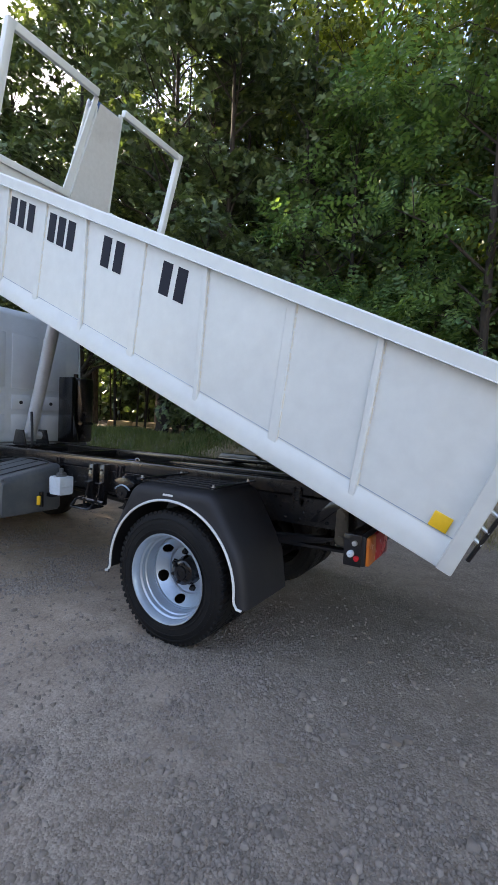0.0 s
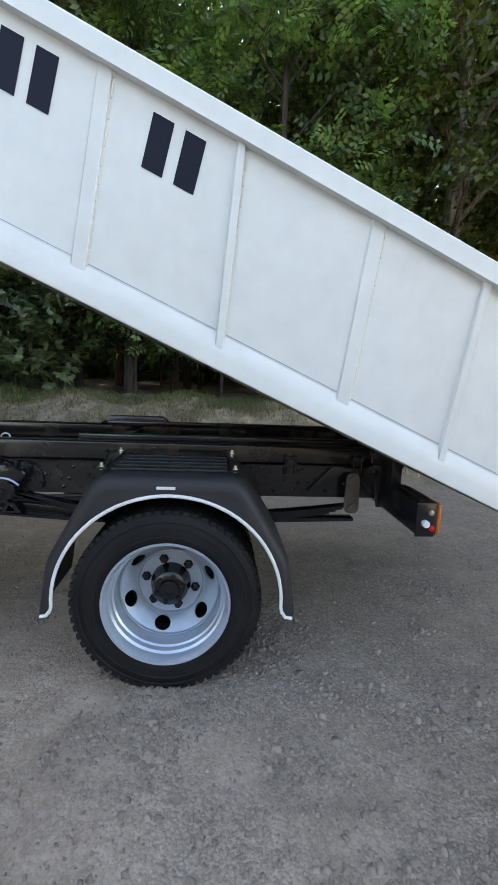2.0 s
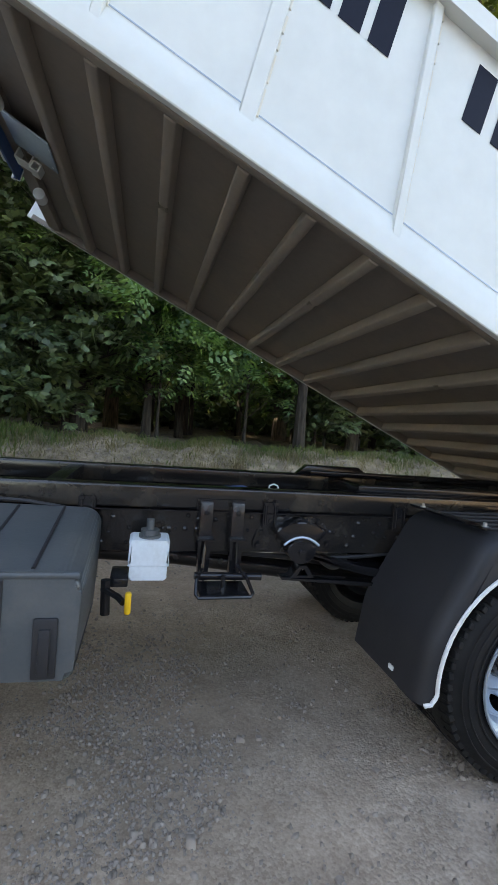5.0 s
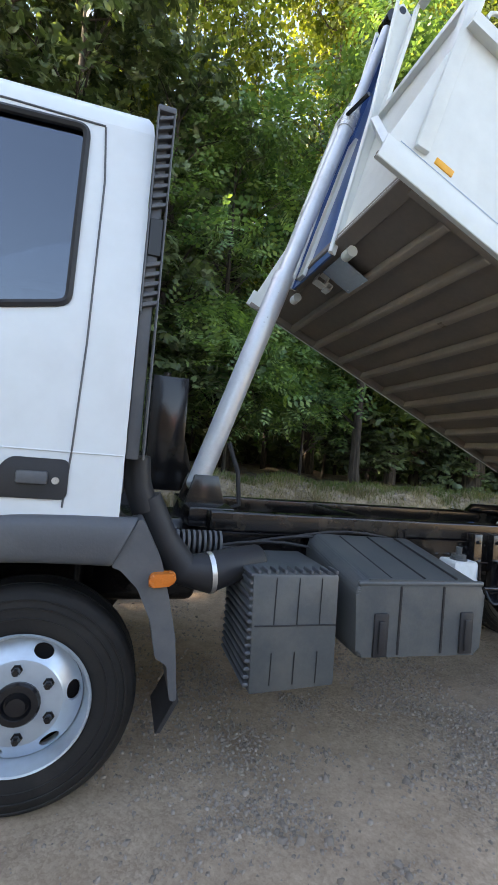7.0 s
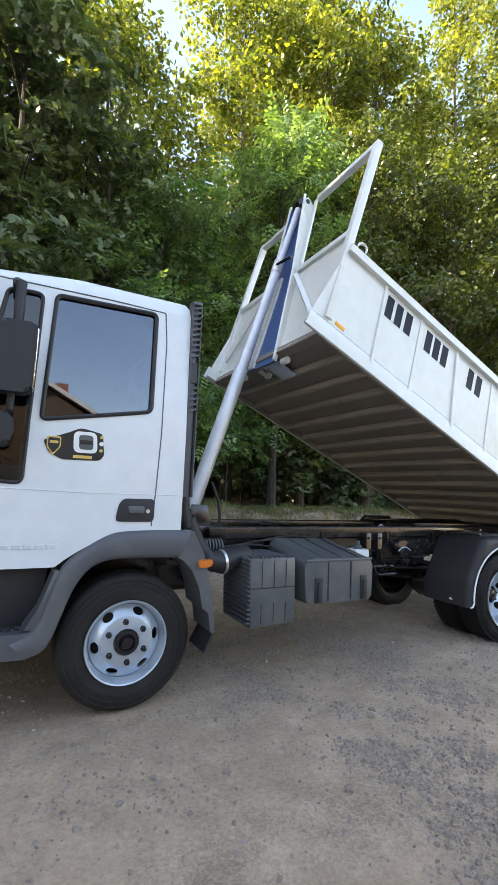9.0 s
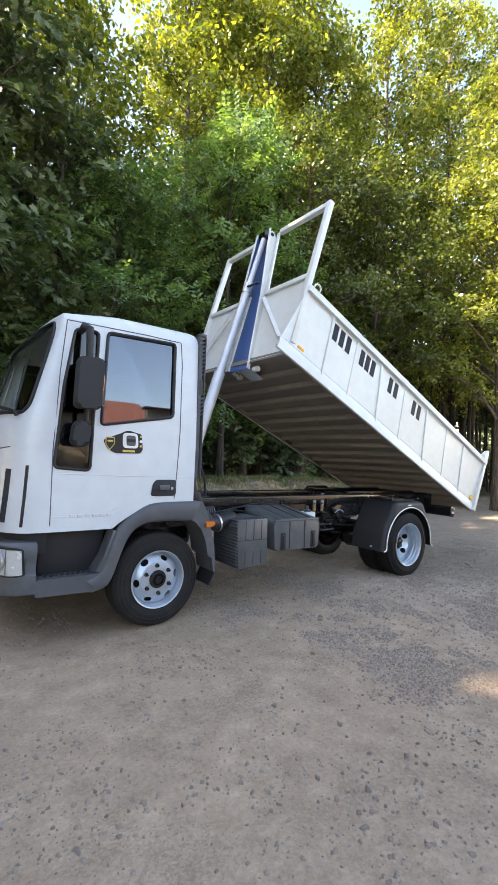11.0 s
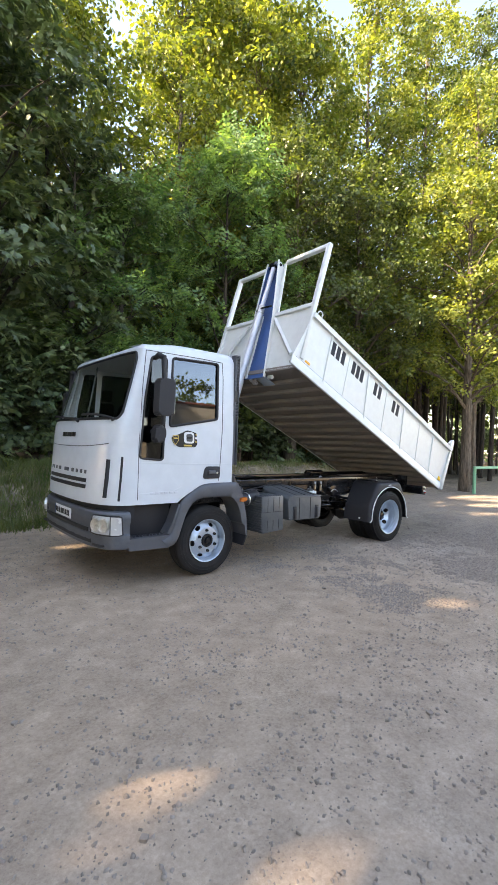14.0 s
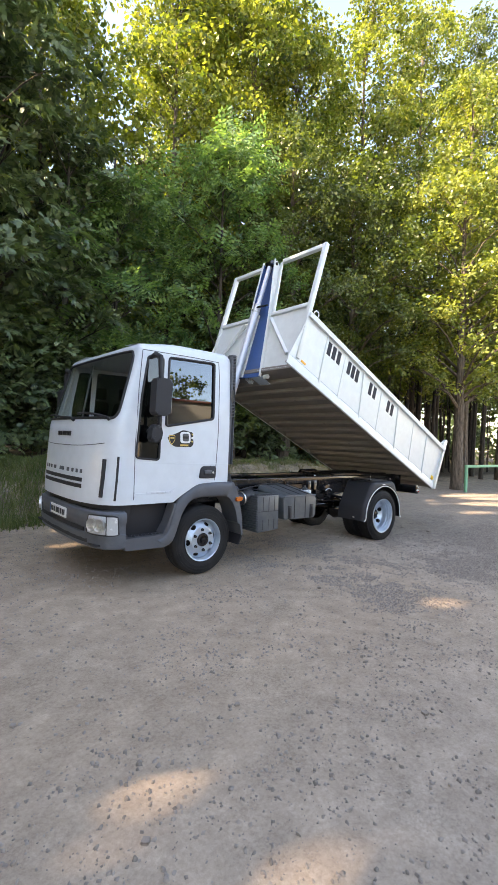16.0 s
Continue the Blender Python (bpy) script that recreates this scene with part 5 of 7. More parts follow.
for k in range(4):
    bm.faces.new((rows[0][k], rows[0][(k + 1) % 4], rows[1][(k + 1) % 4], rows[1][k]))
part("housing_back", bm, BLUE, bed, "blue painted back of the cylinder housing", HEAD)
part("housing_rear", plate([(-0.35, 0.10), (0.29, 0.10), (0.14, 1.76), (-0.12, 1.76)], [], lambda a, b: Vector((0.016, a, b)), 0.008), WALLINSIDE, bed, "grey-white back plate of the housing", HEAD)
part("inner_plate", boxed(-0.05, -0.022, 0.02, 0.12, -0.04, 0.95, 0.003, 1), BEDWHITE, bed, "white inner stiffener", HEAD)
part("housing_cap", boxed(-0.13, -0.04, -0.112, 0.112, 1.735, 1.755, 0.004, 1), BLUE, bed, m=HEAD)
part("housing_pin", tube(bmesh.new(), [(-0.10, -0.135, 1.74), (-0.10, 0.135, 1.74)], 0.025, 14), CHASSIS, bed, m=HEAD)
part("cylinder_clip", tube(bmesh.new(), [(-0.13, -0.23, 1.02), (-0.17, -0.05, 1.0), (-0.15, 0.08, 0.99)], 0.014, 8), CHASSIS, bed, m=HEAD)
# square tubes across the front of the floor, open towards the driver's side
for a0, w0, d in ((-4.225, -0.004, 0.078), (-4.162, -0.030, 0.045)):
    lo = rounded([(a0 - d / 2, w0 - d / 2), (a0 + d / 2, w0 - d / 2), (a0 + d / 2, w0 + d / 2), (a0 - d / 2, w0 + d / 2)], 0.006, 2)
    hole = rounded([(a0 - d / 2 + 0.007, w0 - d / 2 + 0.007), (a0 + d / 2 - 0.007, w0 - d / 2 + 0.007), (a0 + d / 2 - 0.007, w0 + d / 2 - 0.007), (a0 - d / 2 + 0.007, w0 + d / 2 - 0.007)], 0.004, 2)
    part("cross_tube", plate(lo, [hole], lambda a, b: Vector((a, -0.02, b)), 0.07), WALLINSIDE, bed, "open end of a square steel tube", BED)
# sky's reflection under the plate is put into its pale blue colour
part("foot_plate", prism(bmesh.new(), [(-4.26, -0.006), (-4.04, -0.022), (-4.04, -0.014), (-4.26, 0.004)], -0.31, -0.07, 0.002), PALEBLUE, bed, "foot plate of the cylinder housing, pale blue with painted sky sheen", BED)

# --- lifting cylinder behind the cab ---
C0, C1 = Vector((-2.96, 0, 1.15)), Vector((-1.90, 0, 4.42))
def along(t):
    return C0.lerp(C1, t)
ram = part("lift_cylinder", tube(bmesh.new(), [along(0), along(0.412), along(0.417)], [0.066, 0.066, 0.05], 28), TUBEPAINT, truck, "pale grey telescopic lifting cylinder")
part("cylinder_stage", tube(bmesh.new(), [along(0.41), along(0.76)], 0.049, 28), TUBEPAINT, ram)
part("stage_collar", tube(bmesh.new(), [along(0.404), along(0.420)], 0.0675, 28), TUBEPAINT, ram)
part("stage_collar", tube(bmesh.new(), [along(0.745), along(0.785)], 0.056, 28), LAMPWHITE, ram)
part("cylinder_stage", tube(bmesh.new(), [along(0.78), along(0.985)], 0.037, 24), TUBEPAINT, ram)
part("cylinder_foot", tube(bmesh.new(), [(C0.x, -0.13, C0.z), (C0.x, 0.13, C0.z)], 0.045, 16), TUBEPAINT, ram)
part("cylinder_eye", tube(bmesh.new(), [(C1.x, -0.06, C1.z), (C1.x, 0.06, C1.z)], 0.055, 16), CHASSIS, ram)
for s in (-1, 1):
    part("cylinder_bracket", prism(bmesh.new(), [(-3.08, 0.95), (-2.78, 0.95), (-2.86, 1.22), (-3.0, 1.22)], *sorted((s * 0.13, s * 0.15)), 0.006), CHASSIS, truck)
part("cylinder_beam", boxed(-3.05, -2.80, -0.355, 0.355, 0.955, 1.06, 0.01), CHASSIS, truck)
part("hydraulic_hose", tube(bmesh.new(), [(-2.80, -0.12, 1.02), (-2.72, -0.13, 1.06), (-2.74, -0.12, 1.25), (-2.80, -0.09, 1.42)], 0.014, 10), PLASTICDARK, truck)
# oil tank behind the cab
oil = part("oil_tank", tube(bmesh.new(), [(-3.12, 0.81, 1.06), (-3.12, 0.81, 1.09), (-3.12, 0.81, 1.82), (-3.12, 0.81, 1.865), (-3.12, 0.81, 1.885), (-3.12, 0.81, 1.89)], [0.135, 0.15, 0.158, 0.152, 0.12, 0.04], 32), OILYRAIL, truck, "dark round hydraulic oil tank with dusty sheen")
part("filler_cap", tube(bmesh.new(), [(-3.13, 0.74, 1.885), (-3.13, 0.74, 1.93)], 0.03, 16), CHASSIS, oil)
part("tank_bracket", boxed(-3.24, -2.98, 0.57, 0.63, 1.055, 1.88, 0.008, 2), CHASSIS, oil, "black upright tank bracket")
part("bracket_gusset", prism(bmesh.new(), [(-2.98, 1.06), (-2.86, 1.06), (-2.98, 1.45)], 0.585, 0.60, 0.003), SHEENFRAME, oil)
for z in (1.28, 1.62):
    part("tank_strap", tube(bmesh.new(), [(-3.12, 0.81, z), (-3.12, 0.81, z + 0.03)], 0.162, 32), CHASSIS, oil)

# ---- cab ----
XB, XS = -3.405, -4.62  # rear wall, line where the front starts to curve


def half_width(z):
    if z <= 1.70:
        return 1.035 - 0.02 * max(0, (1.15 - z))
    return 1.035 - 0.035 * (z - 1.70) / 0.85


def nose(z):
    """How far the middle of the front stands ahead of the line XS."""
    if z < 1.0:
        return 0.42
    if z <= 1.72:
        return 0.42 - 0.045 * (z - 1.0) / 0.72
    return 0.375 - 0.285 * (z - 1.72) / 0.80


def side_shift(z):
    """The door's front edge leans back towards the roof."""
    return 0.05 * smooth_step(z, 1.5, 2.55)


def front_point(f, z, off=0.0):
    """f from -1 (driver's side) to 1 across the front at height z."""
    hw, d = half_width(z) + off, nose(z) + off
    a = f * math.pi / 2
    n = 2.0 / 2.9
    sy, cx = math.copysign(abs(math.sin(a)) ** n, a), abs(math.cos(a)) ** n
    return Vector((XS + side_shift(z) - d * cx, hw * sy, z))


def front_sheet(z_list, f_list, off=0.0, thick=0.012, skip=None):
    bm = bmesh.new()
    rows = [[bm.verts.new(front_point(f, z, off)) for f in f_list] for z in z_list]
    for i in range(len(z_list) - 1):
        for j in range(len(f_list) - 1):
            if skip and skip(0.5 * (f_list[j] + f_list[j + 1]), 0.5 * (z_list[i] + z_list[i + 1])):
                continue
            bm.faces.new((rows[i][j], rows[i][j + 1], rows[i + 1][j + 1], rows[i + 1][j]))
    for v in [v for v in bm.verts if not v.link_faces]:
        bm.verts.remove(v)
    bmesh.ops.recalc_face_normals(bm, faces=bm.faces)
    bmesh.ops.solidify(bm, geom=list(bm.faces), thickness=thick)
    return bm


def steps(lo, hi, n):
    return [lo + (hi - lo) * k / n for k in range(n + 1)]


F_ALL = steps(-1, -0.74, 6) + steps(-0.74, 0.74, 28)[1:] + steps(0.74, 1, 6)[1:]
WS_LO, WS_HI, WS_F = 1.77, 2.485, 0.74
zs = steps(0.885, 1.70, 10) + [WS_LO] + steps(WS_LO, WS_HI, 8)[1:] + [2.52]
front = part("cab_front", front_sheet(zs, F_ALL, skip=lambda f, z: abs(f) < WS_F and WS_LO < z < WS_HI), WHITE, truck, "white curved cab front")


def curve_on_front(pts, off, r, name, mat, parent, label=""):
    return part(name, tube(bmesh.new(), [front_point(f, z, off) for f, z in pts], r, 8), mat, parent, label)


RF, RZ = 0.09, 0.11  # size of the rounded corners


def ws_corner(sf, sz, n=8):
    """The rounded corner of the windscreen towards sf across and sz upwards."""
    cf, cz = sf * (WS_F - RF), (WS_LO + RZ if sz < 0 else WS_HI - RZ)
    return [(cf + sf * RF * math.cos(a), cz + sz * RZ * math.sin(a)) for a in steps(0, math.pi / 2, n)]


ring = [(f, WS_LO) for f in steps(-WS_F + RF, WS_F - RF, 22)] + ws_corner(1, -1)[::-1] + [(WS_F, z) for z in steps(WS_LO + RZ, WS_HI - RZ, 8)] + ws_corner(1, 1)
ring += [(f, WS_HI) for f in steps(WS_F - RF, -WS_F + RF, 22)] + ws_corner(-1, 1)[::-1] + [(-WS_F, z) for z in steps(WS_HI - RZ, WS_LO + RZ, 8)] + ws_corner(-1, -1) + [(-WS_F + RF, WS_LO)]
curve_on_front(ring, 0.003, 0.014, "windscreen_seal", PLASTICDARK, front, "black rubber windscreen seal")
for sf in (-1, 1):
    for sz in (-1, 1):
        bm = bmesh.new()
        tip = bm.verts.new(front_point(sf * (WS_F + 0.01), (WS_LO - 0.01 if sz < 0 else WS_HI + 0.008), 0.002))
        arc = [bm.verts.new(front_point(f, z, 0.002)) for f, z in ws_corner(sf, sz)]
        for a, b in zip(arc, arc[1:]):
            bm.faces.new((tip, a, b))
        bmesh.ops.recalc_face_normals(bm, faces=bm.faces)
        bmesh.ops.solidify(bm, geom=list(bm.faces), thickness=0.006)
        part("corner_panel", bm, WHITE, front)
glass_bm = bmesh.new()
rows = [[glass_bm.verts.new(front_point(f, z, -0.004)) for f in steps(-WS_F, WS_F, 30)] for z in steps(WS_LO, WS_HI, 10)]
for i in range(10):
    for j in range(30):
        glass_bm.faces.new((rows[i][j], rows[i][j + 1], rows[i + 1][j + 1], rows[i + 1][j]))
ws = part("windscreen", glass_bm, SCREEN, front, "clear curved windscreen")
ws.visible_shadow = False
for f0, f1 in ((-0.60, -0.12), (-0.05, 0.42)):
    bm = tube(bmesh.new(), [front_point(f0 + (f1 - f0) * t, 1.775 + 0.045 * math.sin(math.pi * t * 0.6), 0.03) for t in steps(0, 1, 8)], 0.012, 8)
    tube(bm, [front_point(f0, 1.775, 0.03), front_point(f0 - 0.03, 1.745, 0.012)], 0.016, 8)
    part("wiper", bm, PLASTICDARK, front, "black windscreen wiper")
# bonnet flap outline, slots and vents
flap = [(f, 1.52 - 0.05 * math.cos(f * 2.4)) for f in steps(-0.60, 0.60, 20)]
curve_on_front(flap, -0.001, 0.0045, "flap_seam", PLASTIC, front)
def front_patch(name, f0, f1, z0, z1, off, mat, parent, label="", lean=0.0, n=8, thick=0.006):
    bm = bmesh.new()
    rows = [[bm.verts.new(front_point(f + lean * (z - z0), z, off)) for f in steps(f0, f1, n)] for z in (z0, z1)]
    for j in range(n):
        bm.faces.new((rows[0][j], rows[0][j + 1], rows[1][j + 1], rows[1][j]))
    bmesh.ops.recalc_face_normals(bm, faces=bm.faces)
    bmesh.ops.solidify(bm, geom=list(bm.faces), thickness=thick)
    return part(name, bm, mat, parent, label)
for z in (1.03, 1.095):
    front_patch("grille_slot", -0.30, 0.30, z, z + 0.042, 0.004, PLASTICDARK, front, "black grille slot")
front_patch("grille_lip", -0.31, 0.31, 1.075, 1.09, 0.006, WHITE, front)
for s in (-1, 1):
    for fa, lo, hi in ((0.60, 0.96, 1.35), (0.80, 0.93, 1.38)):
        pts = [(s * fa, lo), (s * (fa + 0.012), (lo + hi) / 2), (s * (fa + 0.016), hi)]
        curve_on_front(pts, -0.008, 0.027 if fa < 0.8 else 0.015, "air_slot", PLASTICDARK, front, "upright black air slot")
# raised marks without lettering
for k in range(5):
    front_patch("emblem_bar", -0.068 + 0.027 * k, -0.048 + 0.027 * k, 1.575, 1.625, 0.006, BLACKVINYL, front, "small black emblem bar")
for k in range(9):
    front_patch("name_bar", -0.29 + 0.066 * k, -0.262 + 0.066 * k, 1.185, 1.225, 0.005, PLASTIC, front, "small grey badge bar")
# under the front: dark panel behind the bumper gap
part("front_underpanel", front_sheet([0.72, 0.95], F_ALL, -0.06), PLASTICDARK, front)

# roof
bm = bmesh.new()
def plan_ring(z, inset, n_side=14):
    pts = []
    for f in steps(-1, 1, 28):
        p = front_point(f, min(z, 2.52), -inset * (1.4 - 0.4 * f * f))
        pts.append((p.x, p.y, z))
    hw = half_width(min(z, 2.52)) - inset
    xb = XB - inset * 0.6
    pts += [(x, hw, z) for x in steps(XS + 0.05, xb, n_side)[1:]]
    pts += [(xb, y, z) for y in steps(hw, -hw, 10)[1:-1]]
    pts += [(x, -hw, z) for x in steps(xb, XS + 0.05, n_side)[:-1]]
    return [bm.verts.new((x, y, 2.515 + (h - 2.515) * (0.45 + 0.48 * smooth_step(x, -4.70, -4.05)))) for x, y, h in pts]
rings = [plan_ring(2.515, 0.0), plan_ring(2.57, 0.012), plan_ring(2.615, 0.045), plan_ring(2.645, 0.10), plan_ring(2.668, 0.22), plan_ring(2.685, 0.42)]
for a, b in zip(rings, rings[1:]):
    for i in range(len(a)):
        bm.faces.new((a[i], a[(i + 1) % len(a)], b[(i + 1) % len(a)], b[i]))
bm.faces.new(rings[-1])
roof = part("cab_roof", bm, WHITE, truck, "white domed cab roof")
for y in (-0.80, 0.80):
    part("roof_marker", boxed(-4.605, -4.535, y - 0.05, y + 0.05, 2.528, 2.556, 0.010, 3), MILKY, roof, "small pale roof marker lamp")

# sides: cab skin with the door, its two panes and the wheel cut-out
Y_BEND = 1.70
ARCH = [(-4.14, 0.885), (-4.09, 0.925), (-4.02, 0.97), (-3.94, 1.015), (-3.85, 1.055), (-3.77, 1.075), (-3.70, 1.082), (-3.42, 1.085)]
WIN = rounded([(-4.275, 1.715), (-3.645, 1.83), (-3.64, 2.482), (-4.245, 2.468)], 0.035, 4)
VENT = rounded([(-4.615, 1.37), (-4.345, 1.35), (-4.318, 2.455), (-4.50, 2.45), (-4.57, 2.0)], 0.04, 4)


def smooth_line(pts, n):
    """A smooth curve through the points, cut into n even steps."""
    p = [Vector(q) for q in pts]
    dense = []
    for i in range(len(p) - 1):
        a, b, c, d = p[max(0, i - 1)], p[i], p[i + 1], p[min(len(p) - 1, i + 2)]
        for k in range(12):
            t = k / 12
            dense.append(0.5 * (2 * b + (c - a) * t + (2 * a - 5 * b + 4 * c - d) * t * t + (3 * b - a - 3 * c + d) * t ** 3))
    dense.append(p[-1])
    run = [0.0]
    for a, b in zip(dense, dense[1:]):
        run.append(run[-1] + (b - a).length)
    out, i = [], 0
    for k in range(n + 1):
        want = run[-1] * k / n
        while i < len(run) - 2 and run[i + 1] < want:
            i += 1
        out.append(tuple(dense[i].lerp(dense[i + 1], (want - run[i]) / max(1e-9, run[i + 1] - run[i]))))
    return out


def cab_side(s):
    outer = [(XS + side_shift(z) if z > 0.93 else XS, z) for z in steps(0.885, 2.52, 8)] + [(XB, 2.52), (XB, 1.085)] + ARCH[::-1]
    place = lambda a, b: Vector((a, s * half_width(b), b))
    skin = part("cab_side", plate(outer, [WIN, VENT], place, 0.02, (Y_BEND, 1.15)), WHITE, truck, "white cab side with door")
    for loop, nm, gl in ((WIN, "door_window", TINTED), (VENT, "quarter_window", VENTGLASS)):
        bm = plate(loop, [], lambda a, b: Vector((a, s * (half_width(b) - 0.012), b)), 0.004, (Y_BEND,))
        pane = part(nm, bm, gl, skin, "tinted side window reflecting the yard")
        pane.visible_shadow = False
        big = [(x + (0.0), z) for x, z in loop]
        seal = bmesh.new()
        tube(seal, [place(a, b) + Vector((0, s * 0.002, 0)) for a, b in loop + loop[:1]], 0.014 if nm == "door_window" else 0.012, 6)
        part("window_seal", seal, PLASTICDARK, skin, "black rubber window seal")
    # door seams
    def seam(pts, r=0.004, mat=PLASTIC, name="door_seam"):
        return part(name, tube(bmesh.new(), [place(a, b) + Vector((0, s * 0.001, 0)) for a, b in pts], r, 6), mat, skin)
    seam([(-3.60, 1.115), (-3.585, 1.32), (-3.57, Y_BEND), (-3.565, 2.3), (-3.58, 2.50)])
    seam([(-4.618, 0.935), (-4.645 + 0.02, 1.5), (-4.60, 2.1), (-4.565, 2.50)])
    seam([(-4.565, 2.505), (-3.9, 2.512), (-3.58, 2.505)])
    seam([(-4.60, 1.325), (-4.0, 1.31), (-3.41, 1.31)], 0.0035, WHITE, "pressed_line")
    seam([(-4.61, 1.0), (-4.25, 0.99), (-4.1, 1.06)], 0.003, WHITE, "pressed_line")
    # handle
    hz, hx = 1.212, -3.698
    part("door_handle", prism(bmesh.new(), rounded([(hx - 0.125, hz - 0.07), (hx + 0.11, hz - 0.07), (hx + 0.11, hz + 0.07), (hx - 0.08, hz + 0.07), (hx - 0.11, hz + 0.035)], 0.025), *sorted((s * (half_width(1.2) - 0.01), s * (half_width(1.2) + 0.008))), 0.004), PLASTICDARK, skin, "black recessed door handle")
    part("handle_grip", boxed(hx - 0.055, hx + 0.045, *sorted((s * (half_width(1.2)), s * (half_width(1.2) + 0.026))), hz - 0.02, hz + 0.025, 0.008, 2), PLASTIC, skin)
    part("door_lock", lathe(bmesh.new(), [(0.013, s * (half_width(1.2) + 0.008)), (0.012, s * (half_width(1.2) + 0.012)), (0.001, s * (half_width(1.2) + 0.012))], hx + 0.07, hz - 0.005, 12), CHROME, skin)
    # badge bars low on the door
    for k in range(6):
        x = -4.48 + 0.058 * k
        part("badge_bar", boxed(x, x + 0.044, *sorted((s * (half_width(1.0) - 0.004), s * (half_width(1.0) + 0.005))), 0.988, 1.012, 0.002, 1), TUBEPAINT, skin, "grey plastic badge bar")
    # wheel-arch flare and mudguard behind it
    inner = smooth_line([(-4.24, 0.41), (-4.17, 0.435), (-4.125, 0.50), (-4.085, 0.612), (-4.032, 0.755), (-3.975, 0.845), (-3.905, 0.898), (-3.82, 0.92), (-3.70, 0.924), (-3.55, 0.922), (-3.42, 0.917)], 40)
    outer_a = smooth_line([(-4.34, 0.50), (-4.26, 0.53), (-4.205, 0.585), (-4.165, 0.716), (-4.112, 0.865), (-4.045, 0.945), (-3.965, 1.0), (-3.88, 1.05), (-3.79, 1.08), (-3.6, 1.09), (-3.338, 1.09)], 40)
    bm = bmesh.new()
    prof = ((-0.02, 0.99), (0.0, 1.045), (0.06, 1.058), (0.2, 1.066), (0.5, 1.072), (0.78, 1.068), (0.93, 1.058), (1.0, 1.044), (1.0, 1.02))
    rows = [[bm.verts.new((a[0] + (b[0] - a[0]) * t, s * y, a[1] + (b[1] - a[1]) * t)) for a, b in zip(inner, outer_a)] for t, y in prof]
    for ra, rb in zip(rows, rows[1:]):
        for i in range(len(inner) - 1):
            bm.faces.new((ra[i], ra[i + 1], rb[i + 1], rb[i]))
    part("arch_flare", bm, PLASTIC, truck, "grey-black plastic wheel-arch flare", None, 60)
    skn = bmesh.new()
    rr = [[skn.verts.new((x, s * y, z)) for x, z in inner] for y in (1.03, 0.66)]
    for i in range(len(inner) - 1):
        skn.faces.new((rr[0][i], rr[0][i + 1], rr[1][i + 1], rr[1][i]))
    part("arch_liner", skn, PLASTICDARK, truck)
    tail = [(-3.418, 0.915), (-3.334, 1.088), (-3.315, 1.083), (-3.24, 0.94), (-3.20, 0.80), (-3.166, 0.66), (-3.142, 0.43), (-3.168, 0.43), (-3.19, 0.56), (-3.235, 0.59), (-3.262, 0.72), (-3.32, 0.84), (-3.385, 0.905)]
    guard = plate(rounded(tail, 0.012, 3), [], lambda a, b: Vector((a, s * 1.05, b)), 0.30)
    bmesh.ops.recalc_face_normals(guard, faces=guard.faces)
    part("front_mudguard", guard, PLASTIC, truck, "grey-black plastic front mudguard")
    flp = [(-3.165, 0.50), (-3.150, 0.50), (-3.132, 0.42), (-3.19, 0.31), (-3.21, 0.31), (-3.15, 0.42)]
    part("mud_flap", prism(bmesh.new(), flp, *sorted((s * 1.04, s * 0.78)), 0.002, 1), PLASTICDARK, truck, "bent rubber mud flap")
    part("side_indicator", prism(bmesh.new(), rounded([(-3.285, 0.85), (-3.19, 0.86), (-3.185, 0.905), (-3.28, 0.90)], 0.02), *sorted((s * 1.04, s * 1.085)), 0.008, 2), AMBER, truck, "orange side indicator lamp")
    # step well under the door
    part("step_back", boxed(-4.70, -4.16, *sorted((s * 0.74, s * 0.78)), 0.42, 0.95, 0.01), PLASTICDARK, truck)
    part("step_side", prism(bmesh.new(), [(-4.66, 0.90), (-4.15, 0.90), (-4.21, 0.54), (-4.66, 0.54)], *sorted((s * 0.78, s * 0.90)), 0.008), PLASTICDARK, truck)
    part("step_cheek", prism(bmesh.new(), [(-4.28, 0.555), (-4.20, 0.66), (-4.14, 0.87), (-4.11, 0.87), (-4.11, 0.54)], *sorted((s * 0.90, s * 1.045)), 0.008), PLASTIC, truck)
    step = part("cab_step", prism(bmesh.new(), rounded([(-4.70, 0.42), (-4.23, 0.408), (-4.19, 0.52), (-4.21, 0.545), (-4.70, 0.545)], 0.016), *sorted((s * 0.78, s * 1.055)), 0.01, 2), PLASTIC, truck, "grey plastic entry step")
    for i in range(9):
        for j in range(4):
            x, y = -4.64 + 0.04 * i + (0.02 if j % 2 else 0), 0.83 + 0.05 * j
            part("tread_stud", boxed(x - 0.014, x + 0.014, *sorted((s * (y - 0.014), s * (y + 0.014))), 0.544, 0.552, 0.003, 1), PLASTICDARK, step)
    # mirrors
    mir = part("mirror_arm", tube(bmesh.new(), [(-4.50, s * 0.98, 2.50), (-4.50, s * 1.08, 2.53), (-4.48, s * 1.15, 2.50), (-4.48, s * 1.17, 2.30), (-4.48, s * 1.17, 1.80), (-4.52, s * 1.09, 1.72), (-4.53, s * 1.03, 1.72)], [0.024, 0.027, 0.028, 0.025, 0.018, 0.018, 0.022], 12), PLASTICDARK, truck, "black mirror arm")
    mir.location = (0.045 if s < 0 else -0.14, 0, -0.065)
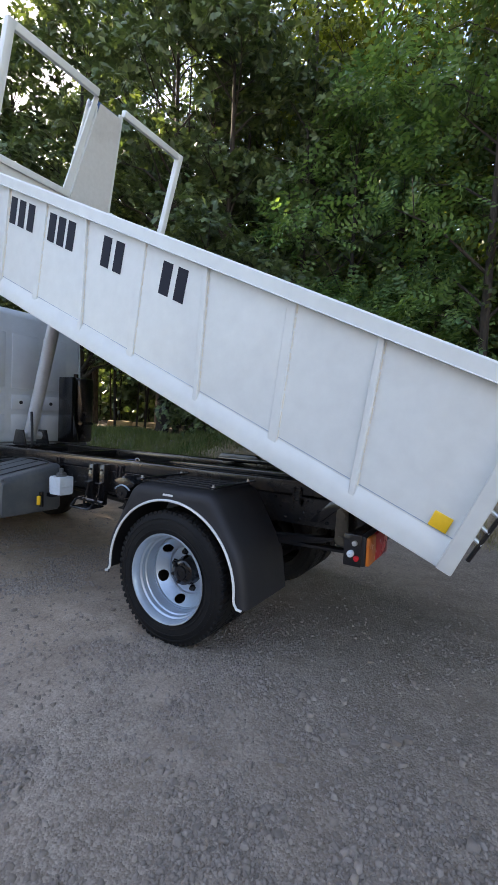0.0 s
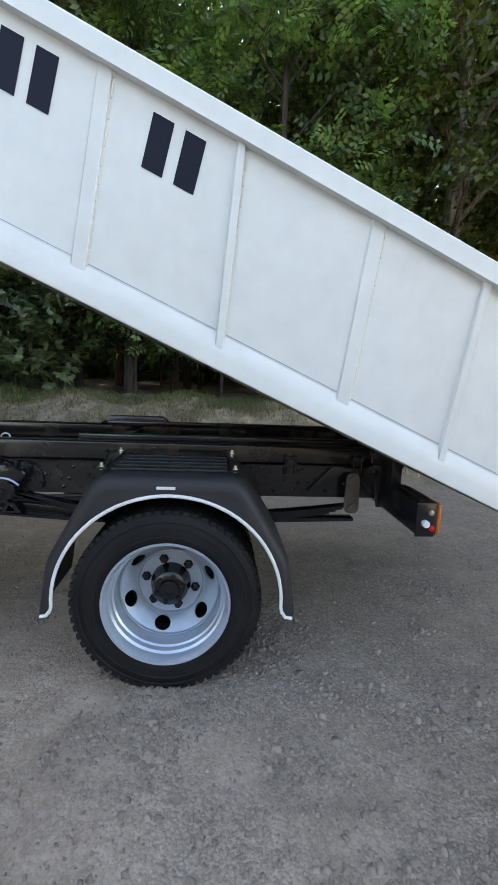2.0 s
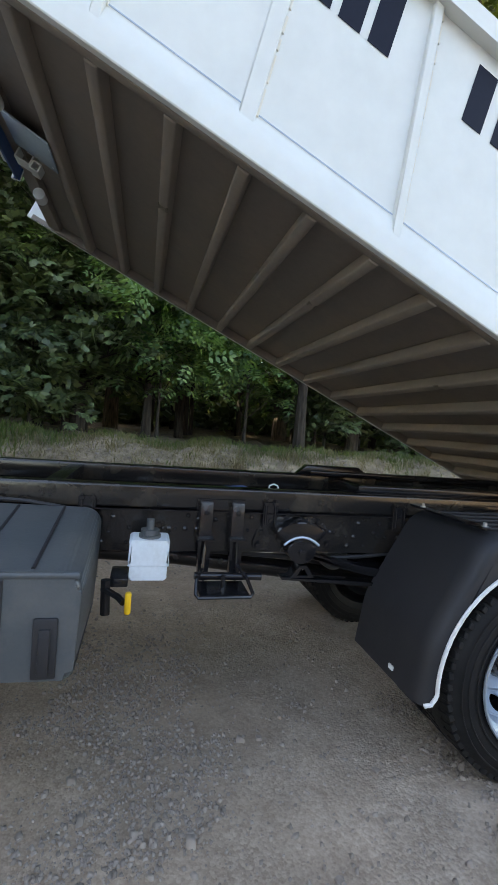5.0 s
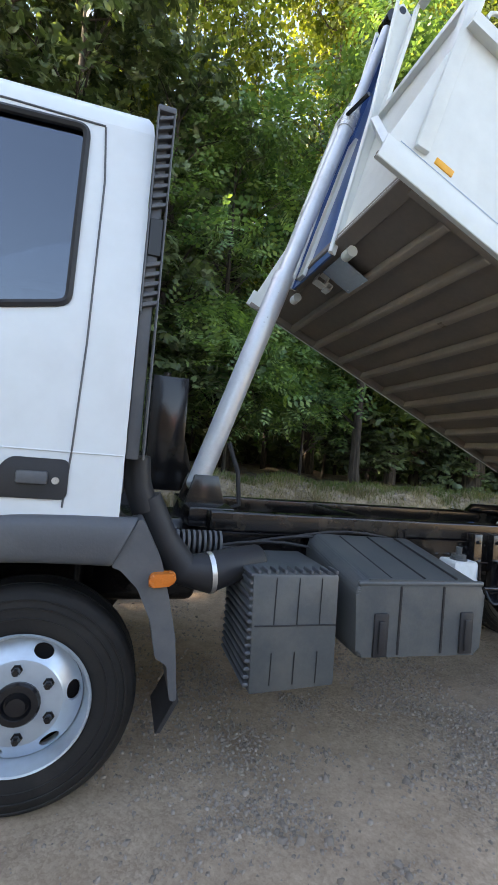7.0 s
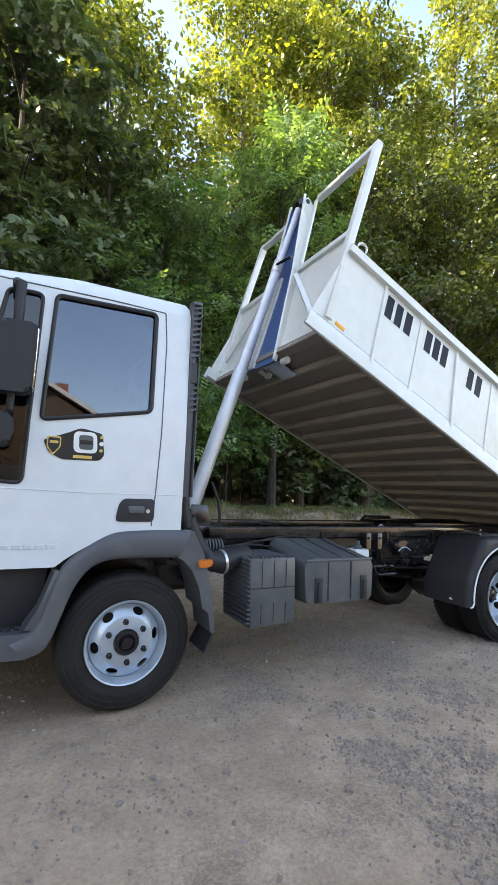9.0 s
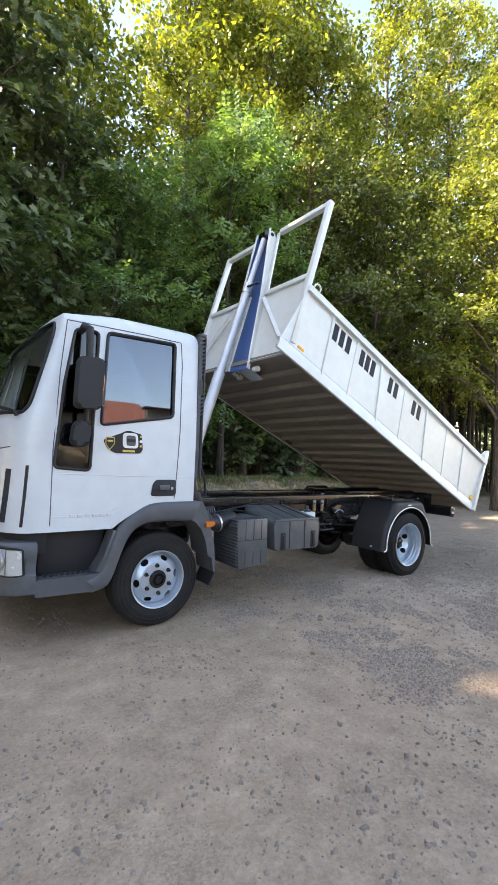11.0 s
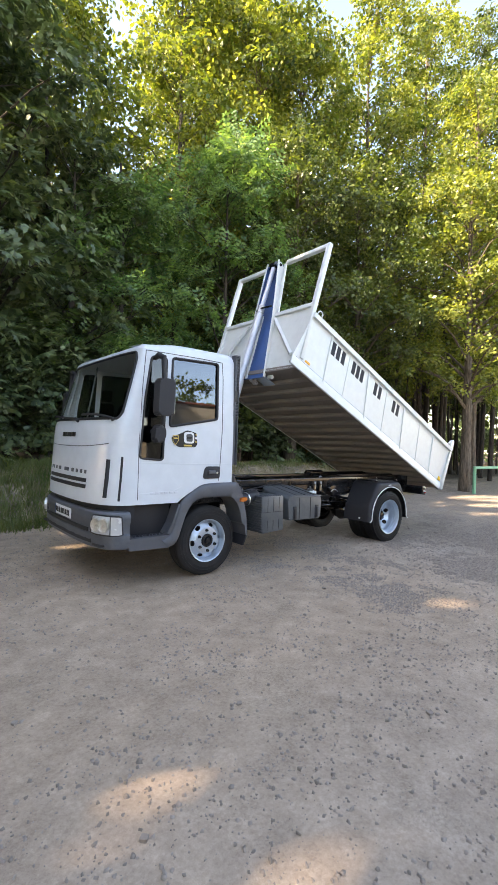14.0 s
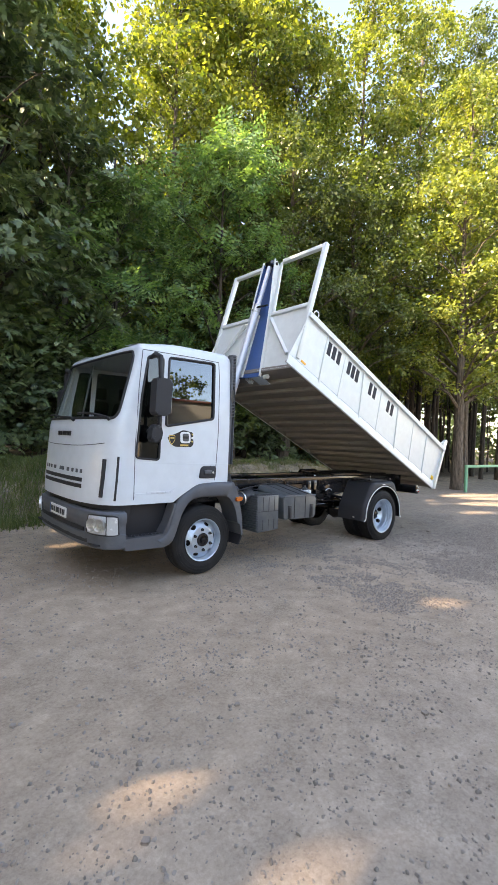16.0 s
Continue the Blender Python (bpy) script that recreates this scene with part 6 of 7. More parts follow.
    part("mirror_housing", prism(bmesh.new(), rounded([(-4.57, 1.885), (-4.39, 1.885), (-4.38, 2.265), (-4.56, 2.265)], 0.035), *sorted((s * 1.118, s * 1.245)), 0.024, 4), PLASTICDARK, mir, "scuffed black mirror housing")
    part("mirror_glass", boxed(-4.388, -4.376, *sorted((s * 1.125, s * 1.237)), 1.91, 2.24, 0.004, 1), MIRROR, mir, "mirror glass")
    part("wide_mirror", prism(bmesh.new(), rounded([(-4.58, 1.615), (-4.475, 1.60), (-4.445, 1.70), (-4.475, 1.79), (-4.565, 1.78)], 0.035, 6), *sorted((s * 1.105, s * 1.205)), 0.03, 5), PLASTICDARK, mir, "small black wide-angle mirror")


for side in (-1, 1):
    cab_side(side)

# door emblem: plain shapes
yk = -half_width(1.55) - 0.003
def emblem(name, pts, depth, mat, label=""):
    return part(name, prism(bmesh.new(), pts, yk - depth, yk, 0.0), mat, truck, label)
emblem("emblem_swoosh", rounded([(-4.255, 1.60), (-4.12, 1.655), (-4.06, 1.685), (-4.02, 1.68), (-3.93, 1.66), (-3.915, 1.53), (-3.94, 1.50), (-4.15, 1.495), (-4.22, 1.53)], 0.02), 0.002, BLACKVINYL, "black vinyl emblem on the door")
emblem("emblem_ring", rounded([(-4.095, 1.665), (-3.965, 1.665), (-3.955, 1.54), (-4.09, 1.54)], 0.035), 0.004, PLATE)
emblem("emblem_core", rounded([(-4.065, 1.645), (-3.985, 1.645), (-3.98, 1.56), (-4.06, 1.56)], 0.02), 0.006, TANKGREY)
emblem("emblem_bar", [(-4.06, 1.59), (-3.985, 1.59), (-3.985, 1.615), (-4.06, 1.615)], 0.008, BLACKVINYL)
emblem("emblem_bar", [(-4.09, 1.507), (-3.985, 1.507), (-3.985, 1.525), (-4.09, 1.525)], 0.004, GOLD, "gold bar")
emblem("emblem_shield", rounded([(-4.235, 1.625), (-4.16, 1.625), (-4.16, 1.565), (-4.20, 1.515), (-4.235, 1.565)], 0.012), 0.004, GOLD, "gold shield shape")
emblem("emblem_shield", rounded([(-4.228, 1.617), (-4.167, 1.617), (-4.167, 1.567), (-4.20, 1.527), (-4.228, 1.567)], 0.010), 0.006, BLACKVINYL)
emblem("emblem_bar", rounded([(-4.22, 1.585), (-4.175, 1.585), (-4.175, 1.60), (-4.22, 1.60)], 0.005), 0.008, GOLD)
emblem("emblem_dot", circle_loop(-3.935, 1.60, 0.013, 16), 0.004, PLATE)
for z in (1.64, 1.56):
    emblem("emblem_dot", circle_loop(-3.935, z, 0.010, 12), 0.004, GOLD)

# rear wall of the cab and air grille behind the driver's door
rear = part("cab_rear", boxed(XB - 0.03, XB, -0.93, 0.985, 1.05, 2.56, 0.01), WHITE, truck, "grey-white rear wall of the cab with stamped panels")
for y in (-0.62, -0.21, 0.21, 0.62):
    for z0, z1 in ((1.15, 1.38), (1.44, 1.62), (1.70, 2.35)):
        part("stamped_panel", boxed(XB - 0.004, XB + 0.008, y - 0.17, y + 0.17, z0, z1, 0.006, 2), WHITE, rear)
    part("rubber_plug", tube(bmesh.new(), [(XB, y - 0.05, 1.53), (XB + 0.014, y - 0.05, 1.53)], 0.022, 14), PLASTICDARK, rear)
grl = part("air_grille", boxed(XB + 0.002, XB + 0.050, -1.015, -0.945, 1.30, 2.62, 0.006, 2), PLASTIC, truck, "tall grey louvred air intake behind the cab")
part("grille_frame", boxed(XB + 0.002, XB + 0.010, -1.035, -1.015, 1.84, 2.62, 0.003, 1), PLASTIC, grl)
part("grille_frame", boxed(XB + 0.062, XB + 0.070, -1.035, -0.955, 1.30, 2.60, 0.003, 1), PLASTIC, grl)
part("grille_frame", boxed(XB + 0.002, XB + 0.070, -1.035, -0.955, 2.60, 2.625, 0.006, 2), PLASTIC, grl)
for k in range(20):
    z = 1.86 + 0.037 * k
    if 2.04 < z < 2.20 or z > 2.57:
        continue
    part("louvre", prism(bmesh.new(), [(XB + 0.010, z), (XB + 0.062, z + 0.018), (XB + 0.062, z + 0.033), (XB + 0.010, z + 0.015)], -1.033, -0.99, 0.002, 1), PLASTIC, grl)
part("dark_opening", boxed(XB + 0.012, XB + 0.060, -1.024, -0.99, 2.06, 2.20, 0.002, 1), BLACKVINYL, grl)
part("bellows", tube(bmesh.new(), [(XB + 0.05, -0.88, 1.31), (XB + 0.06, -0.87, 1.2), (XB + 0.10, -0.86, 1.1)], [0.05, 0.055, 0.055], 16), PLASTICDARK, truck)

# bumper
def bump_point(f, z, off=0.0):
    hw, d = 1.055 + off, 0.40 + off
    a = f * math.pi / 2
    n = 2.0 / 3.2
    return Vector((XS - 0.08 - (d - 0.08) * abs(math.cos(a)) ** n, hw * math.copysign(abs(math.sin(a)) ** n, a), z))
bm = bmesh.new()
prof = [(0.46, -0.05), (0.44, -0.02), (0.455, 0.0), (0.56, 0.014), (0.585, 0.010), (0.60, -0.004), (0.66, -0.004), (0.70, 0.0), (0.715, 0.010), (0.77, 0.012), (0.80, 0.004), (0.818, -0.018), (0.825, -0.10)]
FB = steps(-1, 1, 44)
rows = [[bm.verts.new(bump_point(f, z, o)) for f in FB] for z, o in prof]
for i in range(len(prof) - 1):
    for j in range(len(FB) - 1):
        bm.faces.new((rows[i][j], rows[i][j + 1], rows[i + 1][j + 1], rows[i + 1][j]))
bumper = part("bumper", bm, BUMPERGREY, truck, "grey-black plastic front bumper")
def bump_patch(name, f0, f1, z0, z1, off, mat, parent, label="", thick=0.01, n=8):
    bm = bmesh.new()
    rows = [[bm.verts.new(bump_point(f, z, off)) for f in steps(f0, f1, n)] for z in steps(z0, z1, 2)]
    for i in range(2):
        for j in range(n):
            bm.faces.new((rows[i][j], rows[i][j + 1], rows[i + 1][j + 1], rows[i + 1][j]))
    bmesh.ops.recalc_face_normals(bm, faces=bm.faces)
    bmesh.ops.solidify(bm, geom=list(bm.faces), thickness=thick)
    return part(name, bm, mat, parent, label)
for s in (-1, 1):
    def on_lamp(u, v, off):
        """A point on the lamp: u across it, outwards, v upwards, both -1 to 1; its corners are rounded."""
        k = 1 - 0.10 * (abs(u) ** 6) * (abs(v) ** 2)
        return bump_point(s * (0.665 + 0.255 * u * (1 - 0.04 * v)), 0.688 + 0.096 * v * k, off)
    def lamp_sheet(name, u0, u1, v0, v1, off, mat, label="", thick=0.006, grow=0.0):
        bm = bmesh.new()
        us, vs = steps(u0, u1, 14), steps(v0, v1, 8)
        layers = [[[bm.verts.new(on_lamp(u * (1 + grow), v * (1 + 2 * grow), o)) for u in us] for v in vs] for o in (off, off - thick)]
        for rows in layers:
            for ra, rb in zip(rows, rows[1:]):
                for i in range(14):
                    bm.faces.new((ra[i], ra[i + 1], rb[i + 1], rb[i]))
        rims = [rows[0] + [r[-1] for r in rows[1:]] + rows[-1][-2::-1] + [r[0] for r in rows[-2:0:-1]] for rows in layers]
        for i in range(len(rims[0])):
            j = (i + 1) % len(rims[0])
            bm.faces.new((rims[0][i], rims[0][j], rims[1][j], rims[1][i]))
        bmesh.ops.recalc_face_normals(bm, faces=bm.faces)
        return part(name, bm, mat, bumper, label)
    lamp_sheet("headlight", -1, 1, -1, 1, 0.015, PLASTICDARK, "rectangular headlight in a dark bezel", 0.02, 0.05)
    lamp_sheet("reflector", -0.97, 0.22, -0.94, 0.94, 0.019, TUBEPAINT, "bright ribbed headlight reflector")
    lamp_sheet("indicator", 0.30, 0.97, -0.94, 0.94, 0.030, LAMPWHITE, "clear indicator lens")
    for u in (-0.66, -0.18):
        p, q, r = on_lamp(u, 0, 0.020), on_lamp(u + 0.05, 0, 0.020), on_lamp(u, 0.2, 0.020)
        side, up = (q - p).normalized(), (r - p).normalized()
        out = side.cross(up).normalized()
        out = -out if out.x > 0 else out
        bm = bmesh.new()
        ring = [(0.070, 0.0), (0.068, 0.022), (0.062, 0.022), (0.050, 0.010), (0.028, 0.003), (0.013, 0.003), (0.012, 0.016), (0.001, 0.019)]
        loops = [[bm.verts.new(p + out * h + (side * math.cos(a) + up * math.sin(a)) * rad) for a in steps(0, 2 * math.pi, 20)[:-1]] for rad, h in ring]
        for la, lb in zip(loops, loops[1:]):
            for k in range(20):
                bm.faces.new((la[k], la[(k + 1) % 20], lb[(k + 1) % 20], lb[k]))
        part("lamp_bowl", bm, CHROME, bumper, "polished round lamp bowl")
    gl = lamp_sheet("lens", -0.98, 0.26, -0.97, 0.97, 0.048, LENS, "clear lens", 0.003)
    gl.visible_shadow = False
bump_patch("intake_slot", -0.34, 0.34, 0.60, 0.64, 0.015, PLASTICDARK, bumper)
bump_patch("lower_slot", -0.4, 0.4, 0.49, 0.55, 0.010, PLASTICDARK, bumper)
bump_patch("number_plate", -0.068, 0.068, 0.665, 0.775, 0.022, PLATE, bumper, "white plate with dark bars")
for k in range(7):
    bump_patch("plate_bar", -0.053 + 0.0165 * k, -0.043 + 0.0165 * k, 0.69, 0.75, 0.025, BLACKVINYL, bumper, "", 0.004, 2)
bump_patch("plate_band", 0.060, 0.067, 0.668, 0.772, 0.025, BLUE, bumper, "", 0.004, 2)
part("bumper_floor", boxed(-4.98, -4.68, -0.95, 0.95, 0.47, 0.49), PLASTICDARK, bumper)

# cab inside
for s in (-1, 1):
    bm = bmesh.new()
    rows = [[bm.verts.new(front_point(s * q, z, -0.05)) for q in (0.80, 0.86, 0.92, 0.98)] for z in steps(1.66, 2.48, 6)]
    for ra, rb in zip(rows, rows[1:]):
        for k in range(3):
            bm.faces.new((ra[k], ra[k + 1], rb[k + 1], rb[k]))
    bmesh.ops.recalc_face_normals(bm, faces=bm.faces)
    bmesh.ops.solidify(bm, geom=list(bm.faces), thickness=0.012)
    part("pillar_trim", bm, LINING, truck, "pale grey inner pillar trim")
part("cab_floor", boxed(-4.74, XB - 0.03, -0.95, 0.95, 1.02, 1.06), DASH, truck)
part("cab_headlining", boxed(-4.60, XB - 0.04, -0.86, 0.86, 2.50, 2.512), LINING, truck, "pale headlining")
part("cab_rear_lining", boxed(XB - 0.05, XB - 0.034, -0.88, 0.88, 1.08, 2.50), LINING, truck, "pale rear lining")
bm = prism(bmesh.new(), rounded([(-4.86, 1.20), (-4.50, 1.20), (-4.46, 1.55), (-4.56, 1.72), (-4.84, 1.74)], 0.05), -0.70, 0.70, 0.02, 2)
part("dashboard", bm, DASH, truck, "grey dashboard")
for y in (-0.50, 0.45):
    st = part("seat_base", boxed(-4.15, -3.65, y - 0.25, y + 0.25, 1.12, 1.50, 0.05, 3), SEAT, truck, "grey cloth cab seat")
    part("seat_back", prism(bmesh.new(), rounded([(-3.74, 1.46), (-3.60, 1.46), (-3.50, 2.05), (-3.62, 2.07)], 0.05), y - 0.24, y + 0.24, 0.03, 2), SEAT, st)
    part("head_rest", boxed(-3.62, -3.50, y - 0.13, y + 0.13, 2.10, 2.30, 0.04, 3), SEAT, st)
bm = bmesh.new()
wheel_m = Matrix.Translation((-4.36, -0.50, 1.68)) @ Matrix.Rotation(radians(-38), 4, "Y")
circ = [wheel_m @ Vector((0.21 * math.cos(a), 0.21 * math.sin(a), 0)) for a in steps(0, 2 * math.pi, 32)]
tube(bm, circ, 0.016, 10)
for a in (0.4, 2.74, 4.71):
    tube(bm, [wheel_m @ Vector((0, 0, -0.02)), wheel_m @ Vector((0.2 * math.cos(a), 0.2 * math.sin(a), 0))], 0.014, 8)
tube(bm, [wheel_m @ Vector((0, 0, 0.0)), wheel_m @ Vector((0, 0, -0.35))], 0.035, 12)
part("steering_wheel", bm, PLASTICDARK, truck, "black steering wheel")
# thin rod put in for a faint upright reflection in the windscreen
part("sun_pole", tube(bmesh.new(), [(-4.70, 0.30, 1.75), (-4.58, 0.30, 2.46)], 0.011, 8), TANKGREY, truck)

# ---- trees ----
def unit_rows(v):
    return v / np.maximum(1e-6, np.linalg.norm(v, axis=1, keepdims=True))


def leaf_template(kind):
    """Small meshes of flat leaves: triangles, with x along the spray, z its upper side."""
    V, F = [], []
    def leaf(o, d, n, length, width):
        d, n = np.array(d, float), np.array(n, float)
        d /= np.linalg.norm(d)
        side = np.cross(n, d)
        side /= np.linalg.norm(side)
        n = np.cross(d, side)
        o = np.array(o, float)
        k = len(V)
        V.extend([o, o + d * length * 0.45 + side * width * 0.5 - n * 0.10 * width, o + d * length - n * 0.12 * length, o + d * length * 0.45 - side * width * 0.5 - n * 0.10 * width])
        F.extend([(k, k + 1, k + 2), (k, k + 2, k + 3)])
    if kind == "feather":
        n = 4
        for i in range(n):
            x = 0.06 + 0.20 * i / (n - 1)
            sag = -0.10 * (x / 0.26) ** 2 * 0.26
            w = 0.052 * (1.0 - 0.3 * abs(i / (n - 1) - 0.4))
            for s in (-1, 1):
                leaf((x, 0, sag), (0.35, s, -0.12), (0, 0, 1), 0.085, w)
        leaf((0.265, 0, -0.03), (1, 0, -0.3), (0, 0, 1), 0.075, 0.042)
    elif kind == "broad":
        rs = np.random.default_rng(3)
        for i in range(6):
            a = -1.5 + 3.0 * i / 5
            leaf((0.02 * i, 0.02 * math.sin(a), 0), (math.cos(a) + 0.25, math.sin(a), -0.30 + 0.1 * rs.normal()), (0.1 * rs.normal(), 0.1 * rs.normal(), 1), 0.125 + 0.02 * rs.normal(), 0.062)
    elif kind == "fine":
        rs = np.random.default_rng(8)
        for i in range(9):
            a = rs.uniform(-1.9, 1.9)
            leaf((0.030 * i, 0.03 * rs.normal(), 0.015 * rs.normal()), (math.cos(a), math.sin(a), -0.35 + 0.3 * rs.normal()), (0.5 * rs.normal(), 0.5 * rs.normal(), 1), 0.075 + 0.012 * rs.normal(), 0.048)
    else:  # coarse, for what stands far off
        rs = np.random.default_rng(9)
        for i in range(6):
            a = rs.uniform(-2.4, 2.4)
            leaf((0.06 * i, 0.08 * rs.normal(), 0.05 * rs.normal()), (math.cos(a), math.sin(a), -0.3 + 0.4 * rs.normal()), (0.6 * rs.normal(), 0.6 * rs.normal(), 1), 0.17, 0.12)
    return np.array(V), np.array(F)


TEMPLATES = {k: leaf_template(k) for k in ("feather", "broad", "fine", "coarse")}


def spray_leaves(points, outward, kind, scale, rng, droop=0.15):
    """Puts a leaf spray at every point, growing outward, upper side to the sky."""
    V, F = TEMPLATES[kind]
    n = len(points)
    d = unit_rows(outward + rng.normal(0, 0.45, (n, 3)) + np.array([0, 0, -droop]))
    up = unit_rows(np.array([0, 0, 0.62]) + 0.85 * outward + rng.normal(0, 0.28, (n, 3)))
    side = unit_rows(np.cross(up, d))
    up = np.cross(d, side)
    s = scale * rng.uniform(0.7, 1.25, (n, 1, 1))
    P = points[:, None, :] + s * (V[None, :, :1] * d[:, None, :] + V[None, :, 1:2] * side[:, None, :] + V[None, :, 2:] * up[:, None, :])
    faces = (F[None] + (np.arange(n) * len(V))[:, None, None]).reshape(-1, 3)
    return P.reshape(-1, 3), faces


def lobes_of(rng, base, height, low, radius, count, sway=0.0):
    """Clumps that make up a crown: centres and radii inside an egg-shaped envelope."""
    out = []
    for k in range(count):
        t = (k + rng.uniform(0.1, 0.9)) / count
        z = low + (height - low) * t
        env = radius * (0.35 + 0.75 * math.sin(math.pi * min(1, 0.18 + 0.80 * t)) ** 0.8)
        a = 2.4 * k + rng.uniform(-0.6, 0.6)
        r = env * rng.uniform(0.35, 0.95)
        out.append((base[0] + r * math.cos(a) + sway * t, base[1] + r * math.sin(a), base[2] + z, rng.uniform(0.36, 0.84) * (0.55 + 0.28 * radius ** 0.5)))
    return out


def crown_points(rng, lobes, per_lobe):
    """Points on the upper and outer shells of the clumps, thinned unevenly."""
    P, N = [], []
    for x, y, z, r in lobes:
        n = max(8, int(per_lobe * r * r))
        v = unit_rows(rng.normal(size=(n, 3)))
        v[:, 2] = np.where(v[:, 2] < -0.35, -v[:, 2], v[:, 2])
        rad = r * (0.62 + 0.45 * rng.random((n, 1)) ** 0.6)
        lump = 1 + 0.22 * np.sin(4.0 * v[:, :1] + x * 3) * np.sin(5.0 * v[:, 1:2] + y * 2) + 0.15 * np.sin(9 * v[:, 2:] + z)
        p = np.array([x, y, z]) + v * rad * lump * np.array([1.15, 1.15, 0.62])
        keep = np.sin(p[:, 0] * 5.1 + z) * np.sin(p[:, 1] * 4.3 + x) * np.sin(p[:, 2] * 5.7) > -0.30 + 0.1 * rng.normal(size=n)
        P.append(p[keep])
        N.append(v[keep])
    return np.concatenate(P), np.concatenate(N)


def limb_mesh(bm, rng, base, height, thick, lobes, lean=(0, 0), twigs=3):
    top = Vector((base[0] + lean[0], base[1] + lean[1], base[2] + height))
    b = Vector(base)
    pts, rr = [], []
    n = 9
    for i in range(n + 1):
        t = i / n
        p = b.lerp(top, t)
        p.x += 0.10 * math.sin(3.1 * t + base[0]) * t * height * 0.12
        p.y += 0.10 * math.sin(2.3 * t + base[1] * 2) * t * height * 0.12
        if i == 0:
            p.z -= 0.15
        pts.append(p)
        rr.append(thick * (1.25 if i == 0 else 1.0) * (1 - 0.82 * t))
    tube(bm, pts, rr, 10)
    for x, y, z, r in lobes:
        t = min(0.92, max(0.12, (z - base[2] - 0.6 * math.hypot(x - base[0], y - base[1])) / height))
        i = int(t * n)
        s = pts[i].lerp(pts[min(n, i + 1)], t * n - i)
        e = Vector((x, y, z))
        mid = s.lerp(e, 0.5) + Vector((rng.uniform(-0.1, 0.1), rng.uniform(-0.1, 0.1), 0.12 * (e - s).length))
        r0 = max(0.012, 0.42 * thick * (1 - 0.75 * t))
        tube(bm, [s, mid, e], [r0, r0 * 0.6, r0 * 0.2], 6)
        for k in range(twigs):
            q = e + Vector((rng.uniform(-1, 1), rng.uniform(-1, 1), rng.uniform(-0.2, 0.8))) * r * 0.8
            tube(bm, [mid.lerp(e, 0.5), q], [r0 * 0.3, 0.004], 4)


def tree(name, x, y, height, low, radius, count, per_lobe, kind, scale, leaf_mat, bark_mat, thick, label, seed, lean=(0, 0), sway=0.0, group="trees at the edge of the wood", drop=None):
    rng = np.random.default_rng(seed)
    z = float(ground_height(x, y))
    root = new(name)
    root.location = (x, y, z)
    tagged(root, label, "tree", group)
    lobes = lobes_of(rng, (0, 0, 0), height, low, radius, int(count * 0.72), sway)
    if drop:
        lobes = [l for l in lobes if not drop(l[0] + x, l[1] + y, l[2] + z)]
    bm = bmesh.new()
    limb_mesh(bm, random.Random(seed), (0, 0, 0), height * 0.93, thick, lobes, lean, 0 if kind == "coarse" else 3)
    part("trunk", bm, bark_mat, root)
    P, N = crown_points(rng, lobes, per_lobe * 1.5)
    V, F = spray_leaves(P, N, kind, scale, rng)
    if drop:
        leaves = V.reshape(-1, 4, 3)
        leaves = leaves[~beam_mask(leaves.mean(1) + np.array([x, y, z]))]
        V = leaves.reshape(-1, 3)
        F = (np.array([[0, 1, 2], [0, 2, 3]])[None] + (np.arange(len(leaves)) * 4)[:, None, None]).reshape(-1, 3)
    raw_mesh("crown", V, F, leaf_mat, root, smooth=False)
    return root

# gaps in the crowns through which the sun reaches the yard
SUNSPOTS = ((-5.66, -3.58, 0.11), (-5.57, -3.63, 0.09), (-6.0, -3.66, 0.12), (-5.36, -4.32, 0.17), (-4.88, -4.68, 0.17), (-4.69, -2.29, 0.10), (-5.19, -2.10, 0.065), (-2.1, -3.18, 0.14), (-3.0, -2.67, 0.06), (9.6, 1.2, 0.9), (7.4, 0.3, 0.45), (5.2, -0.35, 0.30), (-10.8, 9.4, 0.8), (-4.49, 1.23, 0.13))


def in_gap(x, y, z, slack=0.0):
    if -9 < x < 9 and 0 < y < 5.2 and z < 4.6:
        return True  # nothing hangs low over the bank
    for sx, sy, r in SUNSPOTS:
        d = Vector((x - sx, y - sy, z))
        if (d - TO_SUN * d.dot(TO_SUN)).length < r + slack:
            return True
    return False


def beam_mask(P):
    """True for the points that stand in one of the sun's gaps."""
    hit = np.zeros(len(P), bool)
    to_sun = np.array(TO_SUN)
    for sx, sy, r in SUNSPOTS:
        d = P - np.array([sx, sy, 0.0])
        d = d - np.outer(d @ to_sun, to_sun)
        hit |= np.linalg.norm(d, axis=1) < r + 0.03
    return hit


# ---- the edge of the wood, front row from the cab's side to past the tail ----
DARK = "dark green broad-leaved tree in shade on the bank"
FEATHER = "feather-leaved bright green young tree on the bank"
GOLDEN = "tall yellow-green tree with sunlit crown"
MID = "mid-green leafy tree at the edge of the wood"
tree("tree", -13.0, 5.6, 12.0, 0.8, 2.7, 90, 125, "broad", 1.8, LEAFDARK, BARKDARK, 0.17, DARK, 11, drop=in_gap)
tree("tree", -10.0, 6.2, 12.5, 2.0, 2.6, 84, 130, "broad", 1.7, LEAFDARK, BARKDARK, 0.17, DARK, 12, drop=in_gap)
tree("tree", -6.6, 6.3, 12.0, 1.6, 2.3, 66, 170, "broad", 1.6, LEAFDARK, BARKDARK, 0.16, DARK, 13, drop=in_gap)
tree("tree", -4.9, 6.5, 11.0, 0.5, 2.1, 70, 210, "broad", 1.5, LEAFDARK, BARKDARK, 0.15, DARK, 14, drop=in_gap)
tree("tree", -2.9, 6.8, 8.5, 0.9, 1.7, 48, 220, "broad", 1.4, LEAFDARK, BARKDARK, 0.13, DARK, 15, drop=in_gap)
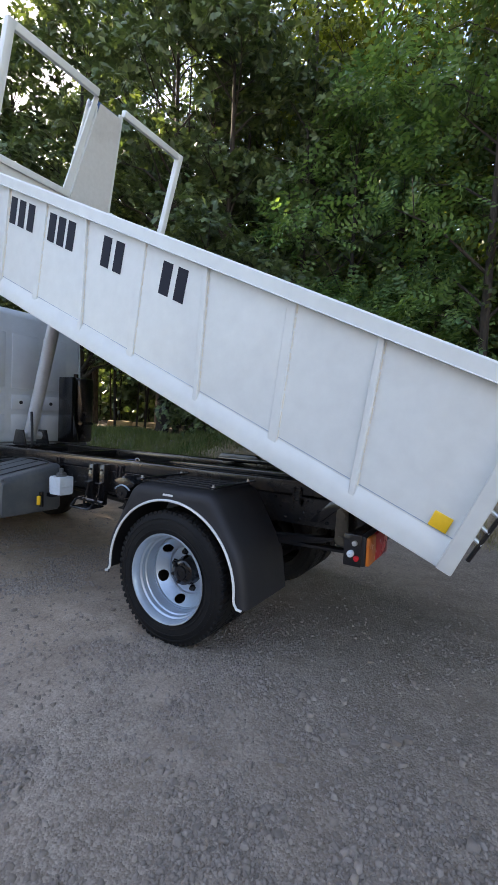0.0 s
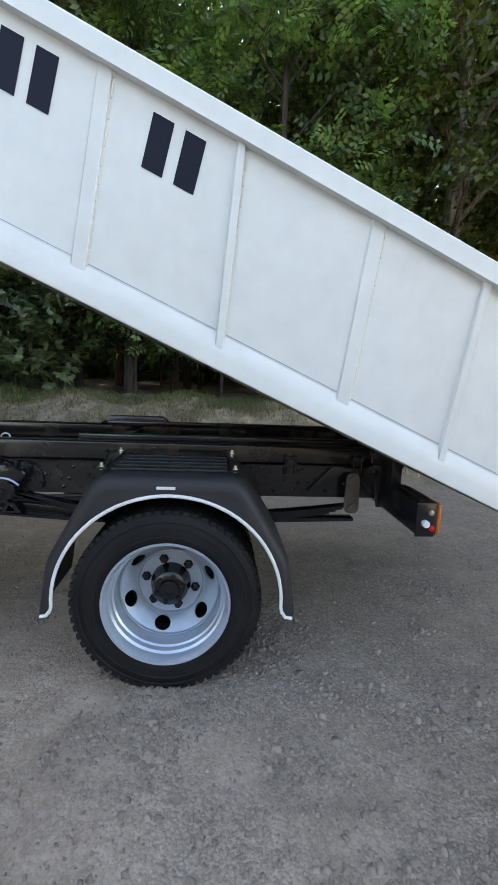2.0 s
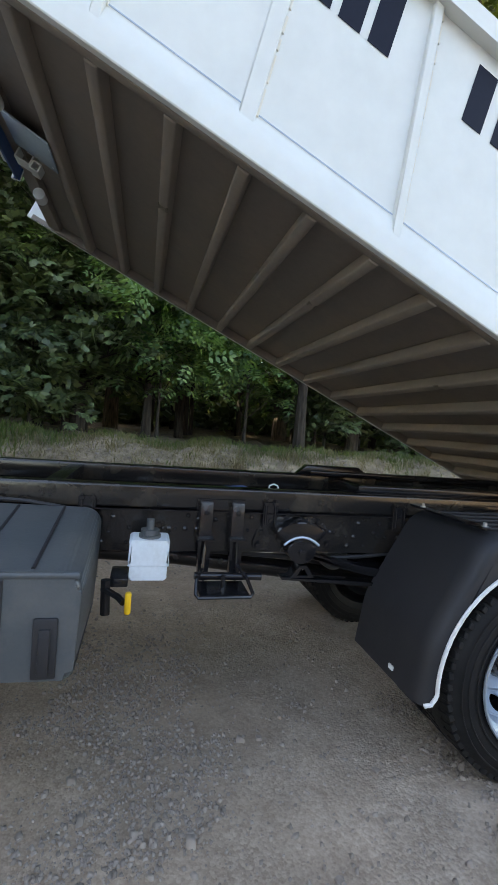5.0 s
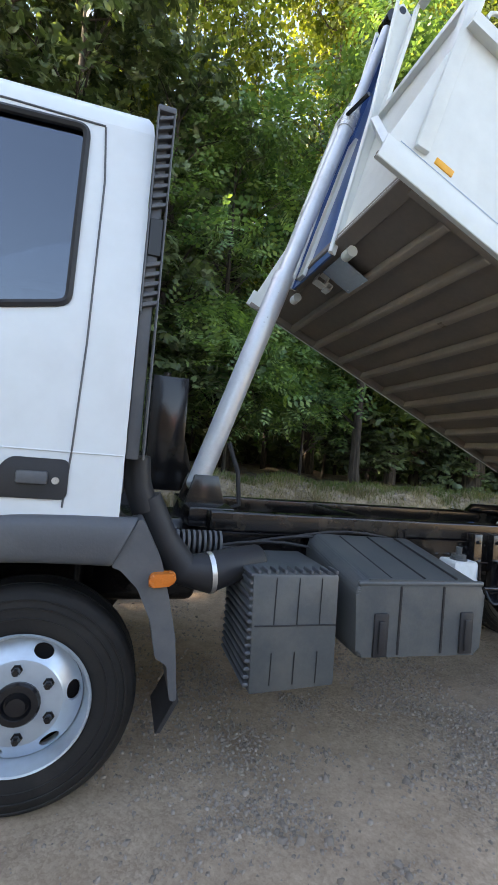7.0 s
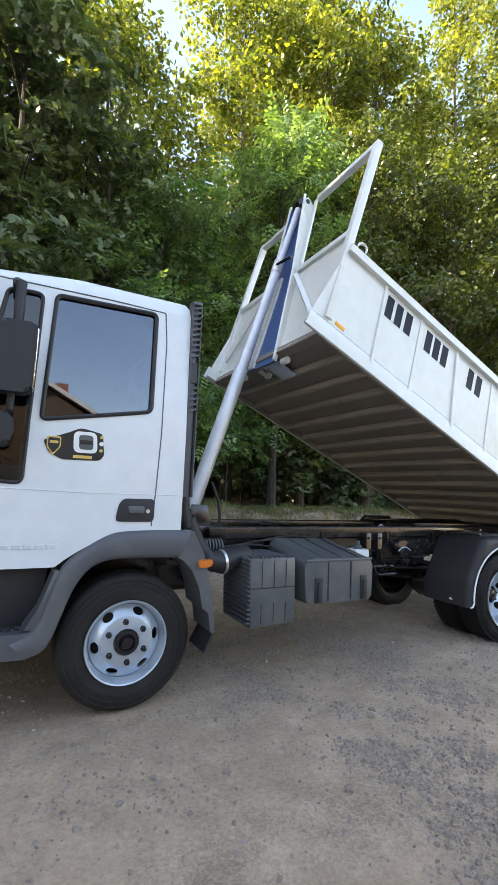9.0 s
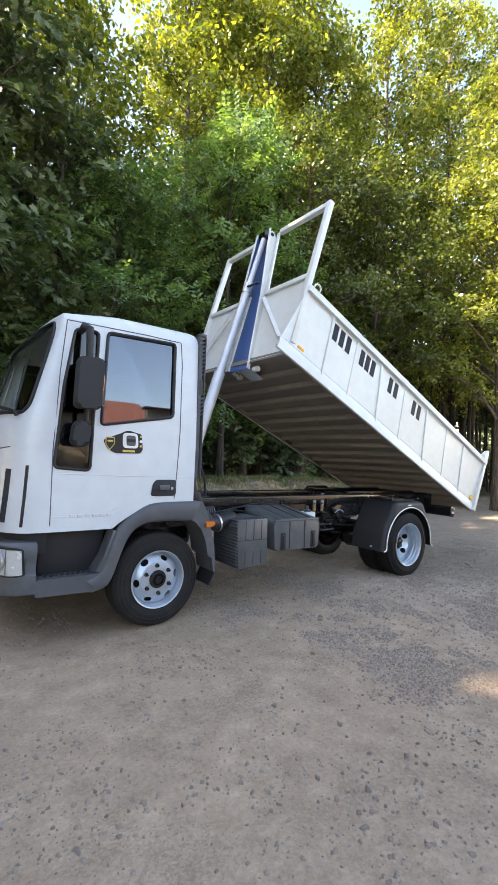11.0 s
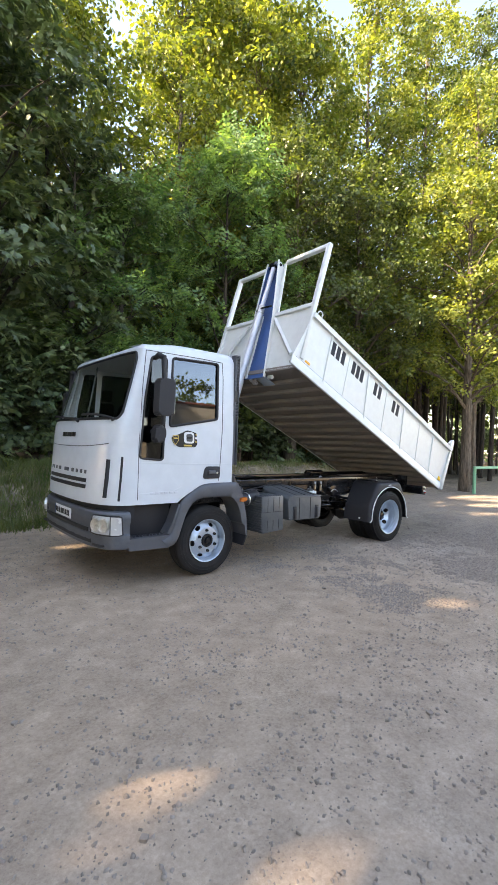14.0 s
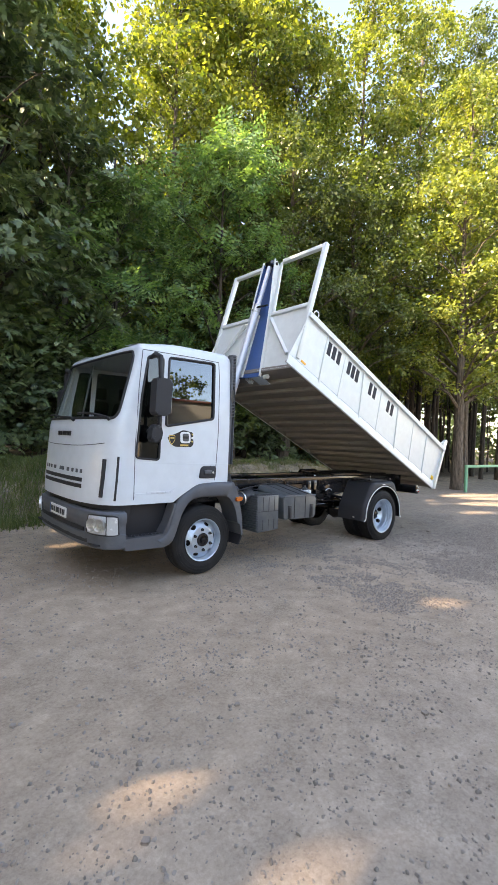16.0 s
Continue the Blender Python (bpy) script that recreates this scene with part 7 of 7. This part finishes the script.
tree("tree", -1.6, 6.6, 7.2, 1.2, 2.0, 46, 150, "feather", 1.55, LEAFROBINIA, BARKDARK, 0.09, FEATHER, 16, drop=in_gap)
tree("tree", 1.2, 5.6, 9.4, 1.5, 2.0, 54, 150, "feather", 1.55, LEAFROBINIA, BARKDARK, 0.10, FEATHER, 17, drop=in_gap)
tree("tree", 2.9, 6.9, 10.5, 1.8, 1.9, 54, 170, "fine", 1.65, LEAFMID, BARK, 0.13, MID, 18, drop=in_gap)
tree("tree", 4.6, 6.05, 11.5, 2.2, 2.2, 60, 160, "fine", 1.7, LEAFMID, BARK, 0.22, MID, 19, drop=in_gap)
tree("tree", 8.0, 5.9, 12.5, 2.6, 2.3, 62, 130, "fine", 1.9, LEAFMID, BARK, 0.17, MID, 20, drop=in_gap)
tree("tree", 11.2, 2.9, 13.0, 3.6, 2.6, 62, 120, "fine", 2.0, LEAFYELLOW, BARK, 0.21, GOLDEN, 21, drop=in_gap)
tree("tree", 14.5, 4.2, 19.0, 4.0, 2.7, 60, 100, "fine", 2.2, LEAFYELLOW, BARK, 0.24, GOLDEN, 22, drop=in_gap)
tree("tree", 18.5, 4.0, 23.0, 3.6, 2.8, 56, 90, "fine", 2.4, LEAFMID, BARK, 0.24, MID, 23, drop=in_gap)
tree("tree", 23.0, 3.0, 25.0, 1.6, 3.0, 52, 80, "fine", 2.6, LEAFMID, BARK, 0.24, MID, 24, drop=in_gap)
# second row, taller
for k, (x, y, h, mat, lab) in enumerate(((-15, 11, 16, LEAFDARK, DARK), (-10.5, 10.5, 16, LEAFDARK, DARK), (-6.0, 10.8, 15.5, LEAFMID, MID), (-2.6, 11, 16.0, LEAFYELLOW, GOLDEN),
                                         (2.3, 10.6, 20, LEAFYELLOW, GOLDEN), (5.6, 9.6, 21, LEAFYELLOW, GOLDEN), (8.4, 9.8, 21, LEAFYELLOW, GOLDEN), (12.5, 9.0, 25, LEAFYELLOW, GOLDEN), (16.8, 8.2, 27, LEAFYELLOW, GOLDEN), (22, 8.0, 28, LEAFMID, MID), (28, 6.0, 30, LEAFMID, MID),
                                         (6.5, 14.5, 24, LEAFYELLOW, GOLDEN), (11, 14.5, 25, LEAFMID, MID), (16, 14, 26, LEAFYELLOW, GOLDEN), (22, 13, 27, LEAFMID, MID), (5.2, 15.5, 23, LEAFMID, MID))):
    tree("tree", x, y, h, 4.0, 2.7, 70, 105, "fine", 2.6, mat, BARK, 0.19, lab, 40 + k, drop=in_gap)
# undergrowth at the wood's edge
def shrub(x, y, h, r, seed, mat=LEAFDARK, kind="broad", label="low dark green shrub at the wood's edge"):
    return tree("shrub", x, y, h, 0.25, r, 14, 300, kind, 1.15, mat, BARKDARK, 0.03, label, seed, group="shrubs at the wood's edge")
for k, (x, y, h, r) in enumerate(((-5.3, 5.7, 1.6, 0.8), (-3.55, 5.9, 1.7, 0.6), (1.9, 6.6, 1.2, 0.5), (3.9, 6.4, 1.5, 0.7), (5.6, 5.9, 1.4, 0.7), (7.0, 6.4, 1.6, 0.9))):
    shrub(x, y, h, r, 70 + k)
shrub(6.3, 5.2, 3.6, 0.9, 90, LEAFRUST, "fine", "shrub with rusty yellow leaves")

# low boughs that hang over the bank
for k, (x, y, h, r, mat, kind) in enumerate(((-5.8, 5.9, 3.4, 1.2, LEAFDARK, "broad"), (-4.7, 5.9, 3.2, 1.2, LEAFDARK, "broad"), (-3.1, 6.1, 3.2, 1.1, LEAFDARK, "broad"),
                                              (-1.4, 5.8, 3.0, 1.1, LEAFROBINIA, "feather"), (0.3, 5.9, 3.2, 1.1, LEAFROBINIA, "feather"), (2.2, 6.4, 3.4, 1.2, LEAFMID, "broad"), (4.3, 6.0, 3.4, 1.2, LEAFMID, "broad"))):
    tree("sapling", x, y + 0.4, h, 0.95, r, 22, 230 if kind == "broad" else 150, kind, 1.35, mat, BARKDARK, 0.035, "leafy sapling hanging over the bank", 170 + k, group="saplings on the bank")

# the deeper wood: slim trunks and a closed canopy behind
rng = np.random.default_rng(77)
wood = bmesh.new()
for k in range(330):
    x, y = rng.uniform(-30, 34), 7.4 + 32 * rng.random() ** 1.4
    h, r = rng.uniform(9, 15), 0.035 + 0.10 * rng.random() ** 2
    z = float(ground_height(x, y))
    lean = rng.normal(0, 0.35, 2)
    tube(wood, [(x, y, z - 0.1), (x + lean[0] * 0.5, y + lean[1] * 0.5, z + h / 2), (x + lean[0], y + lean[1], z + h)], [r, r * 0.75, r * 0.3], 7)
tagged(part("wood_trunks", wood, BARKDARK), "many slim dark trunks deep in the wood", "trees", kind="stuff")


def canopy(name, count, xr, yr, zr, mat, scale, seed, label):
    rng = np.random.default_rng(seed)
    lob = [(rng.uniform(*xr), rng.uniform(*yr), rng.uniform(*zr), rng.uniform(0.9, 1.8)) for _ in range(count)]
    lob = [l for l in lob if not in_gap(*l[:3], 1.0)]
    P, N = crown_points(rng, lob, 22)
    V, F = spray_leaves(P, N, "coarse", scale, rng)
    tagged(raw_mesh(name, V, F, mat, smooth=False), label, "foliage", kind="stuff")


canopy("wood_canopy", 210, (-34, 42), (13, 22), (5.5, 14.5), LEAFMID, 2.0, 101, "closed green canopy deep in the wood")
canopy("wood_canopy", 240, (-40, 48), (24, 34), (2.5, 13), LEAFDARK, 2.6, 102, "closed green canopy deep in the wood")
# extra leaf layer added to keep light from above off the trunks
canopy("wood_canopy", 150, (-24, 26), (9.5, 21), (6.5, 10.5), LEAFDARK, 2.0, 107, "closed green canopy deep in the wood")
canopy("wood_undergrowth", 260, (-26, 14), (17, 30), (0.3, 4.5), LEAFDARK, 2.6, 108, "dark undergrowth among the trunks")
canopy("wood_undergrowth", 200, (-30, 36), (14, 26), (0.3, 3.2), LEAFDARK, 2.4, 106, "dark undergrowth among the trunks")
canopy("far_thicket", 190, (-48, 56), (36, 44), (0.2, 12), LEAFMID, 3.2, 103, "thicket at the far end of the wood")

canopy("far_thicket", 170, (44, 62), (-6, 36), (0.3, 15), LEAFDARK, 3.0, 104, "thicket at the far end of the wood")
canopy("wood_canopy", 110, (24, 44), (6, 13), (4.5, 16), LEAFMID, 2.4, 105, "closed green canopy deep in the wood")
rng = np.random.default_rng(79)
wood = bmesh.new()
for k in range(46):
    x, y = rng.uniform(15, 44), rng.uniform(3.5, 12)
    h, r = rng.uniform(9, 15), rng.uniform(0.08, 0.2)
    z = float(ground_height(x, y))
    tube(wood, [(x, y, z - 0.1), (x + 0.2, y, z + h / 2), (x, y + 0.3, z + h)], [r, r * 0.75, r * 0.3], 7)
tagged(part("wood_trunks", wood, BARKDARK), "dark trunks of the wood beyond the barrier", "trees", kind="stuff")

# bank grass: straw on the slope, green along its top and by the cab
def grass_patch(name, gxs, gys, lo, hi, width, splay, mat, seed, label):
    rng = np.random.default_rng(seed)
    n = len(gxs)
    gz = ground_height(gxs, gys)
    hgt = rng.uniform(lo, hi, n)
    a = rng.uniform(0, 6.283, n)
    side = np.stack([width * np.cos(a), width * np.sin(a), 0 * a], 1)
    bx, by = rng.normal(0, splay, n), rng.normal(0, splay, n)
    base = np.stack([gxs, gys, gz - 0.01], 1)
    tip = base + np.stack([bx, by, hgt], 1)
    midp = base + np.stack([bx * 0.35, by * 0.35, hgt * 0.62], 1)
    V = np.stack([base - side, base + side, midp + side * 0.8, tip, midp - side * 0.8], 1).reshape(-1, 3)
    F = (np.array([[0, 1, 2], [0, 2, 4], [4, 2, 3]])[None] + (np.arange(n) * 5)[:, None, None]).reshape(-1, 3)
    tagged(raw_mesh(name, V, F, mat, smooth=False), label, "grass", kind="stuff")


def tufts(rng, n, xr, yr, spread, per):
    cx, cy = rng.uniform(*xr, n), rng.uniform(*yr, n)
    return np.repeat(cx, per) + rng.normal(0, spread, n * per), np.repeat(cy, per) + rng.normal(0, spread, n * per)


rng = np.random.default_rng(12)
sx, sy = tufts(rng, 1700, (-4.5, 8), (3.0, 5.0), 0.08, 14)
grass_patch("grass", sx, sy, 0.02, 0.075, 0.004, 0.06, STRAW, 13, "thin dry straw grass on the bank")
sx, sy = tufts(rng, 300, (-4.5, 8), (3.1, 5.1), 0.06, 30)
grass_patch("grass", sx, sy, 0.06, 0.17, 0.004, 0.07, STRAW, 19, "rough dry tufts on the bank")
sx, sy = tufts(rng, 900, (-8, 7), (4.65, 5.8), 0.10, 14)
grass_patch("grass", sx, sy, 0.04, 0.16, 0.0045, 0.05, GRASS, 14, "green grass along the top of the bank")
sx, sy = tufts(rng, 1700, (-12, -3.4), (2.7, 5.6), 0.13, 18)
grass_patch("grass", sx, sy, 0.07, 0.22, 0.007, 0.07, GRASS, 15, "green grass on the bank beside the cab")
sx, sy = tufts(rng, 110, (-3.6, 6), (3.2, 4.8), 0.09, 22)
grass_patch("grass", sx, sy, 0.03, 0.10, 0.0045, 0.05, GRASS, 16, "scattered green tufts on the bank")

# ---- off to the west and behind: unseen trees added to shade the yard, a sheet fence and a house ----
for k, (x, y, h) in enumerate(((-22.5, 7.5, 17), (-22, 4.0, 17.5), (-22.6, 0.8, 17.5), (-22, -2.2, 17.5), (-22.5, -5.2, 17), (-23, -8.4, 17), (-24, -12, 16), (-26.5, 5.5, 19), (-26.5, 2.2, 19), (-26.8, -1.0, 19), (-26.5, -4.2, 18.5), (-27, -8, 18), (-28, -12, 18), (-31, 0, 20), (-31, 5, 20), (-31, -5, 20))):
    tree("tree", x, y, h, 1.5, 3.3, 80, 60, "coarse", 2.4, LEAFMID, BARK, 0.22, "unseen leafy tree added west of the yard for its shade", 120 + k, group="trees beside the yard", drop=in_gap)

# gate rail by the far tree
post = part("barrier_post", tube(bmesh.new(), [(10.55, 2.25, -0.2), (10.55, 2.25, 1.02)], 0.06, 14), GREENPAINT)
tagged(post, "green painted steel barrier post beside the tree", "post")
part("barrier_rail", boxed(10.55, 16.5, 2.21, 2.29, 0.92, 1.02, 0.01), GREENPAINT, post, "pale green rail in sunlight")
rng = np.random.default_rng(31)

def board_fence():
    f = part("sheet_fence", boxed(-34, 22, -19.06, -19.0, 0.0, 2.1), BEIGE)
    tagged(f, "long beige metal sheet fence across the yard", "fence")
    for k in range(57):
        part("fence_rib", boxed(-34 + k, -33.94 + k, -19.0, -18.97, 0.02, 2.1), BEIGE, f)
    return f
board_fence()

def house(x, y, w, d, h, roof_h, walls, turned=False):
    root = new("house")
    root.location = (x, y, 0)
    root.rotation_euler.z = math.pi / 2 if turned else 0.0
    tagged(root, "house with a red sheet roof behind the fence", "house", "houses across the yard")
    part("wall", prism(bmesh.new(), [(-w / 2, 0), (w / 2, 0), (w / 2, h), (0, h + roof_h), (-w / 2, h)], -d / 2, d / 2), walls, root)
    for q in (-1, 1):
        part("roof", prism(bmesh.new(), [(0, h + roof_h), (q * (w / 2 + 0.6), h - 0.6 * roof_h * 2 / w), (q * (w / 2 + 0.6), h - 0.6 * roof_h * 2 / w + 0.16), (0, h + roof_h + 0.16)], -d / 2 - 0.5, d / 2 + 0.5), ROOFRED, root)
        part("barge_board", prism(bmesh.new(), [(0, h + roof_h - 0.06), (q * (w / 2 + 0.6), h - 0.6 * roof_h * 2 / w - 0.06), (q * (w / 2 + 0.6), h - 0.6 * roof_h * 2 / w + 0.18), (0, h + roof_h + 0.18)], d / 2 + 0.503, d / 2 + 0.54), PLATE, root, "white barge board")
    part("chimney", boxed(w * 0.2, w * 0.2 + 0.7, -0.35, 0.35, h + roof_h * 0.3, h + roof_h * 1.25), ROOFRED, root)
    for dx in (-w * 0.28, w * 0.22):
        for z in (1.2, 4.4):
            if z + 1.6 < h:
                win = part("window", boxed(dx - 0.6, dx + 0.6, d / 2 + 0.002, d / 2 + 0.05, z, z + 1.4), PLATE, root)
                part("pane", boxed(dx - 0.52, dx + 0.52, d / 2 + 0.05, d / 2 + 0.06, z + 0.08, z + 1.32), BLACKVINYL, win)
house(-4.3, -27.5, 9.5, 8, 6.3, 2.6, DARKBOARD)
house(4.6, -34, 7, 10, 6.2, 2.2, PLASTER, True)
house(-25, -34, 10, 8, 3.2, 2.6, PLASTER)
garage = part("garage_wall", boxed(0.6, 15, -11.2, -11.0, 0.0, 3.8), BEIGE)
tagged(garage, "plain beige wall of a shed across the yard", "shed wall")
part("coping", boxed(0.5, 15.1, -11.25, -10.95, 3.8, 3.87), ROOFRED, garage)
for k, (x, y, h) in enumerate(((-9.5, -24, 6), (-19, -24, 6.0), (12, -26, 8))):
    tree("tree", x, y, h, 1.2, 2.0, 26, 70, "coarse", 1.5, LEAFMID, BARK, 0.15, "leafy garden tree behind the fence", 140 + k, group="garden trees")

# sawn logs in the clearing
for k, (x, y, l, r) in enumerate(((-11.6, 9.3, 0.9, 0.14), (-10.4, 9.5, 1.0, 0.10), (-9.6, 9.2, 0.9, 0.06))):
    z = float(ground_height(x, y)) + r
    lg = part("log", tube(bmesh.new(), [(x - l / 2, y, z), (x + l / 2, y + 0.3, z)], r, 14), LOGWOOD)
    tagged(lg, "pale sawn log lying in the wood clearing", "log", "logs")
